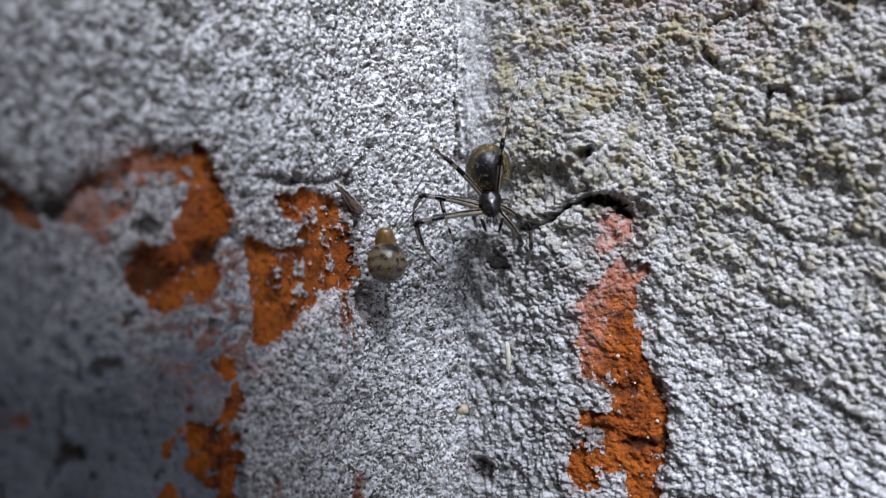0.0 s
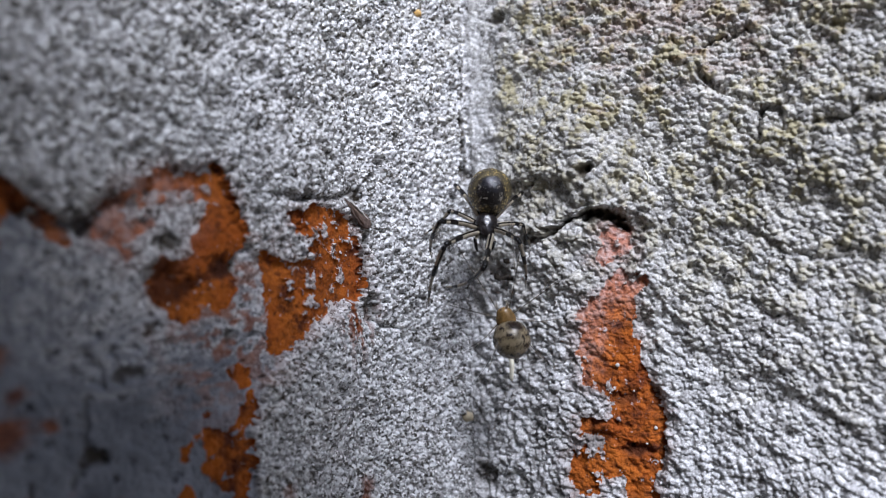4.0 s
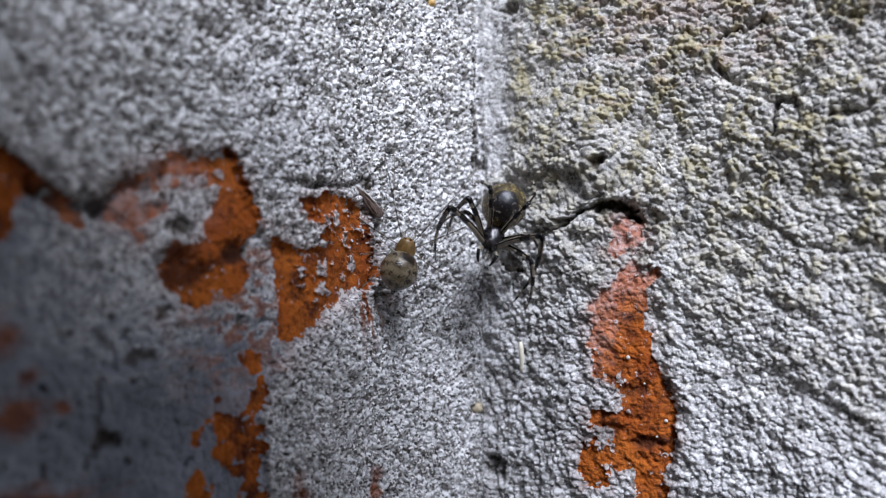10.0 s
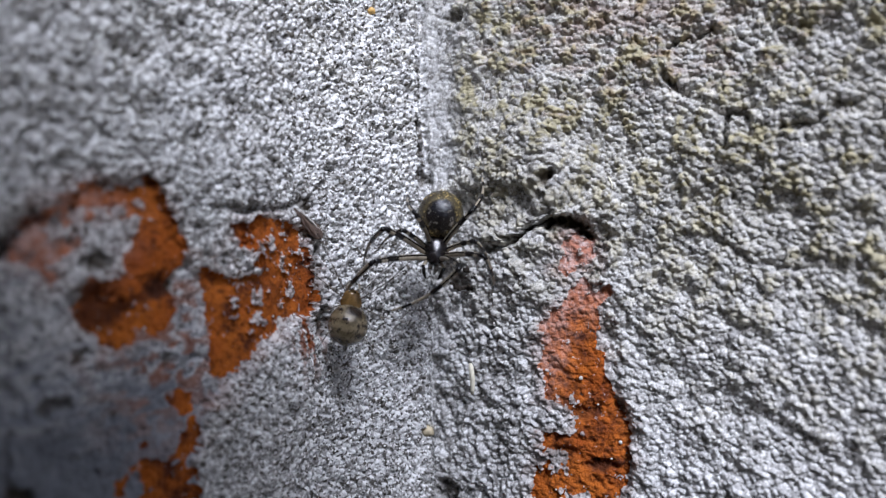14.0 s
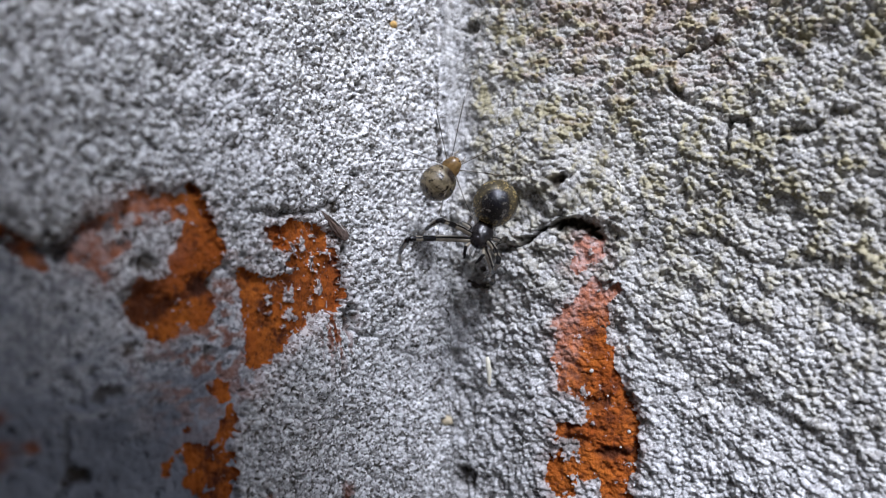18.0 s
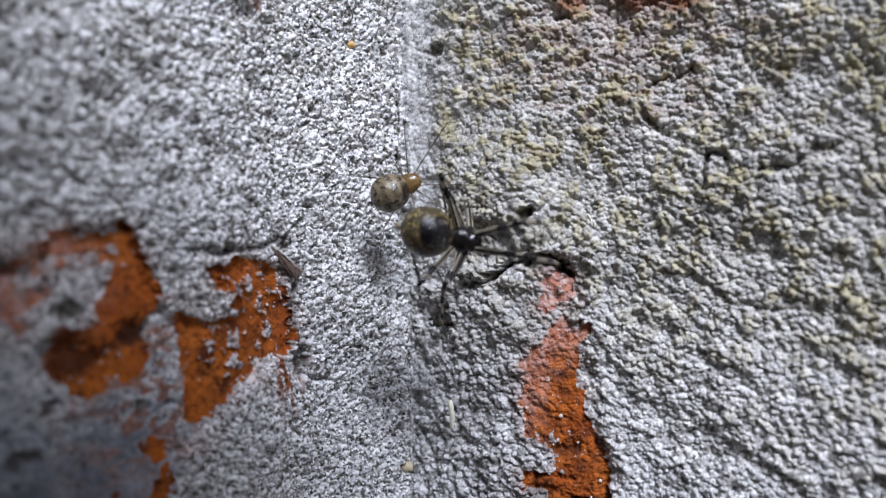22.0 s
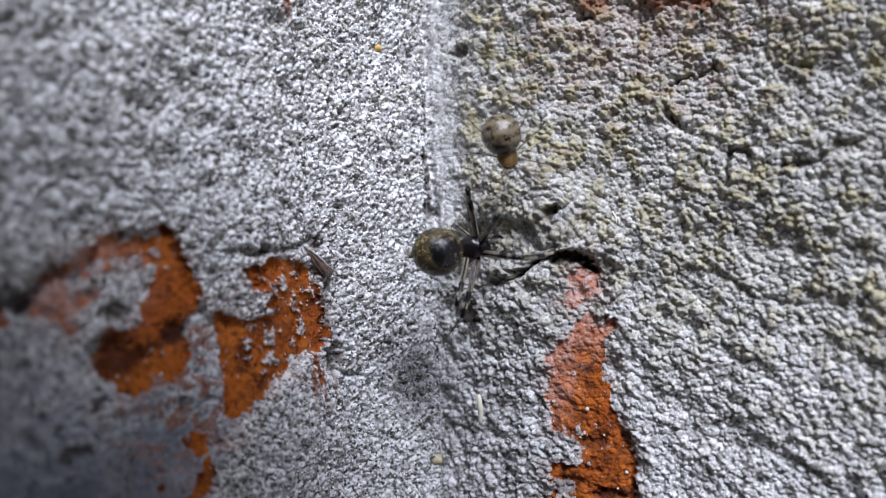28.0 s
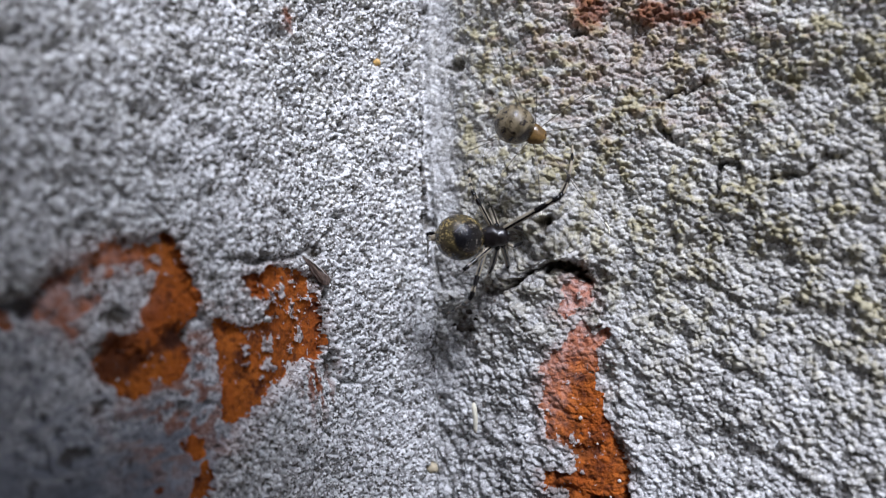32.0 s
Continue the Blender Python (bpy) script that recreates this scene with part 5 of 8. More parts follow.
    walk(dark_legs['a2'][1], [
        (0, pose(0, 0.0045, 0, -80.3, 0.0, 149.3)), (1, pose(0, 0.0045, 0, -57.3, 0.0, 143.2)), (1.5, pose(0, 0.0045, 0, -60.7, -1.4, -173.4)), (2, pose(0, 0.0045, 0, -64.1, 0.0, -130.0)),
        (3, pose(0, 0.0045, 0, -54.6, 0.0, -164.4)), (6, pose(0, 0.0045, 0, -45.0, 0.0, 160.1)), (7, pose(0, 0.0045, 0, -68.1, 0.0, 147.3)), (8, pose(0, 0.0045, 0, -59.9, 0.0, -154.0)),
        (9, pose(0, 0.0045, 0, -82.3, 0.0, -173.8)), (10, pose(0, 0.0045, 0, -29.3, 0.0, 162.8)), (11, pose(0, 0.0045, 0, -54.9, 0.0, 152.4)), (12, pose(0, 0.0045, 0, -45.8, 0.0, 157.3)),
        (13, pose(0, 0.0045, 0, -40.4, 0.0, 157.4)), (14, pose(0, 0.0045, 0, -55.7, 0.0, 157.1)), (15.5, pose(0, 0.0045, 0, -46.3, -4.0, 111.0)), (17, pose(0, 0.0045, 0, -36.9, 0.0, 64.9)),
        (17.5, pose(0, 0.0045, 0, -42.6, -2.9, 119.0)), (18, pose(0, 0.0045, 0, -48.3, 0.0, 173.1)), (18.5, pose(0, 0.0045, 0, -60.5, 5.1, 127.5)), (19, pose(0, 0.0045, 0, -72.6, 0.0, 81.8)),
        (19.33, pose(0, 0.0045, 0, -65.6, -7.1, 37.0)), (19.67, pose(0, 0.0045, 0, -55.5, -7.1, -8.7)), (20, pose(0, 0.0045, 0, -48.5, 0.0, -53.5)), (20.33, pose(0, 0.0045, 0, -54.7, 8.6, -107.0)),
        (20.67, pose(0, 0.0045, 0, -65.5, 8.6, -161.6)), (21, pose(0, 0.0045, 0, -71.8, 0.0, 144.9)), (21.33, pose(0, 0.0045, 0, -58.7, -15.0, 97.8)), (21.67, pose(0, 0.0045, 0, -38.1, -15.0, 47.1)),
        (22, pose(0, 0.0045, 0, -25.0, 0.0, 0.0)), (23, pose(0, 0.0045, 0, -62.8, 0.0, -19.2)), (24, pose(0, 0.0045, 0, -88.0, 0.0, -33.6)), (25, pose(0, 0.0045, 0, -75.5, 0.0, -11.2)),
        (28, pose(0, 0.0045, 0, -84.4, 0.0, -23.3)), (29, pose(0, 0.0045, 0, -76.6, 0.0, 19.6)), (29.33, pose(0, 0.0045, 0, -75.7, 1.3, 76.3)), (29.67, pose(0, 0.0045, 0, -74.2, 1.3, 132.9)),
        (30, pose(0, 0.0045, 0, -73.4, 0.0, -170.4)), (31, pose(0, 0.0045, 0, -78.1, 0.0, -134.2)), (31.33, pose(0, 0.0045, 0, -62.8, 15.5, -90.8)), (31.67, pose(0, 0.0045, 0, -40.3, 15.5, -43.4)),
        (32, pose(0, 0.0045, 0, -25.0, 0.0, 0.0)),
    ])
    walk(dark_legs['a3'][0], [
        (0, pose(0.00072, -0.00019, -0.00020, 3.1, 0.0, -99.5)), (0.5, pose(0.00072, -0.00019, -0.00020, -29.4, 4.5, -114.7)), (1, pose(0.00072, -0.00019, -0.00020, -62.0, 0.0, -130.0)), (1.5, pose(0.00072, -0.00019, -0.00020, -25.8, 2.5, -122.2)),
        (2, pose(0.00072, -0.00019, -0.00020, 10.5, 0.0, -114.5)), (2.5, pose(0.00072, -0.00019, -0.00020, -25.8, 2.5, -122.2)), (3, pose(0.00072, -0.00019, -0.00020, -62.0, 0.0, -130.0)), (4.5, pose(0.00072, -0.00019, -0.00020, -3.1, 3.2, -124.4)),
        (6, pose(0.00072, -0.00019, -0.00020, 55.8, 0.0, -118.8)), (7, pose(0.00072, -0.00019, -0.00020, 50.5, 0.0, -93.3)), (8, pose(0.00072, -0.00019, -0.00020, 15.6, 0.0, -62.2)), (9, pose(0.00072, -0.00019, -0.00020, 44.6, 0.0, -111.8)),
        (10, pose(0.00072, -0.00019, -0.00020, 51.1, 0.0, -93.3)), (11, pose(0.00072, -0.00019, -0.00020, 24.9, 0.0, -75.1)), (12, pose(0.00072, -0.00019, -0.00020, 46.9, 0.0, -79.3)), (12.5, pose(0.00072, -0.00019, -0.00020, 48.8, 0.6, -42.9)),
        (13, pose(0.00072, -0.00019, -0.00020, 50.7, 0.0, -6.6)), (13.5, pose(0.00072, -0.00019, -0.00020, 51.0, -0.1, -50.3)), (14, pose(0.00072, -0.00019, -0.00020, 51.3, 0.0, -93.9)), (17, pose(0.00072, -0.00019, -0.00020, 43.4, 0.0, -95.9)),
        (17.5, pose(0.00072, -0.00019, -0.00020, -9.3, 8.5, -113.0)), (18, pose(0.00072, -0.00019, -0.00020, -62.0, 0.0, -130.0)), (18.5, pose(0.00072, -0.00019, -0.00020, -16.4, 9.0, -108.8)), (19, pose(0.00072, -0.00019, -0.00020, 29.2, 0.0, -87.7)),
        (19.5, pose(0.00072, -0.00019, -0.00020, -16.4, 9.0, -108.8)), (20, pose(0.00072, -0.00019, -0.00020, -62.0, 0.0, -130.0)), (21, pose(0.00072, -0.00019, -0.00020, -62.0, 0.0, -130.0)), (21.5, pose(0.00072, -0.00019, -0.00020, -17.2, 5.4, -116.9)),
        (22, pose(0.00072, -0.00019, -0.00020, 27.5, 0.0, -103.8)), (22.5, pose(0.00072, -0.00019, -0.00020, -17.2, 5.4, -116.9)), (23, pose(0.00072, -0.00019, -0.00020, -62.0, 0.0, -130.0)), (23.5, pose(0.00072, -0.00019, -0.00020, -30.3, 2.1, -122.6)),
        (24, pose(0.00072, -0.00019, -0.00020, 1.3, 0.0, -115.3)), (24.5, pose(0.00072, -0.00019, -0.00020, -30.3, 2.1, -122.6)), (25, pose(0.00072, -0.00019, -0.00020, -62.0, 0.0, -130.0)), (28, pose(0.00072, -0.00019, -0.00020, -62.0, 0.0, -130.0)),
        (28.5, pose(0.00072, -0.00019, -0.00020, -26.3, 2.7, -121.7)), (29, pose(0.00072, -0.00019, -0.00020, 9.5, 0.0, -113.3)), (30, pose(0.00072, -0.00019, -0.00020, 2.1, 0.0, -98.8)), (30.5, pose(0.00072, -0.00019, -0.00020, -29.9, 4.5, -114.4)),
        (31, pose(0.00072, -0.00019, -0.00020, -62.0, 0.0, -130.0)), (31.5, pose(0.00072, -0.00019, -0.00020, -18.2, -2.7, -136.8)), (32, pose(0.00072, -0.00019, -0.00020, 25.6, 0.0, -143.5)),
    ])
    walk(dark_legs['a3'][1], [
        (0, pose(0, 0.003, 0, -18.9, 0.0, 115.0)), (0.5, pose(0, 0.003, 0, -21.9, 1.7, 57.5)), (1, pose(0, 0.003, 0, -25.0, 0.0, 0.0)), (1.5, pose(0, 0.003, 0, -52.2, -10.8, 42.6)),
        (2, pose(0, 0.003, 0, -79.5, 0.0, 85.3)), (2.5, pose(0, 0.003, 0, -52.2, -10.8, 42.6)), (3, pose(0, 0.003, 0, -25.0, 0.0, 0.0)), (4, pose(0, 0.003, 0, -32.8, -11.3, 54.4)),
        (5, pose(0, 0.003, 0, -46.9, -11.3, 110.7)), (6, pose(0, 0.003, 0, -54.7, 0.0, 165.1)), (7, pose(0, 0.003, 0, -63.4, 0.0, 156.3)), (7.5, pose(0, 0.003, 0, -72.7, 3.8, 112.1)),
        (8, pose(0, 0.003, 0, -82.1, 0.0, 67.8)), (8.33, pose(0, 0.003, 0, -78.4, -6.0, 9.5)), (8.67, pose(0, 0.003, 0, -71.3, -6.0, -49.4)), (9, pose(0, 0.003, 0, -67.7, 0.0, -107.7)),
        (9.5, pose(0, 0.003, 0, -65.3, -1.0, -155.8)), (10, pose(0, 0.003, 0, -63.0, 0.0, 156.1)), (11, pose(0, 0.003, 0, -52.2, 0.0, 144.0)), (11.5, pose(0, 0.003, 0, -57.6, -2.1, -173.9)),
        (12, pose(0, 0.003, 0, -62.9, 0.0, -131.9)), (13, pose(0, 0.003, 0, -55.5, 0.0, -165.8)), (14, pose(0, 0.003, 0, -62.6, 0.0, 155.2)), (17, pose(0, 0.003, 0, -72.1, 0.0, 158.5)),
        (17.33, pose(0, 0.003, 0, -59.5, -17.0, 107.2)), (17.67, pose(0, 0.003, 0, -37.6, -17.0, 51.3)), (18, pose(0, 0.003, 0, -25.0, 0.0, 0.0)), (18.5, pose(0, 0.003, 0, -55.8, 7.3, -26.2)),
        (19, pose(0, 0.003, 0, -86.6, 0.0, -52.4)), (19.5, pose(0, 0.003, 0, -55.8, 7.3, -26.2)), (20, pose(0, 0.003, 0, -25.0, 0.0, 0.0)), (21, pose(0, 0.003, 0, -25.0, 0.0, 0.0)),
        (22, pose(0, 0.003, 0, -55.0, 0.0, 40.8)), (23, pose(0, 0.003, 0, -25.0, 0.0, 0.0)), (24, pose(0, 0.003, 0, -52.4, 0.0, 2.9)), (25, pose(0, 0.003, 0, -25.0, 0.0, 0.0)),
        (28, pose(0, 0.003, 0, -25.0, 0.0, 0.0)), (29, pose(0, 0.003, 0, -28.7, 0.0, -30.7)), (30, pose(0, 0.003, 0, -27.5, 0.0, -26.0)), (31, pose(0, 0.003, 0, -25.0, 0.0, 0.0)),
        (31.33, pose(0, 0.003, 0, -34.3, -12.7, 52.8)), (31.67, pose(0, 0.003, 0, -50.3, -12.7, 108.1)), (32, pose(0, 0.003, 0, -59.6, 0.0, 160.9)),
    ])
    walk(dark_legs['a4'][0], [
        (0, pose(0.00048, -0.00057, -0.00020, 46.3, 0.0, -121.6)), (1, pose(0.00048, -0.00057, -0.00020, 20.3, 0.0, -136.7)), (2, pose(0.00048, -0.00057, -0.00020, 46.8, 0.0, -123.0)), (2.5, pose(0.00048, -0.00057, -0.00020, -7.6, 10.9, -144.0)),
        (3, pose(0.00048, -0.00057, -0.00020, -62.0, 0.0, -165.0)), (4, pose(0.00048, -0.00057, -0.00020, -21.8, 10.9, -152.5)), (5, pose(0.00048, -0.00057, -0.00020, 20.4, 10.9, -135.7)), (6, pose(0.00048, -0.00057, -0.00020, 60.6, 0.0, -123.3)),
        (7, pose(0.00048, -0.00057, -0.00020, 54.0, 0.0, -78.2)), (8, pose(0.00048, -0.00057, -0.00020, 69.3, 0.0, -94.6)), (9, pose(0.00048, -0.00057, -0.00020, 50.3, 0.0, -104.1)), (10, pose(0.00048, -0.00057, -0.00020, 66.4, 0.0, -141.2)),
        (11, pose(0.00048, -0.00057, -0.00020, 70.2, 0.0, -142.3)), (12, pose(0.00048, -0.00057, -0.00020, 72.7, 0.0, -115.1)), (13, pose(0.00048, -0.00057, -0.00020, 58.5, 0.0, -123.3)), (14, pose(0.00048, -0.00057, -0.00020, 70.2, 0.0, -103.9)),
        (15, pose(0.00048, -0.00057, -0.00020, 27.9, 17.6, -121.5)), (16, pose(0.00048, -0.00057, -0.00020, -19.7, 17.6, -147.4)), (17, pose(0.00048, -0.00057, -0.00020, -62.0, 0.0, -165.0)), (18, pose(0.00048, -0.00057, -0.00020, -62.0, 0.0, -165.0)),
        (18.33, pose(0.00048, -0.00057, -0.00020, -16.1, -0.7, -165.7)), (18.67, pose(0.00048, -0.00057, -0.00020, 29.8, -0.7, -166.6)), (19, pose(0.00048, -0.00057, -0.00020, 75.7, 0.0, -167.3)), (20, pose(0.00048, -0.00057, -0.00020, 41.0, 0.0, -125.4)),
        (21, pose(0.00048, -0.00057, -0.00020, 9.7, 0.0, -127.4)), (22, pose(0.00048, -0.00057, -0.00020, 36.8, 0.0, -123.8)), (23, pose(0.00048, -0.00057, -0.00020, 31.7, 0.0, -105.9)), (24, pose(0.00048, -0.00057, -0.00020, 48.8, 0.0, -149.8)),
        (25, pose(0.00048, -0.00057, -0.00020, 29.5, 0.0, -112.0)), (28, pose(0.00048, -0.00057, -0.00020, 40.3, 0.0, -112.0)), (28.5, pose(0.00048, -0.00057, -0.00020, 19.4, 4.8, -137.5)), (29, pose(0.00048, -0.00057, -0.00020, -1.5, 0.0, -163.0)),
        (30, pose(0.00048, -0.00057, -0.00020, 31.2, 0.0, -147.1)), (31, pose(0.00048, -0.00057, -0.00020, 36.7, 0.0, -125.9)), (32, pose(0.00048, -0.00057, -0.00020, 16.3, 0.0, -109.5)),
    ])
    walk(dark_legs['a4'][1], [
        (0, pose(0, 0.0044, 0, -54.5, 0.0, -93.1)), (1, pose(0, 0.0044, 0, -27.8, 0.0, -44.6)), (1.5, pose(0, 0.0044, 0, -28.0, 0.0, -75.4)), (2, pose(0, 0.0044, 0, -28.2, 0.0, -106.2)),
        (2.5, pose(0, 0.0044, 0, -26.6, 0.8, -53.1)), (3, pose(0, 0.0044, 0, -25.0, 0.0, 0.0)), (4, pose(0, 0.0044, 0, -34.7, 8.4, -40.2)), (5, pose(0, 0.0044, 0, -47.6, 8.4, -81.5)),
        (6, pose(0, 0.0044, 0, -57.3, 0.0, -121.7)), (7, pose(0, 0.0044, 0, -27.8, 0.0, -144.5)), (8, pose(0, 0.0044, 0, -37.7, 0.0, -163.4)), (9, pose(0, 0.0044, 0, -57.3, 0.0, -156.2)),
        (10, pose(0, 0.0044, 0, -50.8, 0.0, -171.3)), (11, pose(0, 0.0044, 0, -38.1, 0.0, -162.8)), (12, pose(0, 0.0044, 0, -36.5, 0.0, -146.7)), (13, pose(0, 0.0044, 0, -51.2, 0.0, -161.6)),
        (14, pose(0, 0.0044, 0, -29.4, 0.0, -135.4)), (15, pose(0, 0.0044, 0, -28.1, 1.3, -90.3)), (16, pose(0, 0.0044, 0, -26.3, 1.3, -45.1)), (17, pose(0, 0.0044, 0, -25.0, 0.0, 0.0)),
        (18, pose(0, 0.0044, 0, -25.0, 0.0, 0.0)), (18.33, pose(0, 0.0044, 0, -27.5, -3.0, 50.9)), (18.67, pose(0, 0.0044, 0, -31.4, -3.0, 101.9)), (19, pose(0, 0.0044, 0, -33.8, 0.0, 152.8)),
        (19.5, pose(0, 0.0044, 0, -53.2, -5.1, -178.1)), (20, pose(0, 0.0044, 0, -72.7, 0.0, -149.1)), (20.5, pose(0, 0.0044, 0, -63.3, -2.8, 178.1)), (21, pose(0, 0.0044, 0, -53.9, 0.0, 145.3)),
        (22, pose(0, 0.0044, 0, -53.2, 0.0, 158.0)), (23, pose(0, 0.0044, 0, -82.0, 0.0, 166.1)), (24, pose(0, 0.0044, 0, -51.5, 0.0, 177.0)), (25, pose(0, 0.0044, 0, -76.5, 0.0, 169.1)),
        (28, pose(0, 0.0044, 0, -57.7, 0.0, 156.3)), (28.33, pose(0, 0.0044, 0, -63.8, -7.0, -155.0)), (28.67, pose(0, 0.0044, 0, -73.2, -7.0, -105.5)), (29, pose(0, 0.0044, 0, -79.2, 0.0, -56.8)),
        (29.5, pose(0, 0.0044, 0, -68.0, -4.8, -103.1)), (30, pose(0, 0.0044, 0, -56.7, 0.0, -149.4)), (31, pose(0, 0.0044, 0, -62.9, 0.0, 153.4)), (31.33, pose(0, 0.0044, 0, -66.0, -3.6, -157.5)),
        (31.67, pose(0, 0.0044, 0, -70.9, -3.6, -108.2)), (32, pose(0, 0.0044, 0, -74.0, 0.0, -59.1)),
    ])
    walk(dark_legs['b1'][0], [
        (0, pose(-0.00048, 0.00057, -0.00020, -62.0, 0.0, 65.0)), (0.5, pose(-0.00048, 0.00057, -0.00020, -7.1, -11.0, 44.0)), (1, pose(-0.00048, 0.00057, -0.00020, 47.8, 0.0, 23.0)), (2, pose(-0.00048, 0.00057, -0.00020, 40.3, 0.0, 12.9)),
        (3, pose(-0.00048, 0.00057, -0.00020, 43.9, 0.0, -0.5)), (6, pose(-0.00048, 0.00057, -0.00020, 25.7, 0.0, -9.8)), (7, pose(-0.00048, 0.00057, -0.00020, 24.3, 0.0, 22.2)), (8, pose(-0.00048, 0.00057, -0.00020, 63.6, 0.0, 27.2)),
        (8.5, pose(-0.00048, 0.00057, -0.00020, 68.1, 1.3, 60.4)), (9, pose(-0.00048, 0.00057, -0.00020, 72.5, 0.0, 93.6)), (10, pose(-0.00048, 0.00057, -0.00020, 63.1, 0.0, 89.2)), (11, pose(-0.00048, 0.00057, -0.00020, 66.3, 0.0, 67.8)),
        (12, pose(-0.00048, 0.00057, -0.00020, 68.8, 0.0, 83.0)), (13, pose(-0.00048, 0.00057, -0.00020, 63.8, 0.0, 28.3)), (14, pose(-0.00048, 0.00057, -0.00020, 63.2, 0.0, 26.5)), (15, pose(-0.00048, 0.00057, -0.00020, 22.1, -10.3, 37.9)),
        (16, pose(-0.00048, 0.00057, -0.00020, -20.9, -10.3, 53.6)), (17, pose(-0.00048, 0.00057, -0.00020, -62.0, 0.0, 65.0)), (18, pose(-0.00048, 0.00057, -0.00020, -62.0, 0.0, 65.0)), (19, pose(-0.00048, 0.00057, -0.00020, -62.0, 0.0, 65.0)),
        (19.33, pose(-0.00048, 0.00057, -0.00020, -29.6, -44.7, 33.1)), (19.67, pose(-0.00048, 0.00057, -0.00020, 48.4, -44.7, -44.5)), (20, pose(-0.00048, 0.00057, -0.00020, 80.8, 0.0, -76.3)), (20.5, pose(-0.00048, 0.00057, -0.00020, 76.2, -1.5, -41.4)),
        (21, pose(-0.00048, 0.00057, -0.00020, 71.5, 0.0, -6.4)), (22, pose(-0.00048, 0.00057, -0.00020, 63.8, 0.0, 28.4)), (23, pose(-0.00048, 0.00057, -0.00020, 61.8, 0.0, 34.5)), (24, pose(-0.00048, 0.00057, -0.00020, 68.1, 0.0, 32.3)),
        (24.33, pose(-0.00048, 0.00057, -0.00020, 25.2, -9.2, 41.9)), (24.67, pose(-0.00048, 0.00057, -0.00020, -19.1, -9.2, 55.4)), (25, pose(-0.00048, 0.00057, -0.00020, -62.0, 0.0, 65.0)), (26, pose(-0.00048, 0.00057, -0.00020, -17.0, 0.3, 65.3)),
        (27, pose(-0.00048, 0.00057, -0.00020, 28.0, 0.3, 65.6)), (28, pose(-0.00048, 0.00057, -0.00020, 73.0, 0.0, 65.9)), (29, pose(-0.00048, 0.00057, -0.00020, 72.7, 0.0, 52.1)), (29.5, pose(-0.00048, 0.00057, -0.00020, 42.4, -0.2, 52.7)),
        (30, pose(-0.00048, 0.00057, -0.00020, 12.1, 0.0, 53.3)), (31, pose(-0.00048, 0.00057, -0.00020, 35.1, 0.0, 45.3)), (32, pose(-0.00048, 0.00057, -0.00020, 36.7, 0.0, 30.0)),
    ])
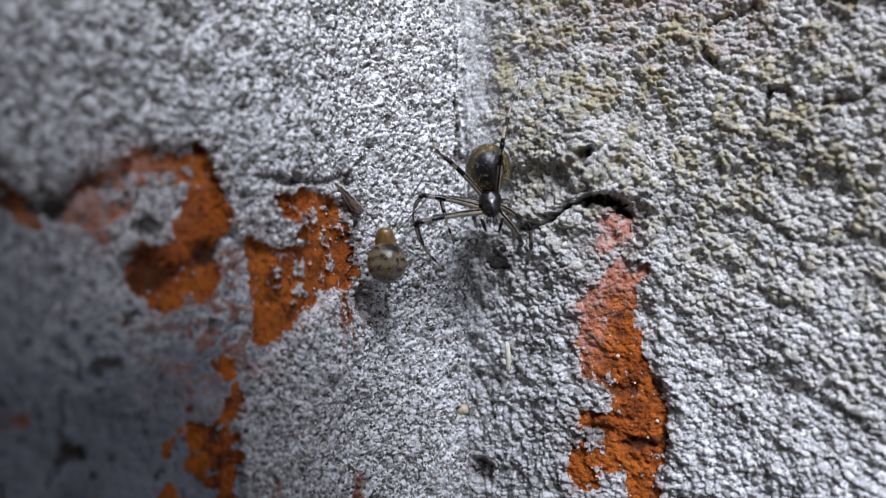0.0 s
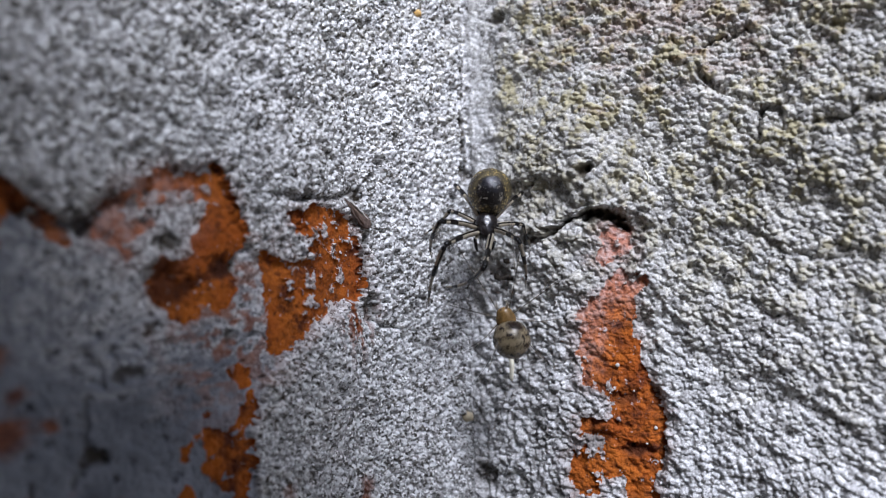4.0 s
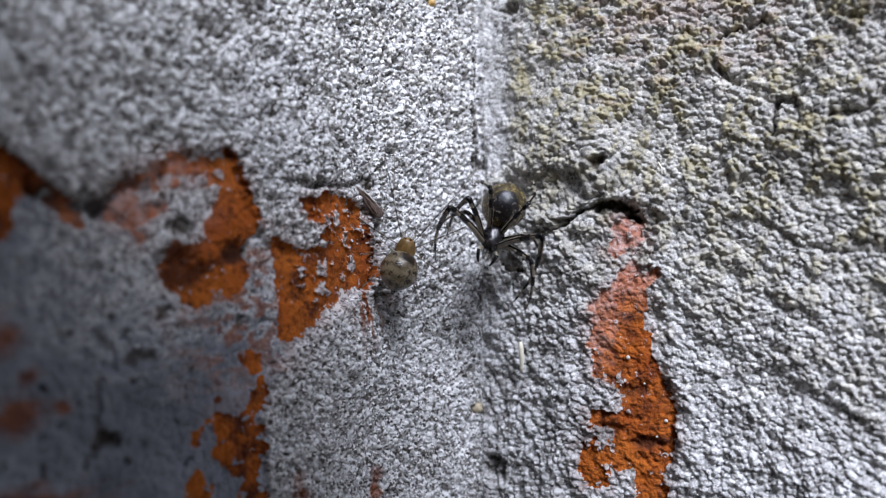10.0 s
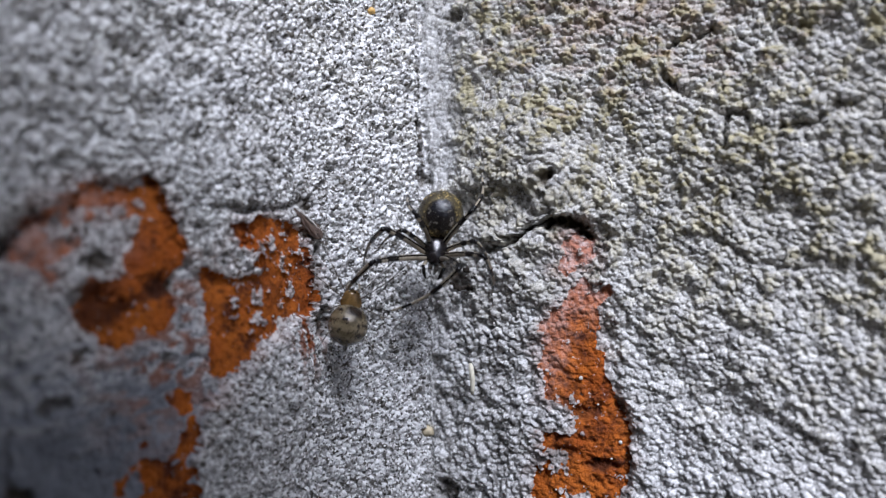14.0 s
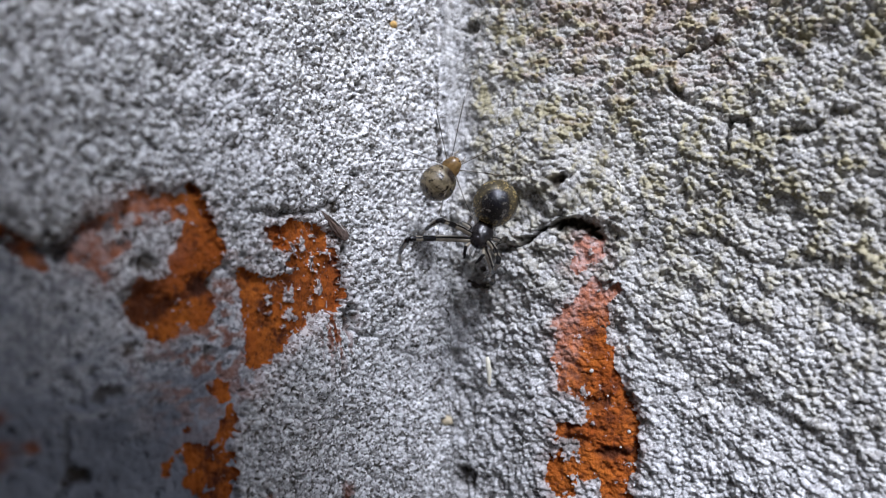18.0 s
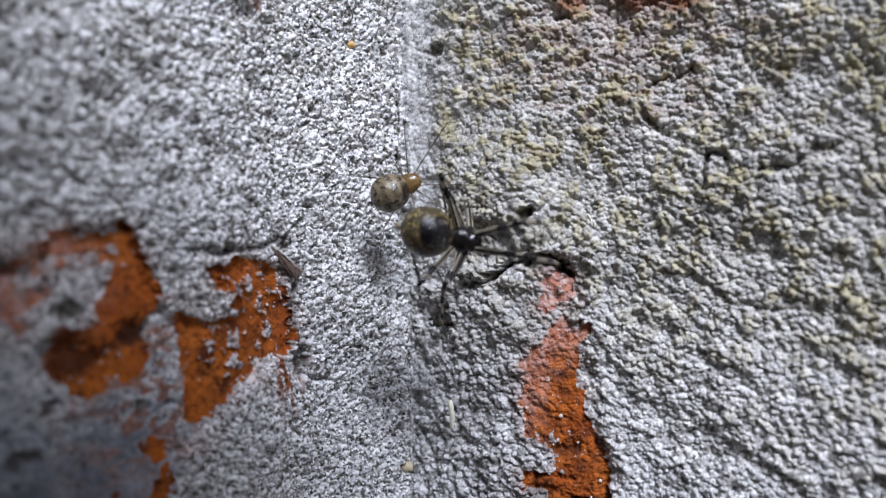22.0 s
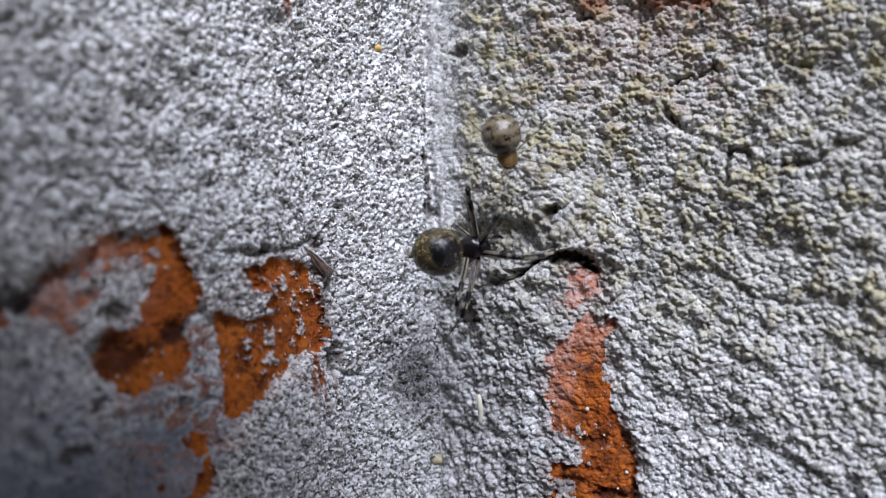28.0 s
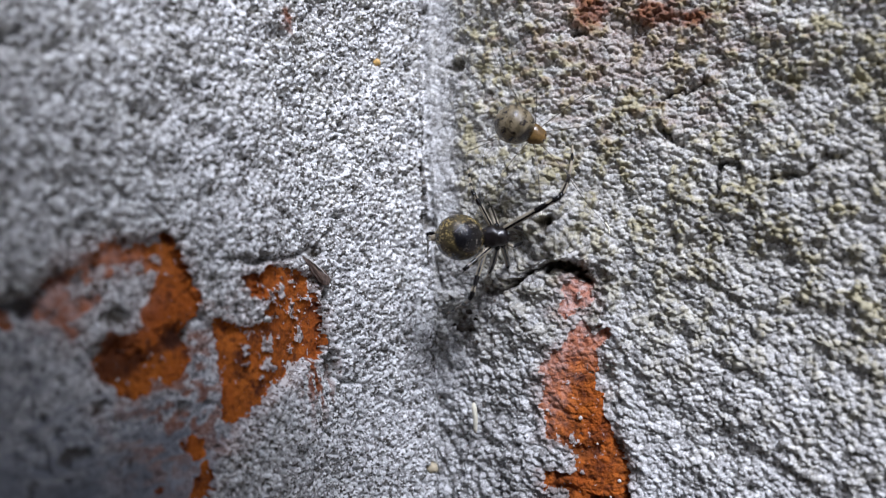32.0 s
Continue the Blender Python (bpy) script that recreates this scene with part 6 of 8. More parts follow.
    walk(dark_legs['b1'][1], [
        (0, pose(0, 0.0055, 0, -25.0, 0.0, 0.0)), (0.33, pose(0, 0.0055, 0, -27.6, -4.1, 57.1)), (0.67, pose(0, 0.0055, 0, -32.6, -4.1, 114.5)), (1, pose(0, 0.0055, 0, -35.2, 0.0, 171.6)),
        (2, pose(0, 0.0055, 0, -54.3, 0.0, -179.6)), (3, pose(0, 0.0055, 0, -31.0, 0.0, -176.8)), (4, pose(0, 0.0055, 0, -45.8, -16.4, -131.1)), (5, pose(0, 0.0055, 0, -68.7, -16.4, -80.9)),
        (6, pose(0, 0.0055, 0, -83.6, 0.0, -35.2)), (7, pose(0, 0.0055, 0, -80.0, 0.0, -62.1)), (7.5, pose(0, 0.0055, 0, -48.6, -14.6, -111.2)), (8, pose(0, 0.0055, 0, -17.2, 0.0, -160.4)),
        (9, pose(0, 0.0055, 0, -16.5, 0.0, -151.5)), (10, pose(0, 0.0055, 0, -26.5, 0.0, -152.1)), (11, pose(0, 0.0055, 0, -34.2, 0.0, -166.5)), (12, pose(0, 0.0055, 0, -42.0, 0.0, 179.5)),
        (13, pose(0, 0.0055, 0, -36.6, 0.0, -164.0)), (14, pose(0, 0.0055, 0, -18.7, 0.0, -129.6)), (15, pose(0, 0.0055, 0, -20.6, -1.8, -86.4)), (16, pose(0, 0.0055, 0, -23.1, -1.8, -43.2)),
        (17, pose(0, 0.0055, 0, -25.0, 0.0, 0.0)), (18, pose(0, 0.0055, 0, -25.0, 0.0, 0.0)), (19, pose(0, 0.0055, 0, -25.0, 0.0, 0.0)), (19.33, pose(0, 0.0055, 0, -27.0, 3.2, -58.2)),
        (19.67, pose(0, 0.0055, 0, -30.7, 3.2, -116.5)), (20, pose(0, 0.0055, 0, -32.7, 0.0, -174.7)), (21, pose(0, 0.0055, 0, -36.6, 0.0, 156.4)), (22, pose(0, 0.0055, 0, -48.9, 0.0, -166.2)),
        (23, pose(0, 0.0055, 0, -46.6, 0.0, 174.7)), (24, pose(0, 0.0055, 0, -27.0, 0.0, 174.2)), (24.33, pose(0, 0.0055, 0, -26.5, -0.8, 116.1)), (24.67, pose(0, 0.0055, 0, -25.5, -0.8, 58.1)),
        (25, pose(0, 0.0055, 0, -25.0, 0.0, 0.0)), (26, pose(0, 0.0055, 0, -25.1, 0.1, -56.7)), (27, pose(0, 0.0055, 0, -25.2, 0.1, -113.4)), (28, pose(0, 0.0055, 0, -25.2, 0.0, -170.1)),
        (29, pose(0, 0.0055, 0, -35.8, 0.0, 176.5)), (29.33, pose(0, 0.0055, 0, -41.1, 6.2, 127.7)), (29.67, pose(0, 0.0055, 0, -49.4, 6.2, 78.3)), (30, pose(0, 0.0055, 0, -54.8, 0.0, 29.6)),
        (30.5, pose(0, 0.0055, 0, -66.2, -5.3, 79.5)), (31, pose(0, 0.0055, 0, -77.6, 0.0, 129.4)), (32, pose(0, 0.0055, 0, -63.4, 0.0, 81.3)),
    ])
    walk(dark_legs['b2'][0], [
        (0, pose(-0.00071, 0.00023, -0.00020, 41.7, 0.0, 28.3)), (0.5, pose(-0.00071, 0.00023, -0.00020, -10.1, -17.1, 62.6)), (1, pose(-0.00071, 0.00023, -0.00020, -62.0, 0.0, 97.0)), (2, pose(-0.00071, 0.00023, -0.00020, -62.0, 0.0, 97.0)),
        (2.33, pose(-0.00071, 0.00023, -0.00020, -24.0, -11.0, 83.5)), (2.67, pose(-0.00071, 0.00023, -0.00020, 16.0, -11.0, 65.9)), (3, pose(-0.00071, 0.00023, -0.00020, 54.0, 0.0, 52.4)), (6, pose(-0.00071, 0.00023, -0.00020, 37.1, 0.0, 25.5)),
        (7, pose(-0.00071, 0.00023, -0.00020, 23.1, 0.0, 19.6)), (8, pose(-0.00071, 0.00023, -0.00020, 50.7, 0.0, 48.2)), (9, pose(-0.00071, 0.00023, -0.00020, 64.8, 0.0, 47.2)), (10, pose(-0.00071, 0.00023, -0.00020, 50.6, 0.0, 50.0)),
        (11, pose(-0.00071, 0.00023, -0.00020, 49.5, 0.0, 51.4)), (12, pose(-0.00071, 0.00023, -0.00020, 50.3, 0.0, 51.2)), (13, pose(-0.00071, 0.00023, -0.00020, 56.5, 0.0, 83.7)), (14, pose(-0.00071, 0.00023, -0.00020, 53.2, 0.0, 68.5)),
        (15.5, pose(-0.00071, 0.00023, -0.00020, -4.4, -7.9, 82.8)), (17, pose(-0.00071, 0.00023, -0.00020, -62.0, 0.0, 97.0)), (17.33, pose(-0.00071, 0.00023, -0.00020, -23.7, -19.4, 75.2)), (17.67, pose(-0.00071, 0.00023, -0.00020, 21.2, -19.4, 44.6)),
        (18, pose(-0.00071, 0.00023, -0.00020, 59.4, 0.0, 22.8)), (18.33, pose(-0.00071, 0.00023, -0.00020, 21.2, -19.4, 44.6)), (18.67, pose(-0.00071, 0.00023, -0.00020, -23.7, -19.4, 75.2)), (19, pose(-0.00071, 0.00023, -0.00020, -62.0, 0.0, 97.0)),
        (19.33, pose(-0.00071, 0.00023, -0.00020, -23.8, -16.1, 78.2)), (19.67, pose(-0.00071, 0.00023, -0.00020, 18.8, -16.1, 52.6)), (20, pose(-0.00071, 0.00023, -0.00020, 57.0, 0.0, 33.8)), (20.33, pose(-0.00071, 0.00023, -0.00020, 18.8, -16.1, 52.6)),
        (20.67, pose(-0.00071, 0.00023, -0.00020, -23.8, -16.1, 78.2)), (21, pose(-0.00071, 0.00023, -0.00020, -62.0, 0.0, 97.0)), (22, pose(-0.00071, 0.00023, -0.00020, -62.0, 0.0, 97.0)), (22.5, pose(-0.00071, 0.00023, -0.00020, -16.3, 0.5, 98.1)),
        (23, pose(-0.00071, 0.00023, -0.00020, 29.3, 0.0, 99.2)), (24, pose(-0.00071, 0.00023, -0.00020, 24.4, 0.0, 91.0)), (25, pose(-0.00071, 0.00023, -0.00020, 12.2, 0.0, 107.7)), (28, pose(-0.00071, 0.00023, -0.00020, 40.5, 0.0, 98.4)),
        (29, pose(-0.00071, 0.00023, -0.00020, 63.1, 0.0, 92.2)), (30, pose(-0.00071, 0.00023, -0.00020, 60.1, 0.0, 100.0)), (31, pose(-0.00071, 0.00023, -0.00020, 31.2, 0.0, 75.6)), (31.5, pose(-0.00071, 0.00023, -0.00020, -15.4, -4.6, 86.3)),
        (32, pose(-0.00071, 0.00023, -0.00020, -62.0, 0.0, 97.0)),
    ])
    walk(dark_legs['b2'][1], [
        (0, pose(0, 0.0045, 0, -60.8, 0.0, -161.2)), (0.33, pose(0, 0.0045, 0, -51.3, 13.2, -108.4)), (0.67, pose(0, 0.0045, 0, -34.6, 13.2, -52.8)), (1, pose(0, 0.0045, 0, -25.0, 0.0, 0.0)),
        (2, pose(0, 0.0045, 0, -25.0, 0.0, 0.0)), (2.33, pose(0, 0.0045, 0, -34.3, -13.1, 53.4)), (2.67, pose(0, 0.0045, 0, -50.8, -13.1, 109.6)), (3, pose(0, 0.0045, 0, -60.1, 0.0, 163.0)),
        (6, pose(0, 0.0045, 0, -58.3, 0.0, -143.0)), (6.33, pose(0, 0.0045, 0, -64.6, -10.2, -85.4)), (6.67, pose(0, 0.0045, 0, -76.7, -10.2, -26.2)), (7, pose(0, 0.0045, 0, -83.1, 0.0, 31.4)),
        (7.33, pose(0, 0.0045, 0, -78.4, 6.7, 86.2)), (7.67, pose(0, 0.0045, 0, -70.1, 6.7, 141.7)), (8, pose(0, 0.0045, 0, -65.4, 0.0, -163.5)), (9, pose(0, 0.0045, 0, -41.3, 0.0, -174.5)),
        (10, pose(0, 0.0045, 0, -64.8, 0.0, -159.6)), (11, pose(0, 0.0045, 0, -64.4, 0.0, -157.3)), (12, pose(0, 0.0045, 0, -64.4, 0.0, -157.1)), (13, pose(0, 0.0045, 0, -30.7, 0.0, -146.2)),
        (14, pose(0, 0.0045, 0, -55.4, 0.0, -169.5)), (15, pose(0, 0.0045, 0, -47.5, 12.0, -113.8)), (16, pose(0, 0.0045, 0, -32.9, 12.0, -55.8)), (17, pose(0, 0.0045, 0, -25.0, 0.0, 0.0)),
        (17.33, pose(0, 0.0045, 0, -26.8, 3.0, -59.6)), (17.67, pose(0, 0.0045, 0, -30.3, 3.0, -119.3)), (18, pose(0, 0.0045, 0, -32.1, 0.0, -178.8)), (18.33, pose(0, 0.0045, 0, -30.3, 3.0, -119.3)),
        (18.67, pose(0, 0.0045, 0, -26.8, 3.0, -59.6)), (19, pose(0, 0.0045, 0, -25.0, 0.0, 0.0)), (19.33, pose(0, 0.0045, 0, -29.8, -5.8, 50.1)), (19.67, pose(0, 0.0045, 0, -37.4, -5.8, 100.7)),
        (20, pose(0, 0.0045, 0, -42.2, 0.0, 150.7)), (20.33, pose(0, 0.0045, 0, -37.4, -5.8, 100.7)), (20.67, pose(0, 0.0045, 0, -29.8, -5.8, 50.1)), (21, pose(0, 0.0045, 0, -25.0, 0.0, 0.0)),
        (22, pose(0, 0.0045, 0, -25.0, 0.0, 0.0)), (22.33, pose(0, 0.0045, 0, -25.8, -1.2, 58.3)), (22.67, pose(0, 0.0045, 0, -27.2, -1.2, 116.7)), (23, pose(0, 0.0045, 0, -28.0, 0.0, 175.0)),
        (24, pose(0, 0.0045, 0, -31.3, 0.0, 179.4)), (25, pose(0, 0.0045, 0, -38.0, 0.0, 169.9)), (28, pose(0, 0.0045, 0, -14.6, 0.0, 178.5)), (29, pose(0, 0.0045, 0, -48.8, 0.0, -168.5)),
        (30, pose(0, 0.0045, 0, -49.2, 0.0, -160.0)), (30.33, pose(0, 0.0045, 0, -57.5, -14.3, -101.6)), (30.67, pose(0, 0.0045, 0, -74.5, -14.3, -40.0)), (31, pose(0, 0.0045, 0, -82.8, 0.0, 18.4)),
        (31.5, pose(0, 0.0045, 0, -53.9, -2.4, 9.2)), (32, pose(0, 0.0045, 0, -25.0, 0.0, 0.0)),
    ])
    walk(dark_legs['b3'][0], [
        (0, pose(-0.00072, -0.00019, -0.00020, -62.0, 0.0, 130.0)), (1, pose(-0.00072, -0.00019, -0.00020, -62.0, 0.0, 130.0)), (2, pose(-0.00072, -0.00019, -0.00020, -62.0, 0.0, 130.0)), (3, pose(-0.00072, -0.00019, -0.00020, -62.0, 0.0, 130.0)),
        (4.5, pose(-0.00072, -0.00019, -0.00020, -4.5, -10.4, 111.1)), (6, pose(-0.00072, -0.00019, -0.00020, 53.0, 0.0, 92.2)), (7, pose(-0.00072, -0.00019, -0.00020, 18.2, 0.0, 44.2)), (8, pose(-0.00072, -0.00019, -0.00020, 53.1, 0.0, 91.6)),
        (9, pose(-0.00072, -0.00019, -0.00020, 52.8, 0.0, 92.4)), (10, pose(-0.00072, -0.00019, -0.00020, 52.6, 0.0, 92.7)), (11, pose(-0.00072, -0.00019, -0.00020, 52.0, 0.0, 92.8)), (12, pose(-0.00072, -0.00019, -0.00020, 52.2, 0.0, 93.3)),
        (13, pose(-0.00072, -0.00019, -0.00020, 52.4, 0.0, 93.8)), (14, pose(-0.00072, -0.00019, -0.00020, 52.3, 0.0, 93.6)), (15.5, pose(-0.00072, -0.00019, -0.00020, -4.8, -10.0, 111.8)), (17, pose(-0.00072, -0.00019, -0.00020, -62.0, 0.0, 130.0)),
        (18, pose(-0.00072, -0.00019, -0.00020, -62.0, 0.0, 130.0)), (19, pose(-0.00072, -0.00019, -0.00020, -62.0, 0.0, 130.0)), (19.33, pose(-0.00072, -0.00019, -0.00020, -26.7, -15.6, 109.7)), (19.67, pose(-0.00072, -0.00019, -0.00020, 13.0, -15.6, 83.3)),
        (20, pose(-0.00072, -0.00019, -0.00020, 48.2, 0.0, 63.0)), (21, pose(-0.00072, -0.00019, -0.00020, 29.5, 0.0, 106.0)), (22, pose(-0.00072, -0.00019, -0.00020, 2.8, 0.0, 124.4)), (23, pose(-0.00072, -0.00019, -0.00020, 5.3, 0.0, 85.6)),
        (24, pose(-0.00072, -0.00019, -0.00020, 14.4, 0.0, 68.6)), (25, pose(-0.00072, -0.00019, -0.00020, 31.5, 0.0, 84.7)), (26.5, pose(-0.00072, -0.00019, -0.00020, -15.2, -9.9, 107.4)), (28, pose(-0.00072, -0.00019, -0.00020, -62.0, 0.0, 130.0)),
        (28.5, pose(-0.00072, -0.00019, -0.00020, -7.3, -0.1, 129.8)), (29, pose(-0.00072, -0.00019, -0.00020, 47.4, 0.0, 129.7)), (29.5, pose(-0.00072, -0.00019, -0.00020, -7.3, -0.1, 129.8)), (30, pose(-0.00072, -0.00019, -0.00020, -62.0, 0.0, 130.0)),
        (30.5, pose(-0.00072, -0.00019, -0.00020, -14.8, 2.8, 136.5)), (31, pose(-0.00072, -0.00019, -0.00020, 32.4, 0.0, 142.9)), (32, pose(-0.00072, -0.00019, -0.00020, 2.2, 0.0, 117.2)),
    ])
    walk(dark_legs['b3'][1], [
        (0, pose(0, 0.003, 0, -25.0, 0.0, 0.0)), (1, pose(0, 0.003, 0, -25.0, 0.0, 0.0)), (2, pose(0, 0.003, 0, -25.0, 0.0, 0.0)), (3, pose(0, 0.003, 0, -25.0, 0.0, 0.0)),
        (4, pose(0, 0.003, 0, -35.1, 13.3, -51.7)), (5, pose(0, 0.003, 0, -52.2, 13.3, -106.1)), (6, pose(0, 0.003, 0, -62.2, 0.0, -157.8)), (6.5, pose(0, 0.003, 0, -70.9, -3.9, -109.3)),
        (7, pose(0, 0.003, 0, -79.6, 0.0, -60.8)), (7.5, pose(0, 0.003, 0, -71.0, -3.9, -109.7)), (8, pose(0, 0.003, 0, -62.4, 0.0, -158.6)), (9, pose(0, 0.003, 0, -62.3, 0.0, -157.5)),
        (10, pose(0, 0.003, 0, -62.3, 0.0, -157.1)), (11, pose(0, 0.003, 0, -62.6, 0.0, -156.8)), (12, pose(0, 0.003, 0, -62.3, 0.0, -156.2)), (13, pose(0, 0.003, 0, -62.0, 0.0, -154.5)),
        (14, pose(0, 0.003, 0, -62.1, 0.0, -155.3)), (15, pose(0, 0.003, 0, -52.0, 13.0, -104.4)), (16, pose(0, 0.003, 0, -35.1, 13.0, -50.9)), (17, pose(0, 0.003, 0, -25.0, 0.0, 0.0)),
        (18, pose(0, 0.003, 0, -25.0, 0.0, 0.0)), (19, pose(0, 0.003, 0, -25.0, 0.0, 0.0)), (19.33, pose(0, 0.003, 0, -38.9, 11.4, -38.0)), (19.67, pose(0, 0.003, 0, -57.2, 11.4, -78.2)),
        (20, pose(0, 0.003, 0, -71.1, 0.0, -116.2)), (20.33, pose(0, 0.003, 0, -66.0, -4.7, -158.6)), (20.67, pose(0, 0.003, 0, -59.0, -4.7, 158.6)), (21, pose(0, 0.003, 0, -53.9, 0.0, 116.2)),
        (22, pose(0, 0.003, 0, -38.1, 0.0, 167.2)), (23, pose(0, 0.003, 0, -42.2, 0.0, 179.0)), (24, pose(0, 0.003, 0, -37.6, 0.0, -164.3)), (25, pose(0, 0.003, 0, -24.4, 0.0, -174.0)),
        (26, pose(0, 0.003, 0, -24.5, -0.3, -116.0)), (27, pose(0, 0.003, 0, -24.8, -0.3, -58.0)), (28, pose(0, 0.003, 0, -25.0, 0.0, 0.0)), (28.5, pose(0, 0.003, 0, -40.1, 8.3, -57.7)),
        (29, pose(0, 0.003, 0, -55.2, 0.0, -115.3)), (29.5, pose(0, 0.003, 0, -40.1, 8.3, -57.7)), (30, pose(0, 0.003, 0, -25.0, 0.0, 0.0)), (30.5, pose(0, 0.003, 0, -43.0, 7.7, -46.3)),
        (31, pose(0, 0.003, 0, -60.9, 0.0, -92.6)), (31.5, pose(0, 0.003, 0, -57.3, 1.1, -58.8)), (32, pose(0, 0.003, 0, -53.7, 0.0, -25.0)),
    ])
    walk(dark_legs['b4'][0], [
        (0, pose(-0.00048, -0.00057, -0.00020, 53.5, 0.0, 171.2)), (1, pose(-0.00048, -0.00057, -0.00020, 44.1, 0.0, 165.7)), (2, pose(-0.00048, -0.00057, -0.00020, 34.9, 0.0, 153.1)), (2.5, pose(-0.00048, -0.00057, -0.00020, -13.6, -2.7, 159.0)),
        (3, pose(-0.00048, -0.00057, -0.00020, -62.0, 0.0, 165.0)), (4, pose(-0.00048, -0.00057, -0.00020, -20.4, -12.8, 151.3)), (5, pose(-0.00048, -0.00057, -0.00020, 24.0, -12.8, 132.1)), (6, pose(-0.00048, -0.00057, -0.00020, 65.6, 0.0, 118.4)),
        (7, pose(-0.00048, -0.00057, -0.00020, 68.9, 0.0, 122.3)), (8, pose(-0.00048, -0.00057, -0.00020, 66.9, 0.0, 125.9)), (9, pose(-0.00048, -0.00057, -0.00020, 66.9, 0.0, 159.9)), (10, pose(-0.00048, -0.00057, -0.00020, 71.7, 0.0, 142.1)),
        (11, pose(-0.00048, -0.00057, -0.00020, 72.9, 0.0, 157.2)), (12, pose(-0.00048, -0.00057, -0.00020, 64.0, 0.0, 119.7)), (13, pose(-0.00048, -0.00057, -0.00020, 66.7, 0.0, 143.1)), (14, pose(-0.00048, -0.00057, -0.00020, 60.0, 0.0, 133.0)),
        (15, pose(-0.00048, -0.00057, -0.00020, 19.7, -8.3, 142.6)), (16, pose(-0.00048, -0.00057, -0.00020, -21.7, -8.3, 155.4)), (17, pose(-0.00048, -0.00057, -0.00020, -62.0, 0.0, 165.0)), (18, pose(-0.00048, -0.00057, -0.00020, -62.0, 0.0, 165.0)),
        (19, pose(-0.00048, -0.00057, -0.00020, -62.0, 0.0, 165.0)), (19.33, pose(-0.00048, -0.00057, -0.00020, -27.1, -19.3, 140.7)), (19.67, pose(-0.00048, -0.00057, -0.00020, 14.6, -19.3, 108.1)), (20, pose(-0.00048, -0.00057, -0.00020, 49.5, 0.0, 83.8)),
        (21, pose(-0.00048, -0.00057, -0.00020, 35.7, 0.0, 137.4)), (22, pose(-0.00048, -0.00057, -0.00020, 26.5, 0.0, 121.4)), (22.5, pose(-0.00048, -0.00057, -0.00020, -17.8, -8.9, 143.2)), (23, pose(-0.00048, -0.00057, -0.00020, -62.0, 0.0, 165.0)),
        (24, pose(-0.00048, -0.00057, -0.00020, -62.0, 0.0, 165.0)), (25, pose(-0.00048, -0.00057, -0.00020, -62.0, 0.0, 165.0)), (28, pose(-0.00048, -0.00057, -0.00020, -62.0, 0.0, 165.0)), (29, pose(-0.00048, -0.00057, -0.00020, -62.0, 0.0, 165.0)),
        (29.5, pose(-0.00048, -0.00057, -0.00020, -5.1, -8.7, 149.0)), (30, pose(-0.00048, -0.00057, -0.00020, 51.8, 0.0, 132.9)), (30.5, pose(-0.00048, -0.00057, -0.00020, 25.4, -5.7, 157.1)), (31, pose(-0.00048, -0.00057, -0.00020, -1.0, 0.0, -178.8)),
        (32, pose(-0.00048, -0.00057, -0.00020, -1.1, 0.0, -177.9)),
    ])
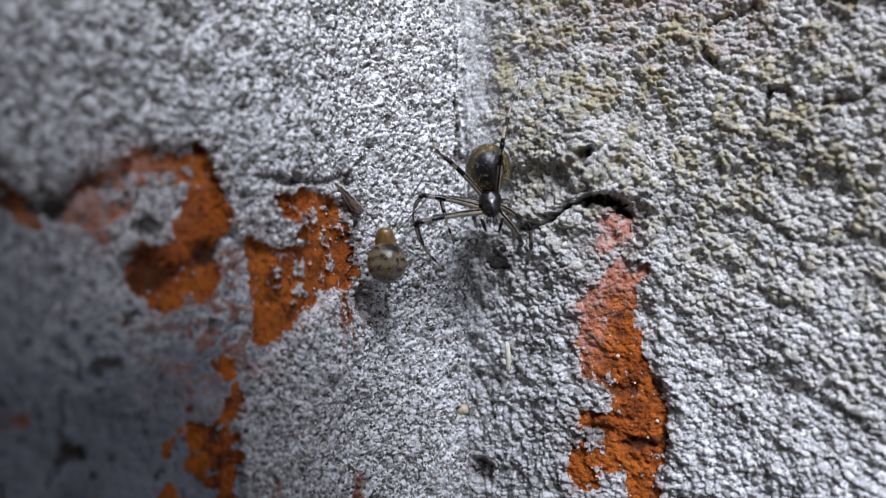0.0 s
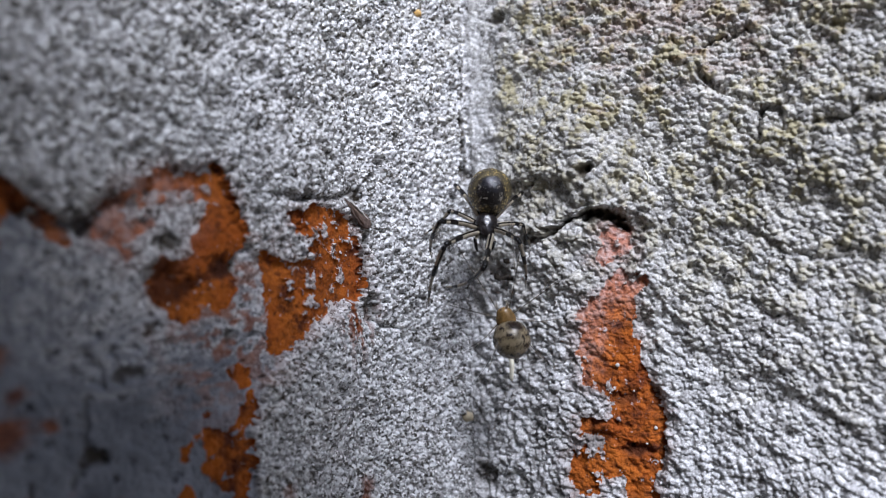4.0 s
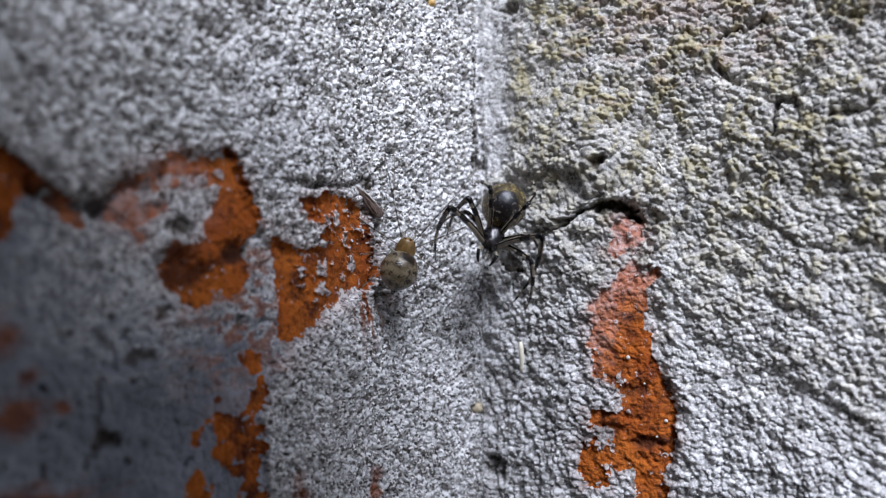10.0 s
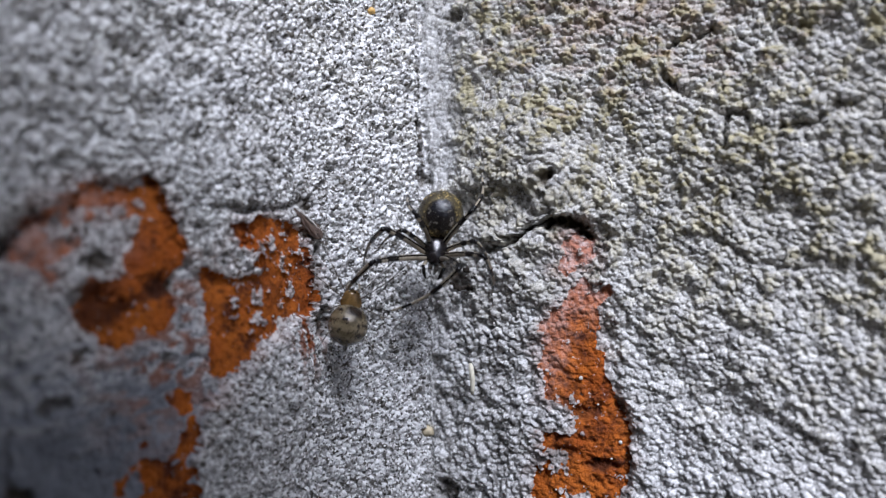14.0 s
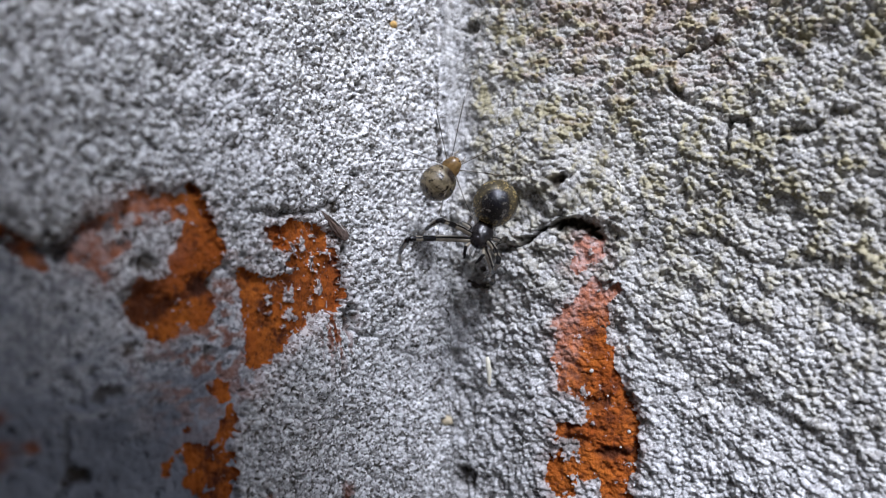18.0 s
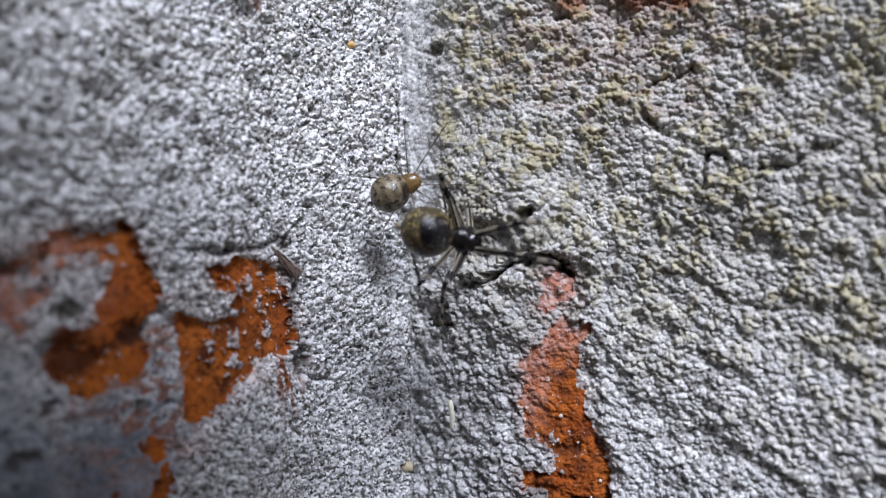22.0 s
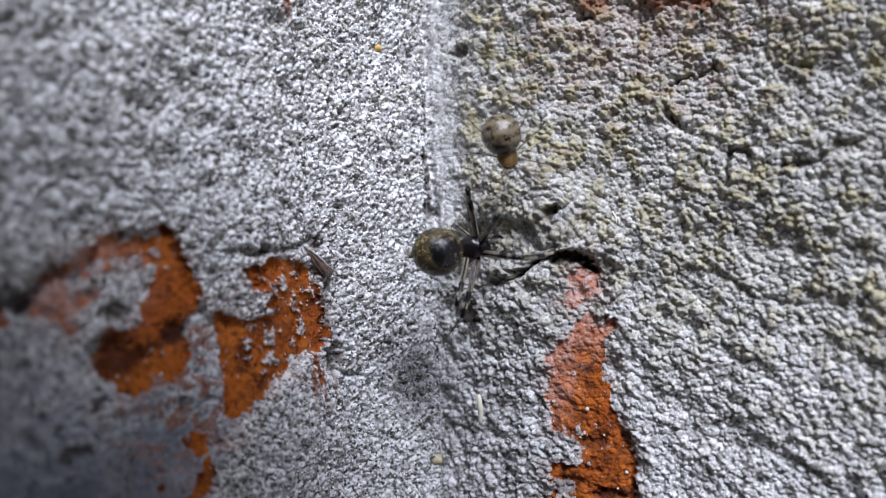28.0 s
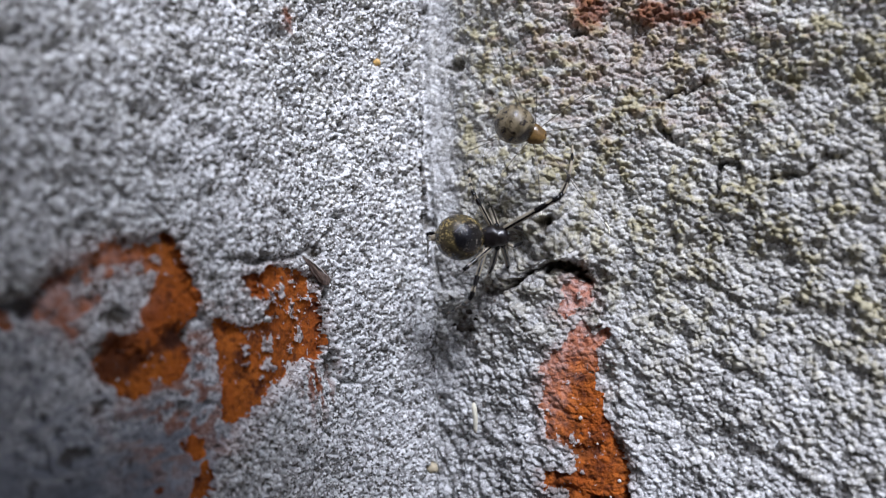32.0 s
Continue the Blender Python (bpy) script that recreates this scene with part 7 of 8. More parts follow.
    walk(dark_legs['b4'][1], [
        (0, pose(0, 0.0044, 0, -51.1, 0.0, -13.6)), (1, pose(0, 0.0044, 0, -56.9, 0.0, 19.5)), (2, pose(0, 0.0044, 0, -55.0, 0.0, 26.6)), (3, pose(0, 0.0044, 0, -25.0, 0.0, 0.0)),
        (4, pose(0, 0.0044, 0, -34.6, -9.4, 43.6)), (5, pose(0, 0.0044, 0, -48.2, -9.4, 88.6)), (6, pose(0, 0.0044, 0, -57.8, 0.0, 132.2)), (7, pose(0, 0.0044, 0, -50.9, 0.0, 153.9)),
        (7.5, pose(0, 0.0044, 0, -50.4, -0.1, 120.0)), (8, pose(0, 0.0044, 0, -50.0, 0.0, 86.1)), (9, pose(0, 0.0044, 0, -60.9, 0.0, 136.7)), (10, pose(0, 0.0044, 0, -50.9, 0.0, 133.3)),
        (11, pose(0, 0.0044, 0, -55.5, 0.0, 159.6)), (12, pose(0, 0.0044, 0, -46.8, 0.0, 124.4)), (13, pose(0, 0.0044, 0, -65.4, 0.0, 118.9)), (14, pose(0, 0.0044, 0, -56.3, 0.0, 107.7)),
        (15.5, pose(0, 0.0044, 0, -40.6, -8.0, 53.8)), (17, pose(0, 0.0044, 0, -25.0, 0.0, 0.0)), (18, pose(0, 0.0044, 0, -25.0, 0.0, 0.0)), (19, pose(0, 0.0044, 0, -25.0, 0.0, 0.0)),
        (19.33, pose(0, 0.0044, 0, -26.3, -1.6, 49.6)), (19.67, pose(0, 0.0044, 0, -28.4, -1.6, 99.3)), (20, pose(0, 0.0044, 0, -29.8, 0.0, 149.0)), (21, pose(0, 0.0044, 0, -50.0, 0.0, 172.0)),
        (22, pose(0, 0.0044, 0, -29.3, 0.0, 177.9)), (22.33, pose(0, 0.0044, 0, -28.2, -1.8, 118.6)), (22.67, pose(0, 0.0044, 0, -26.1, -1.8, 59.3)), (23, pose(0, 0.0044, 0, -25.0, 0.0, 0.0)),
        (24, pose(0, 0.0044, 0, -25.0, 0.0, 0.0)), (25, pose(0, 0.0044, 0, -25.0, 0.0, 0.0)), (28, pose(0, 0.0044, 0, -25.0, 0.0, 0.0)), (29, pose(0, 0.0044, 0, -25.0, 0.0, 0.0)),
        (29.33, pose(0, 0.0044, 0, -32.4, 8.9, -49.4)), (29.67, pose(0, 0.0044, 0, -44.1, 8.9, -100.0)), (30, pose(0, 0.0044, 0, -51.5, 0.0, -149.5)), (30.33, pose(0, 0.0044, 0, -55.8, 3.7, 169.1)),
        (30.67, pose(0, 0.0044, 0, -61.4, 3.7, 127.5)), (31, pose(0, 0.0044, 0, -65.6, 0.0, 86.1)), (32, pose(0, 0.0044, 0, -70.3, 0.0, 85.1)),
    ])
    walk(pale_legs['a1'][0], [
        (0, pose(0.00032, 0.00038, -0.00013, 36, 0, -37)), (1, pose(0.00032, 0.00038, -0.00013, 30, 0, -21)), (2, pose(0.00032, 0.00038, -0.00013, 25, 0, -35)), (3, pose(0.00032, 0.00038, -0.00013, 39, 0, -30)),
        (4, pose(0.00032, 0.00038, -0.00013, 36, 0, -21)), (5, pose(0.00032, 0.00038, -0.00013, 39, 0, -21)), (6, pose(0.00032, 0.00038, -0.00013, 39, 0, -36)), (7, pose(0.00032, 0.00038, -0.00013, 39, 0, -34)),
        (8, pose(0.00032, 0.00038, -0.00013, 20, 0, -27)), (9, pose(0.00032, 0.00038, -0.00013, 39, 0, -31)), (10, pose(0.00032, 0.00038, -0.00013, 38, 0, -27)), (11, pose(0.00032, 0.00038, -0.00013, 31, 0, -36)),
        (12, pose(0.00032, 0.00038, -0.00013, 27, 0, -34)), (13, pose(0.00032, 0.00038, -0.00013, 18, 0, -32)), (14, pose(0.00032, 0.00038, -0.00013, 23, 0, -38)), (15.5, pose(0.00032, 0.00038, -0.00013, 22, 0, -38)),
        (17, pose(0.00032, 0.00038, -0.00013, 41, 0, -20)), (18, pose(0.00032, 0.00038, -0.00013, 19, 0, -26)), (19, pose(0.00032, 0.00038, -0.00013, 40, 0, -28)), (20, pose(0.00032, 0.00038, -0.00013, 34, 0, -29)),
        (21, pose(0.00032, 0.00038, -0.00013, 30, 0, -36)), (22, pose(0.00032, 0.00038, -0.00013, 32, 0, -30)), (23, pose(0.00032, 0.00038, -0.00013, 27, 0, -30)), (24, pose(0.00032, 0.00038, -0.00013, 22, 0, -22)),
        (25, pose(0.00032, 0.00038, -0.00013, 33, 0, -31)), (26.5, pose(0.00032, 0.00038, -0.00013, 30, 0, -23)), (28, pose(0.00032, 0.00038, -0.00013, 31, 0, -32)), (29, pose(0.00032, 0.00038, -0.00013, 28, 0, -32)),
        (30, pose(0.00032, 0.00038, -0.00013, 25, 0, -30)), (31, pose(0.00032, 0.00038, -0.00013, 31, 0, -31)), (32, pose(0.00032, 0.00038, -0.00013, 28, 0, -32)),
    ])
    walk(pale_legs['a1'][1], [
        (0, pose(0, 0.00352, 0, -67, 0, 14)), (1, pose(0, 0.00352, 0, -68, 0, 14)), (2, pose(0, 0.00352, 0, -65, 0, 14)), (3, pose(0, 0.00352, 0, -63, 0, 14)),
        (4, pose(0, 0.00352, 0, -58, 0, 14)), (5, pose(0, 0.00352, 0, -42, 0, 14)), (6, pose(0, 0.00352, 0, -72, 0, 14)), (7, pose(0, 0.00352, 0, -55, 0, 14)),
        (8, pose(0, 0.00352, 0, -66, 0, 14)), (9, pose(0, 0.00352, 0, -43, 0, 14)), (10, pose(0, 0.00352, 0, -74, 0, 14)), (11, pose(0, 0.00352, 0, -85, 0, 14)),
        (12, pose(0, 0.00352, 0, -49, 0, 14)), (13, pose(0, 0.00352, 0, -64, 0, 14)), (14, pose(0, 0.00352, 0, -71, 0, 14)), (15.5, pose(0, 0.00352, 0, -61, 0, 14)),
        (17, pose(0, 0.00352, 0, -50, 0, 14)), (18, pose(0, 0.00352, 0, -71, 0, 14)), (19, pose(0, 0.00352, 0, -81, 0, 14)), (20, pose(0, 0.00352, 0, -61, 0, 14)),
        (21, pose(0, 0.00352, 0, -43, 0, 14)), (22, pose(0, 0.00352, 0, -66, 0, 14)), (23, pose(0, 0.00352, 0, -60, 0, 14)), (24, pose(0, 0.00352, 0, -77, 0, 14)),
        (25, pose(0, 0.00352, 0, -65, 0, 14)), (26.5, pose(0, 0.00352, 0, -43, 0, 14)), (28, pose(0, 0.00352, 0, -43, 0, 14)), (29, pose(0, 0.00352, 0, -51, 0, 14)),
        (30, pose(0, 0.00352, 0, -45, 0, 14)), (31, pose(0, 0.00352, 0, -48, 0, 14)), (32, pose(0, 0.00352, 0, -50, 0, 14)),
    ])
    walk(pale_legs['a2'][0], [
        (0, pose(0.00048, 0.00015, -0.00013, 38, 0, -49)), (1, pose(0.00048, 0.00015, -0.00013, 29, 0, -53)), (2, pose(0.00048, 0.00015, -0.00013, 36, 0, -64)), (3, pose(0.00048, 0.00015, -0.00013, 38, 0, -46)),
        (4, pose(0.00048, 0.00015, -0.00013, 18, 0, -67)), (5, pose(0.00048, 0.00015, -0.00013, 23, 0, -66)), (6, pose(0.00048, 0.00015, -0.00013, 18, 0, -71)), (7, pose(0.00048, 0.00015, -0.00013, 40, 0, -61)),
        (8, pose(0.00048, 0.00015, -0.00013, 28, 0, -52)), (9, pose(0.00048, 0.00015, -0.00013, 28, 0, -52)), (10, pose(0.00048, 0.00015, -0.00013, 23, 0, -52)), (11, pose(0.00048, 0.00015, -0.00013, 24, 0, -58)),
        (12, pose(0.00048, 0.00015, -0.00013, 31, 0, -69)), (13, pose(0.00048, 0.00015, -0.00013, 41, 0, -51)), (14, pose(0.00048, 0.00015, -0.00013, 25, 0, -49)), (15.5, pose(0.00048, 0.00015, -0.00013, 40, 0, -65)),
        (17, pose(0.00048, 0.00015, -0.00013, 34, 0, -69)), (18, pose(0.00048, 0.00015, -0.00013, 39, 0, -62)), (19, pose(0.00048, 0.00015, -0.00013, 32, 0, -60)), (20, pose(0.00048, 0.00015, -0.00013, 37, 0, -52)),
        (21, pose(0.00048, 0.00015, -0.00013, 31, 0, -50)), (22, pose(0.00048, 0.00015, -0.00013, 26, 0, -64)), (23, pose(0.00048, 0.00015, -0.00013, 36, 0, -60)), (24, pose(0.00048, 0.00015, -0.00013, 29, 0, -57)),
        (25, pose(0.00048, 0.00015, -0.00013, 34, 0, -47)), (26.5, pose(0.00048, 0.00015, -0.00013, 26, 0, -60)), (28, pose(0.00048, 0.00015, -0.00013, 32, 0, -60)), (29, pose(0.00048, 0.00015, -0.00013, 31, 0, -60)),
        (30, pose(0.00048, 0.00015, -0.00013, 32, 0, -60)), (31, pose(0.00048, 0.00015, -0.00013, 25, 0, -59)), (32, pose(0.00048, 0.00015, -0.00013, 23, 0, -64)),
    ])
    walk(pale_legs['a2'][1], [
        (0, pose(0, 0.00288, 0, -52, 0, 14)), (1, pose(0, 0.00288, 0, -66, 0, 14)), (2, pose(0, 0.00288, 0, -81, 0, 14)), (3, pose(0, 0.00288, 0, -66, 0, 14)),
        (4, pose(0, 0.00288, 0, -66, 0, 14)), (5, pose(0, 0.00288, 0, -44, 0, 14)), (6, pose(0, 0.00288, 0, -84, 0, 14)), (7, pose(0, 0.00288, 0, -69, 0, 14)),
        (8, pose(0, 0.00288, 0, -84, 0, 14)), (9, pose(0, 0.00288, 0, -64, 0, 14)), (10, pose(0, 0.00288, 0, -76, 0, 14)), (11, pose(0, 0.00288, 0, -85, 0, 14)),
        (12, pose(0, 0.00288, 0, -57, 0, 14)), (13, pose(0, 0.00288, 0, -48, 0, 14)), (14, pose(0, 0.00288, 0, -54, 0, 14)), (15.5, pose(0, 0.00288, 0, -67, 0, 14)),
        (17, pose(0, 0.00288, 0, -72, 0, 14)), (18, pose(0, 0.00288, 0, -48, 0, 14)), (19, pose(0, 0.00288, 0, -84, 0, 14)), (20, pose(0, 0.00288, 0, -67, 0, 14)),
        (21, pose(0, 0.00288, 0, -55, 0, 14)), (22, pose(0, 0.00288, 0, -66, 0, 14)), (23, pose(0, 0.00288, 0, -63, 0, 14)), (24, pose(0, 0.00288, 0, -84, 0, 14)),
        (25, pose(0, 0.00288, 0, -42, 0, 14)), (26.5, pose(0, 0.00288, 0, -55, 0, 14)), (28, pose(0, 0.00288, 0, -45, 0, 14)), (29, pose(0, 0.00288, 0, -54, 0, 14)),
        (30, pose(0, 0.00288, 0, -48, 0, 14)), (31, pose(0, 0.00288, 0, -49, 0, 14)), (32, pose(0, 0.00288, 0, -45, 0, 14)),
    ])
    walk(pale_legs['a3'][0], [
        (0, pose(0.00048, -0.00013, -0.00013, 40, 0, -124)), (1, pose(0.00048, -0.00013, -0.00013, 38, 0, -100)), (2, pose(0.00048, -0.00013, -0.00013, 25, 0, -116)), (3, pose(0.00048, -0.00013, -0.00013, 31, 0, -114)),
        (4, pose(0.00048, -0.00013, -0.00013, 27, 0, -110)), (5, pose(0.00048, -0.00013, -0.00013, 40, 0, -125)), (6, pose(0.00048, -0.00013, -0.00013, 24, 0, -110)), (7, pose(0.00048, -0.00013, -0.00013, 29, 0, -98)),
        (8, pose(0.00048, -0.00013, -0.00013, 39, 0, -108)), (9, pose(0.00048, -0.00013, -0.00013, 23, 0, -113)), (10, pose(0.00048, -0.00013, -0.00013, 21, 0, -107)), (11, pose(0.00048, -0.00013, -0.00013, 34, 0, -125)),
        (12, pose(0.00048, -0.00013, -0.00013, 37, 0, -123)), (13, pose(0.00048, -0.00013, -0.00013, 36, 0, -123)), (14, pose(0.00048, -0.00013, -0.00013, 41, 0, -107)), (15.5, pose(0.00048, -0.00013, -0.00013, 36, 0, -102)),
        (17, pose(0.00048, -0.00013, -0.00013, 30, 0, -110)), (18, pose(0.00048, -0.00013, -0.00013, 30, 0, -123)), (19, pose(0.00048, -0.00013, -0.00013, 39, 0, -107)), (20, pose(0.00048, -0.00013, -0.00013, 31, 0, -110)),
        (21, pose(0.00048, -0.00013, -0.00013, 29, 0, -118)), (22, pose(0.00048, -0.00013, -0.00013, 34, 0, -107)), (23, pose(0.00048, -0.00013, -0.00013, 24, 0, -123)), (24, pose(0.00048, -0.00013, -0.00013, 40, 0, -106)),
        (25, pose(0.00048, -0.00013, -0.00013, 30, 0, -112)), (26.5, pose(0.00048, -0.00013, -0.00013, 26, 0, -112)), (28, pose(0.00048, -0.00013, -0.00013, 32, 0, -112)), (29, pose(0.00048, -0.00013, -0.00013, 31, 0, -107)),
        (30, pose(0.00048, -0.00013, -0.00013, 24, 0, -116)), (31, pose(0.00048, -0.00013, -0.00013, 29, 0, -107)), (32, pose(0.00048, -0.00013, -0.00013, 31, 0, -109)),
    ])
    walk(pale_legs['a3'][1], [
        (0, pose(0, 0.00216, 0, -83, 0, 14)), (1, pose(0, 0.00216, 0, -53, 0, 14)), (2, pose(0, 0.00216, 0, -59, 0, 14)), (3, pose(0, 0.00216, 0, -79, 0, 14)),
        (4, pose(0, 0.00216, 0, -54, 0, 14)), (5, pose(0, 0.00216, 0, -62, 0, 14)), (6, pose(0, 0.00216, 0, -84, 0, 14)), (7, pose(0, 0.00216, 0, -71, 0, 14)),
        (8, pose(0, 0.00216, 0, -62, 0, 14)), (9, pose(0, 0.00216, 0, -84, 0, 14)), (10, pose(0, 0.00216, 0, -63, 0, 14)), (11, pose(0, 0.00216, 0, -77, 0, 14)),
        (12, pose(0, 0.00216, 0, -53, 0, 14)), (13, pose(0, 0.00216, 0, -51, 0, 14)), (14, pose(0, 0.00216, 0, -43, 0, 14)), (15.5, pose(0, 0.00216, 0, -54, 0, 14)),
        (17, pose(0, 0.00216, 0, -64, 0, 14)), (18, pose(0, 0.00216, 0, -49, 0, 14)), (19, pose(0, 0.00216, 0, -46, 0, 14)), (20, pose(0, 0.00216, 0, -45, 0, 14)),
        (21, pose(0, 0.00216, 0, -76, 0, 14)), (22, pose(0, 0.00216, 0, -78, 0, 14)), (23, pose(0, 0.00216, 0, -45, 0, 14)), (24, pose(0, 0.00216, 0, -54, 0, 14)),
        (25, pose(0, 0.00216, 0, -57, 0, 14)), (26.5, pose(0, 0.00216, 0, -54, 0, 14)), (28, pose(0, 0.00216, 0, -48, 0, 14)), (29, pose(0, 0.00216, 0, -46, 0, 14)),
        (30, pose(0, 0.00216, 0, -46, 0, 14)), (31, pose(0, 0.00216, 0, -53, 0, 14)), (32, pose(0, 0.00216, 0, -56, 0, 14)),
    ])
    walk(pale_legs['a4'][0], [
        (0, pose(0.00032, -0.00038, -0.00013, 31, 0, -138)), (1, pose(0.00032, -0.00038, -0.00013, 33, 0, -148)), (2, pose(0.00032, -0.00038, -0.00013, 38, 0, -132)), (3, pose(0.00032, -0.00038, -0.00013, 41, 0, -138)),
        (4, pose(0.00032, -0.00038, -0.00013, 29, 0, -155)), (5, pose(0.00032, -0.00038, -0.00013, 33, 0, -136)), (6, pose(0.00032, -0.00038, -0.00013, 35, 0, -146)), (7, pose(0.00032, -0.00038, -0.00013, 36, 0, -133)),
        (8, pose(0.00032, -0.00038, -0.00013, 18, 0, -140)), (9, pose(0.00032, -0.00038, -0.00013, 35, 0, -145)), (10, pose(0.00032, -0.00038, -0.00013, 40, 0, -151)), (11, pose(0.00032, -0.00038, -0.00013, 28, 0, -154)),
        (12, pose(0.00032, -0.00038, -0.00013, 20, 0, -156)), (13, pose(0.00032, -0.00038, -0.00013, 41, 0, -138)), (14, pose(0.00032, -0.00038, -0.00013, 25, 0, -149)), (15.5, pose(0.00032, -0.00038, -0.00013, 26, 0, -142)),
        (17, pose(0.00032, -0.00038, -0.00013, 39, 0, -148)), (18, pose(0.00032, -0.00038, -0.00013, 38, 0, -158)), (19, pose(0.00032, -0.00038, -0.00013, 21, 0, -150)), (20, pose(0.00032, -0.00038, -0.00013, 39, 0, -159)),
        (21, pose(0.00032, -0.00038, -0.00013, 23, 0, -151)), (22, pose(0.00032, -0.00038, -0.00013, 24, 0, -148)), (23, pose(0.00032, -0.00038, -0.00013, 41, 0, -155)), (24, pose(0.00032, -0.00038, -0.00013, 27, 0, -154)),
        (25, pose(0.00032, -0.00038, -0.00013, 36, 0, -140)), (26.5, pose(0.00032, -0.00038, -0.00013, 29, 0, -141)), (28, pose(0.00032, -0.00038, -0.00013, 26, 0, -148)), (29, pose(0.00032, -0.00038, -0.00013, 28, 0, -150)),
        (30, pose(0.00032, -0.00038, -0.00013, 23, 0, -144)), (31, pose(0.00032, -0.00038, -0.00013, 24, 0, -141)), (32, pose(0.00032, -0.00038, -0.00013, 24, 0, -147)),
    ])
    walk(pale_legs['a4'][1], [
        (0, pose(0, 0.00280, 0, -69, 0, 14)), (1, pose(0, 0.00280, 0, -83, 0, 14)), (2, pose(0, 0.00280, 0, -74, 0, 14)), (3, pose(0, 0.00280, 0, -65, 0, 14)),
        (4, pose(0, 0.00280, 0, -57, 0, 14)), (5, pose(0, 0.00280, 0, -47, 0, 14)), (6, pose(0, 0.00280, 0, -56, 0, 14)), (7, pose(0, 0.00280, 0, -59, 0, 14)),
        (8, pose(0, 0.00280, 0, -47, 0, 14)), (9, pose(0, 0.00280, 0, -47, 0, 14)), (10, pose(0, 0.00280, 0, -68, 0, 14)), (11, pose(0, 0.00280, 0, -44, 0, 14)),
        (12, pose(0, 0.00280, 0, -80, 0, 14)), (13, pose(0, 0.00280, 0, -66, 0, 14)), (14, pose(0, 0.00280, 0, -63, 0, 14)), (15.5, pose(0, 0.00280, 0, -60, 0, 14)),
        (17, pose(0, 0.00280, 0, -55, 0, 14)), (18, pose(0, 0.00280, 0, -42, 0, 14)), (19, pose(0, 0.00280, 0, -48, 0, 14)), (20, pose(0, 0.00280, 0, -60, 0, 14)),
        (21, pose(0, 0.00280, 0, -49, 0, 14)), (22, pose(0, 0.00280, 0, -83, 0, 14)), (23, pose(0, 0.00280, 0, -82, 0, 14)), (24, pose(0, 0.00280, 0, -79, 0, 14)),
        (25, pose(0, 0.00280, 0, -47, 0, 14)), (26.5, pose(0, 0.00280, 0, -57, 0, 14)), (28, pose(0, 0.00280, 0, -43, 0, 14)), (29, pose(0, 0.00280, 0, -42, 0, 14)),
        (30, pose(0, 0.00280, 0, -48, 0, 14)), (31, pose(0, 0.00280, 0, -51, 0, 14)), (32, pose(0, 0.00280, 0, -57, 0, 14)),
    ])
    walk(pale_legs['b1'][0], [
        (0, pose(-0.00032, 0.00038, -0.00013, 20, 0, 20)), (1, pose(-0.00032, 0.00038, -0.00013, 19, 0, 18)), (2, pose(-0.00032, 0.00038, -0.00013, 37, 0, 39)), (3, pose(-0.00032, 0.00038, -0.00013, 30, 0, 20)),
        (4, pose(-0.00032, 0.00038, -0.00013, 20, 0, 18)), (5, pose(-0.00032, 0.00038, -0.00013, 37, 0, 39)), (6, pose(-0.00032, 0.00038, -0.00013, 22, 0, 36)), (7, pose(-0.00032, 0.00038, -0.00013, 35, 0, 31)),
        (8, pose(-0.00032, 0.00038, -0.00013, 20, 0, 38)), (9, pose(-0.00032, 0.00038, -0.00013, 30, 0, 32)), (10, pose(-0.00032, 0.00038, -0.00013, 20, 0, 27)), (11, pose(-0.00032, 0.00038, -0.00013, 31, 0, 38)),
        (12, pose(-0.00032, 0.00038, -0.00013, 31, 0, 39)), (13, pose(-0.00032, 0.00038, -0.00013, 30, 0, 37)), (14, pose(-0.00032, 0.00038, -0.00013, 28, 0, 30)), (15.5, pose(-0.00032, 0.00038, -0.00013, 37, 0, 22)),
        (17, pose(-0.00032, 0.00038, -0.00013, 33, 0, 15)), (18, pose(-0.00032, 0.00038, -0.00013, 29, 0, 28)), (19, pose(-0.00032, 0.00038, -0.00013, 22, 0, 41)), (20, pose(-0.00032, 0.00038, -0.00013, 33, 0, 19)),
        (21, pose(-0.00032, 0.00038, -0.00013, 35, 0, 23)), (22, pose(-0.00032, 0.00038, -0.00013, 39, 0, 29)), (23, pose(-0.00032, 0.00038, -0.00013, 23, 0, 15)), (24, pose(-0.00032, 0.00038, -0.00013, 23, 0, 31)),
        (25, pose(-0.00032, 0.00038, -0.00013, 29, 0, 18)), (26.5, pose(-0.00032, 0.00038, -0.00013, 31, 0, 29)), (28, pose(-0.00032, 0.00038, -0.00013, 32, 0, 30)), (29, pose(-0.00032, 0.00038, -0.00013, 32, 0, 25)),
        (30, pose(-0.00032, 0.00038, -0.00013, 32, 0, 27)), (31, pose(-0.00032, 0.00038, -0.00013, 25, 0, 31)), (32, pose(-0.00032, 0.00038, -0.00013, 24, 0, 27)),
    ])
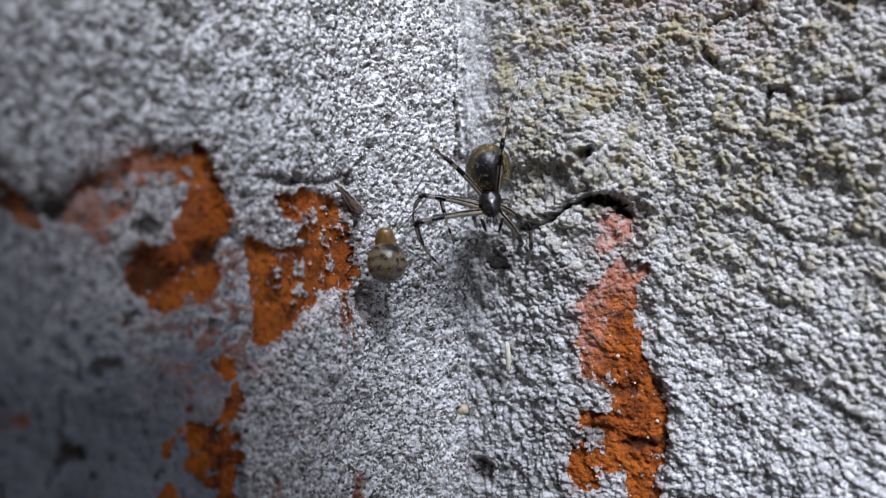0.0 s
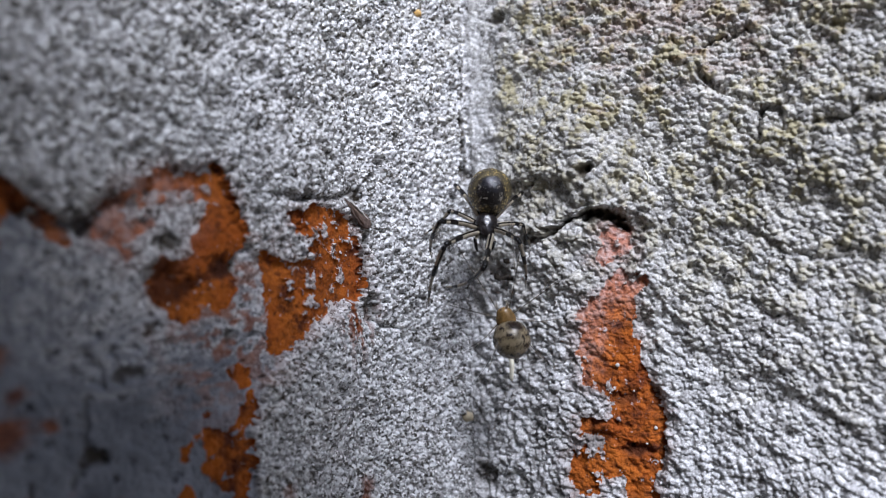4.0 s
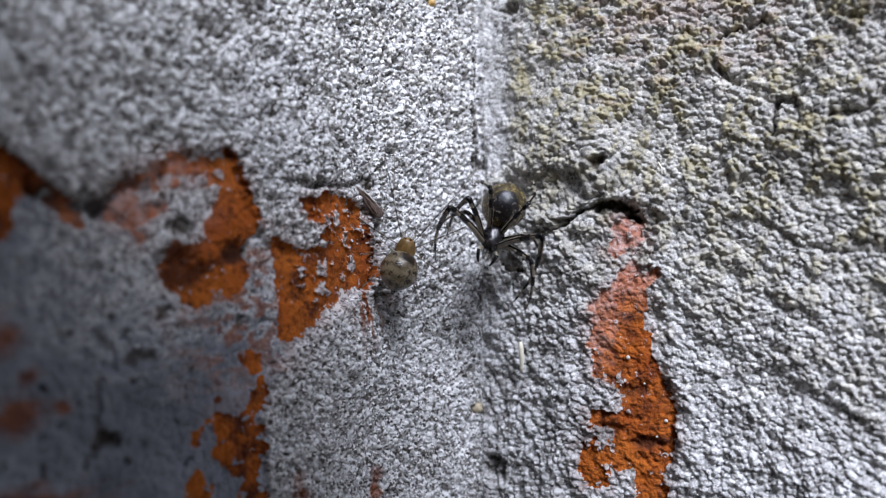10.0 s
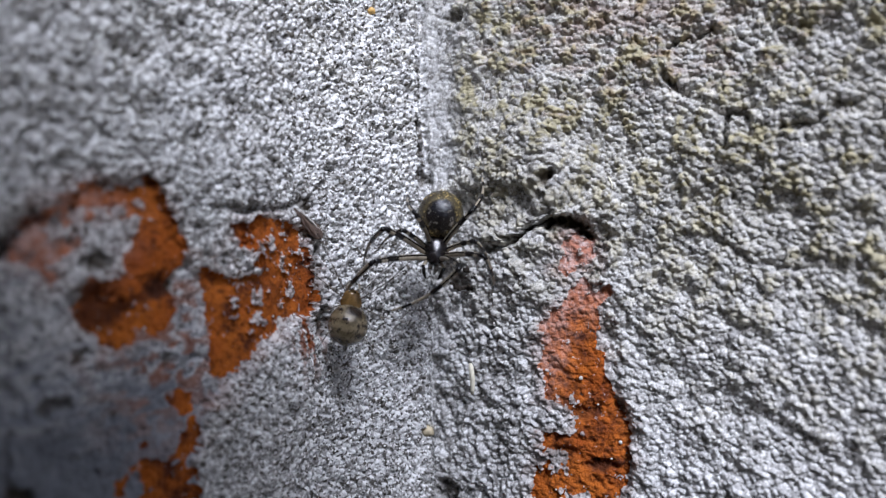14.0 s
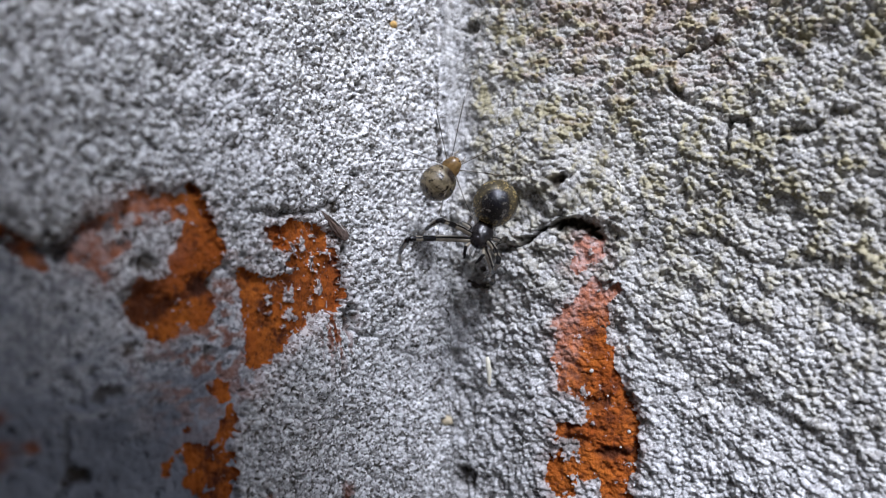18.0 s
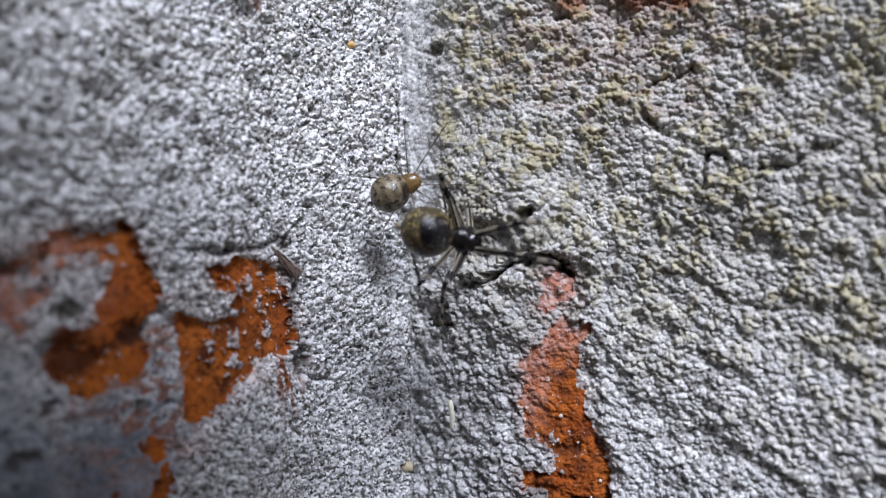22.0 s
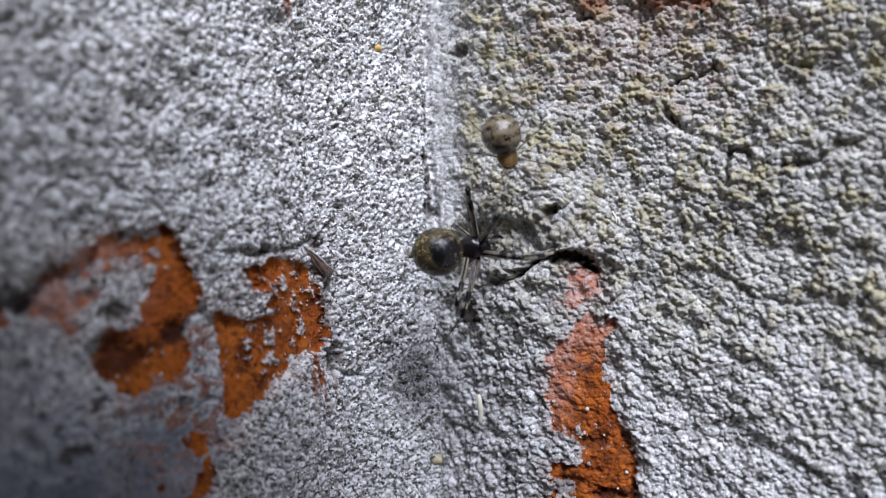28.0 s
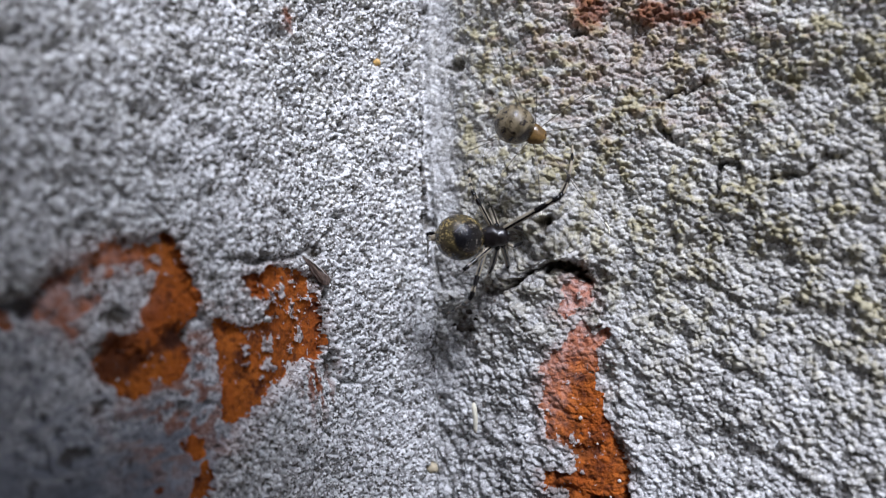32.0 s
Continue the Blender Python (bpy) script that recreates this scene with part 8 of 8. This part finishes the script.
    walk(pale_legs['b1'][1], [
        (0, pose(0, 0.00352, 0, -68, 0, -14)), (1, pose(0, 0.00352, 0, -68, 0, -14)), (2, pose(0, 0.00352, 0, -52, 0, -14)), (3, pose(0, 0.00352, 0, -73, 0, -14)),
        (4, pose(0, 0.00352, 0, -76, 0, -14)), (5, pose(0, 0.00352, 0, -50, 0, -14)), (6, pose(0, 0.00352, 0, -72, 0, -14)), (7, pose(0, 0.00352, 0, -48, 0, -14)),
        (8, pose(0, 0.00352, 0, -59, 0, -14)), (9, pose(0, 0.00352, 0, -78, 0, -14)), (10, pose(0, 0.00352, 0, -44, 0, -14)), (11, pose(0, 0.00352, 0, -72, 0, -14)),
        (12, pose(0, 0.00352, 0, -47, 0, -14)), (13, pose(0, 0.00352, 0, -67, 0, -14)), (14, pose(0, 0.00352, 0, -78, 0, -14)), (15.5, pose(0, 0.00352, 0, -84, 0, -14)),
        (17, pose(0, 0.00352, 0, -73, 0, -14)), (18, pose(0, 0.00352, 0, -70, 0, -14)), (19, pose(0, 0.00352, 0, -67, 0, -14)), (20, pose(0, 0.00352, 0, -73, 0, -14)),
        (21, pose(0, 0.00352, 0, -71, 0, -14)), (22, pose(0, 0.00352, 0, -81, 0, -14)), (23, pose(0, 0.00352, 0, -52, 0, -14)), (24, pose(0, 0.00352, 0, -71, 0, -14)),
        (25, pose(0, 0.00352, 0, -84, 0, -14)), (26.5, pose(0, 0.00352, 0, -42, 0, -14)), (28, pose(0, 0.00352, 0, -57, 0, -14)), (29, pose(0, 0.00352, 0, -45, 0, -14)),
        (30, pose(0, 0.00352, 0, -48, 0, -14)), (31, pose(0, 0.00352, 0, -54, 0, -14)), (32, pose(0, 0.00352, 0, -51, 0, -14)),
    ])
    walk(pale_legs['b2'][0], [
        (0, pose(-0.00048, 0.00015, -0.00013, 35, 0, 63)), (1, pose(-0.00048, 0.00015, -0.00013, 35, 0, 72)), (2, pose(-0.00048, 0.00015, -0.00013, 29, 0, 46)), (3, pose(-0.00048, 0.00015, -0.00013, 39, 0, 64)),
        (4, pose(-0.00048, 0.00015, -0.00013, 23, 0, 59)), (5, pose(-0.00048, 0.00015, -0.00013, 18, 0, 62)), (6, pose(-0.00048, 0.00015, -0.00013, 39, 0, 53)), (7, pose(-0.00048, 0.00015, -0.00013, 37, 0, 50)),
        (8, pose(-0.00048, 0.00015, -0.00013, 21, 0, 63)), (9, pose(-0.00048, 0.00015, -0.00013, 23, 0, 70)), (10, pose(-0.00048, 0.00015, -0.00013, 38, 0, 73)), (11, pose(-0.00048, 0.00015, -0.00013, 30, 0, 72)),
        (12, pose(-0.00048, 0.00015, -0.00013, 40, 0, 51)), (13, pose(-0.00048, 0.00015, -0.00013, 39, 0, 73)), (14, pose(-0.00048, 0.00015, -0.00013, 21, 0, 56)), (15.5, pose(-0.00048, 0.00015, -0.00013, 25, 0, 47)),
        (17, pose(-0.00048, 0.00015, -0.00013, 34, 0, 46)), (18, pose(-0.00048, 0.00015, -0.00013, 37, 0, 54)), (19, pose(-0.00048, 0.00015, -0.00013, 29, 0, 54)), (20, pose(-0.00048, 0.00015, -0.00013, 41, 0, 47)),
        (21, pose(-0.00048, 0.00015, -0.00013, 38, 0, 66)), (22, pose(-0.00048, 0.00015, -0.00013, 26, 0, 68)), (23, pose(-0.00048, 0.00015, -0.00013, 19, 0, 46)), (24, pose(-0.00048, 0.00015, -0.00013, 22, 0, 72)),
        (25, pose(-0.00048, 0.00015, -0.00013, 40, 0, 72)), (26.5, pose(-0.00048, 0.00015, -0.00013, 28, 0, 58)), (28, pose(-0.00048, 0.00015, -0.00013, 30, 0, 56)), (29, pose(-0.00048, 0.00015, -0.00013, 23, 0, 63)),
        (30, pose(-0.00048, 0.00015, -0.00013, 26, 0, 55)), (31, pose(-0.00048, 0.00015, -0.00013, 26, 0, 64)), (32, pose(-0.00048, 0.00015, -0.00013, 26, 0, 60)),
    ])
    walk(pale_legs['b2'][1], [
        (0, pose(0, 0.00288, 0, -51, 0, -14)), (1, pose(0, 0.00288, 0, -45, 0, -14)), (2, pose(0, 0.00288, 0, -44, 0, -14)), (3, pose(0, 0.00288, 0, -81, 0, -14)),
        (4, pose(0, 0.00288, 0, -62, 0, -14)), (5, pose(0, 0.00288, 0, -76, 0, -14)), (6, pose(0, 0.00288, 0, -52, 0, -14)), (7, pose(0, 0.00288, 0, -79, 0, -14)),
        (8, pose(0, 0.00288, 0, -85, 0, -14)), (9, pose(0, 0.00288, 0, -76, 0, -14)), (10, pose(0, 0.00288, 0, -73, 0, -14)), (11, pose(0, 0.00288, 0, -56, 0, -14)),
        (12, pose(0, 0.00288, 0, -55, 0, -14)), (13, pose(0, 0.00288, 0, -72, 0, -14)), (14, pose(0, 0.00288, 0, -79, 0, -14)), (15.5, pose(0, 0.00288, 0, -59, 0, -14)),
        (17, pose(0, 0.00288, 0, -71, 0, -14)), (18, pose(0, 0.00288, 0, -64, 0, -14)), (19, pose(0, 0.00288, 0, -54, 0, -14)), (20, pose(0, 0.00288, 0, -84, 0, -14)),
        (21, pose(0, 0.00288, 0, -85, 0, -14)), (22, pose(0, 0.00288, 0, -60, 0, -14)), (23, pose(0, 0.00288, 0, -78, 0, -14)), (24, pose(0, 0.00288, 0, -52, 0, -14)),
        (25, pose(0, 0.00288, 0, -70, 0, -14)), (26.5, pose(0, 0.00288, 0, -45, 0, -14)), (28, pose(0, 0.00288, 0, -45, 0, -14)), (29, pose(0, 0.00288, 0, -42, 0, -14)),
        (30, pose(0, 0.00288, 0, -48, 0, -14)), (31, pose(0, 0.00288, 0, -43, 0, -14)), (32, pose(0, 0.00288, 0, -52, 0, -14)),
    ])
    walk(pale_legs['b3'][0], [
        (0, pose(-0.00048, -0.00013, -0.00013, 37, 0, 120)), (1, pose(-0.00048, -0.00013, -0.00013, 18, 0, 105)), (2, pose(-0.00048, -0.00013, -0.00013, 36, 0, 111)), (3, pose(-0.00048, -0.00013, -0.00013, 24, 0, 119)),
        (4, pose(-0.00048, -0.00013, -0.00013, 27, 0, 118)), (5, pose(-0.00048, -0.00013, -0.00013, 22, 0, 117)), (6, pose(-0.00048, -0.00013, -0.00013, 24, 0, 120)), (7, pose(-0.00048, -0.00013, -0.00013, 38, 0, 117)),
        (8, pose(-0.00048, -0.00013, -0.00013, 37, 0, 100)), (9, pose(-0.00048, -0.00013, -0.00013, 20, 0, 110)), (10, pose(-0.00048, -0.00013, -0.00013, 24, 0, 115)), (11, pose(-0.00048, -0.00013, -0.00013, 22, 0, 114)),
        (12, pose(-0.00048, -0.00013, -0.00013, 40, 0, 108)), (13, pose(-0.00048, -0.00013, -0.00013, 33, 0, 112)), (14, pose(-0.00048, -0.00013, -0.00013, 41, 0, 120)), (15.5, pose(-0.00048, -0.00013, -0.00013, 32, 0, 108)),
        (17, pose(-0.00048, -0.00013, -0.00013, 20, 0, 114)), (18, pose(-0.00048, -0.00013, -0.00013, 20, 0, 112)), (19, pose(-0.00048, -0.00013, -0.00013, 22, 0, 106)), (20, pose(-0.00048, -0.00013, -0.00013, 23, 0, 101)),
        (21, pose(-0.00048, -0.00013, -0.00013, 18, 0, 117)), (22, pose(-0.00048, -0.00013, -0.00013, 25, 0, 98)), (23, pose(-0.00048, -0.00013, -0.00013, 25, 0, 115)), (24, pose(-0.00048, -0.00013, -0.00013, 21, 0, 108)),
        (25, pose(-0.00048, -0.00013, -0.00013, 28, 0, 99)), (26.5, pose(-0.00048, -0.00013, -0.00013, 32, 0, 110)), (28, pose(-0.00048, -0.00013, -0.00013, 31, 0, 116)), (29, pose(-0.00048, -0.00013, -0.00013, 27, 0, 115)),
        (30, pose(-0.00048, -0.00013, -0.00013, 28, 0, 114)), (31, pose(-0.00048, -0.00013, -0.00013, 27, 0, 114)), (32, pose(-0.00048, -0.00013, -0.00013, 25, 0, 114)),
    ])
    walk(pale_legs['b3'][1], [
        (0, pose(0, 0.00216, 0, -64, 0, -14)), (1, pose(0, 0.00216, 0, -56, 0, -14)), (2, pose(0, 0.00216, 0, -69, 0, -14)), (3, pose(0, 0.00216, 0, -50, 0, -14)),
        (4, pose(0, 0.00216, 0, -62, 0, -14)), (5, pose(0, 0.00216, 0, -61, 0, -14)), (6, pose(0, 0.00216, 0, -50, 0, -14)), (7, pose(0, 0.00216, 0, -71, 0, -14)),
        (8, pose(0, 0.00216, 0, -50, 0, -14)), (9, pose(0, 0.00216, 0, -77, 0, -14)), (10, pose(0, 0.00216, 0, -44, 0, -14)), (11, pose(0, 0.00216, 0, -57, 0, -14)),
        (12, pose(0, 0.00216, 0, -45, 0, -14)), (13, pose(0, 0.00216, 0, -55, 0, -14)), (14, pose(0, 0.00216, 0, -84, 0, -14)), (15.5, pose(0, 0.00216, 0, -72, 0, -14)),
        (17, pose(0, 0.00216, 0, -47, 0, -14)), (18, pose(0, 0.00216, 0, -56, 0, -14)), (19, pose(0, 0.00216, 0, -64, 0, -14)), (20, pose(0, 0.00216, 0, -47, 0, -14)),
        (21, pose(0, 0.00216, 0, -51, 0, -14)), (22, pose(0, 0.00216, 0, -46, 0, -14)), (23, pose(0, 0.00216, 0, -69, 0, -14)), (24, pose(0, 0.00216, 0, -42, 0, -14)),
        (25, pose(0, 0.00216, 0, -53, 0, -14)), (26.5, pose(0, 0.00216, 0, -54, 0, -14)), (28, pose(0, 0.00216, 0, -47, 0, -14)), (29, pose(0, 0.00216, 0, -44, 0, -14)),
        (30, pose(0, 0.00216, 0, -50, 0, -14)), (31, pose(0, 0.00216, 0, -56, 0, -14)), (32, pose(0, 0.00216, 0, -50, 0, -14)),
    ])
    walk(pale_legs['b4'][0], [
        (0, pose(-0.00032, -0.00038, -0.00013, 21, 0, 141)), (1, pose(-0.00032, -0.00038, -0.00013, 30, 0, 134)), (2, pose(-0.00032, -0.00038, -0.00013, 30, 0, 133)), (3, pose(-0.00032, -0.00038, -0.00013, 19, 0, 144)),
        (4, pose(-0.00032, -0.00038, -0.00013, 37, 0, 143)), (5, pose(-0.00032, -0.00038, -0.00013, 33, 0, 138)), (6, pose(-0.00032, -0.00038, -0.00013, 27, 0, 148)), (7, pose(-0.00032, -0.00038, -0.00013, 38, 0, 133)),
        (8, pose(-0.00032, -0.00038, -0.00013, 20, 0, 136)), (9, pose(-0.00032, -0.00038, -0.00013, 22, 0, 154)), (10, pose(-0.00032, -0.00038, -0.00013, 26, 0, 149)), (11, pose(-0.00032, -0.00038, -0.00013, 19, 0, 133)),
        (12, pose(-0.00032, -0.00038, -0.00013, 28, 0, 151)), (13, pose(-0.00032, -0.00038, -0.00013, 28, 0, 148)), (14, pose(-0.00032, -0.00038, -0.00013, 34, 0, 154)), (15.5, pose(-0.00032, -0.00038, -0.00013, 30, 0, 148)),
        (17, pose(-0.00032, -0.00038, -0.00013, 24, 0, 152)), (18, pose(-0.00032, -0.00038, -0.00013, 28, 0, 135)), (19, pose(-0.00032, -0.00038, -0.00013, 29, 0, 136)), (20, pose(-0.00032, -0.00038, -0.00013, 36, 0, 150)),
        (21, pose(-0.00032, -0.00038, -0.00013, 25, 0, 156)), (22, pose(-0.00032, -0.00038, -0.00013, 31, 0, 148)), (23, pose(-0.00032, -0.00038, -0.00013, 40, 0, 155)), (24, pose(-0.00032, -0.00038, -0.00013, 19, 0, 150)),
        (25, pose(-0.00032, -0.00038, -0.00013, 41, 0, 150)), (26.5, pose(-0.00032, -0.00038, -0.00013, 26, 0, 143)), (28, pose(-0.00032, -0.00038, -0.00013, 27, 0, 141)), (29, pose(-0.00032, -0.00038, -0.00013, 23, 0, 142)),
        (30, pose(-0.00032, -0.00038, -0.00013, 25, 0, 142)), (31, pose(-0.00032, -0.00038, -0.00013, 23, 0, 149)), (32, pose(-0.00032, -0.00038, -0.00013, 31, 0, 146)),
    ])
    walk(pale_legs['b4'][1], [
        (0, pose(0, 0.00280, 0, -57, 0, -14)), (1, pose(0, 0.00280, 0, -69, 0, -14)), (2, pose(0, 0.00280, 0, -84, 0, -14)), (3, pose(0, 0.00280, 0, -82, 0, -14)),
        (4, pose(0, 0.00280, 0, -80, 0, -14)), (5, pose(0, 0.00280, 0, -44, 0, -14)), (6, pose(0, 0.00280, 0, -43, 0, -14)), (7, pose(0, 0.00280, 0, -73, 0, -14)),
        (8, pose(0, 0.00280, 0, -72, 0, -14)), (9, pose(0, 0.00280, 0, -60, 0, -14)), (10, pose(0, 0.00280, 0, -61, 0, -14)), (11, pose(0, 0.00280, 0, -76, 0, -14)),
        (12, pose(0, 0.00280, 0, -72, 0, -14)), (13, pose(0, 0.00280, 0, -72, 0, -14)), (14, pose(0, 0.00280, 0, -75, 0, -14)), (15.5, pose(0, 0.00280, 0, -47, 0, -14)),
        (17, pose(0, 0.00280, 0, -42, 0, -14)), (18, pose(0, 0.00280, 0, -52, 0, -14)), (19, pose(0, 0.00280, 0, -84, 0, -14)), (20, pose(0, 0.00280, 0, -60, 0, -14)),
        (21, pose(0, 0.00280, 0, -55, 0, -14)), (22, pose(0, 0.00280, 0, -65, 0, -14)), (23, pose(0, 0.00280, 0, -65, 0, -14)), (24, pose(0, 0.00280, 0, -55, 0, -14)),
        (25, pose(0, 0.00280, 0, -49, 0, -14)), (26.5, pose(0, 0.00280, 0, -47, 0, -14)), (28, pose(0, 0.00280, 0, -55, 0, -14)), (29, pose(0, 0.00280, 0, -45, 0, -14)),
        (30, pose(0, 0.00280, 0, -51, 0, -14)), (31, pose(0, 0.00280, 0, -50, 0, -14)), (32, pose(0, 0.00280, 0, -44, 0, -14)),
    ])


motions()
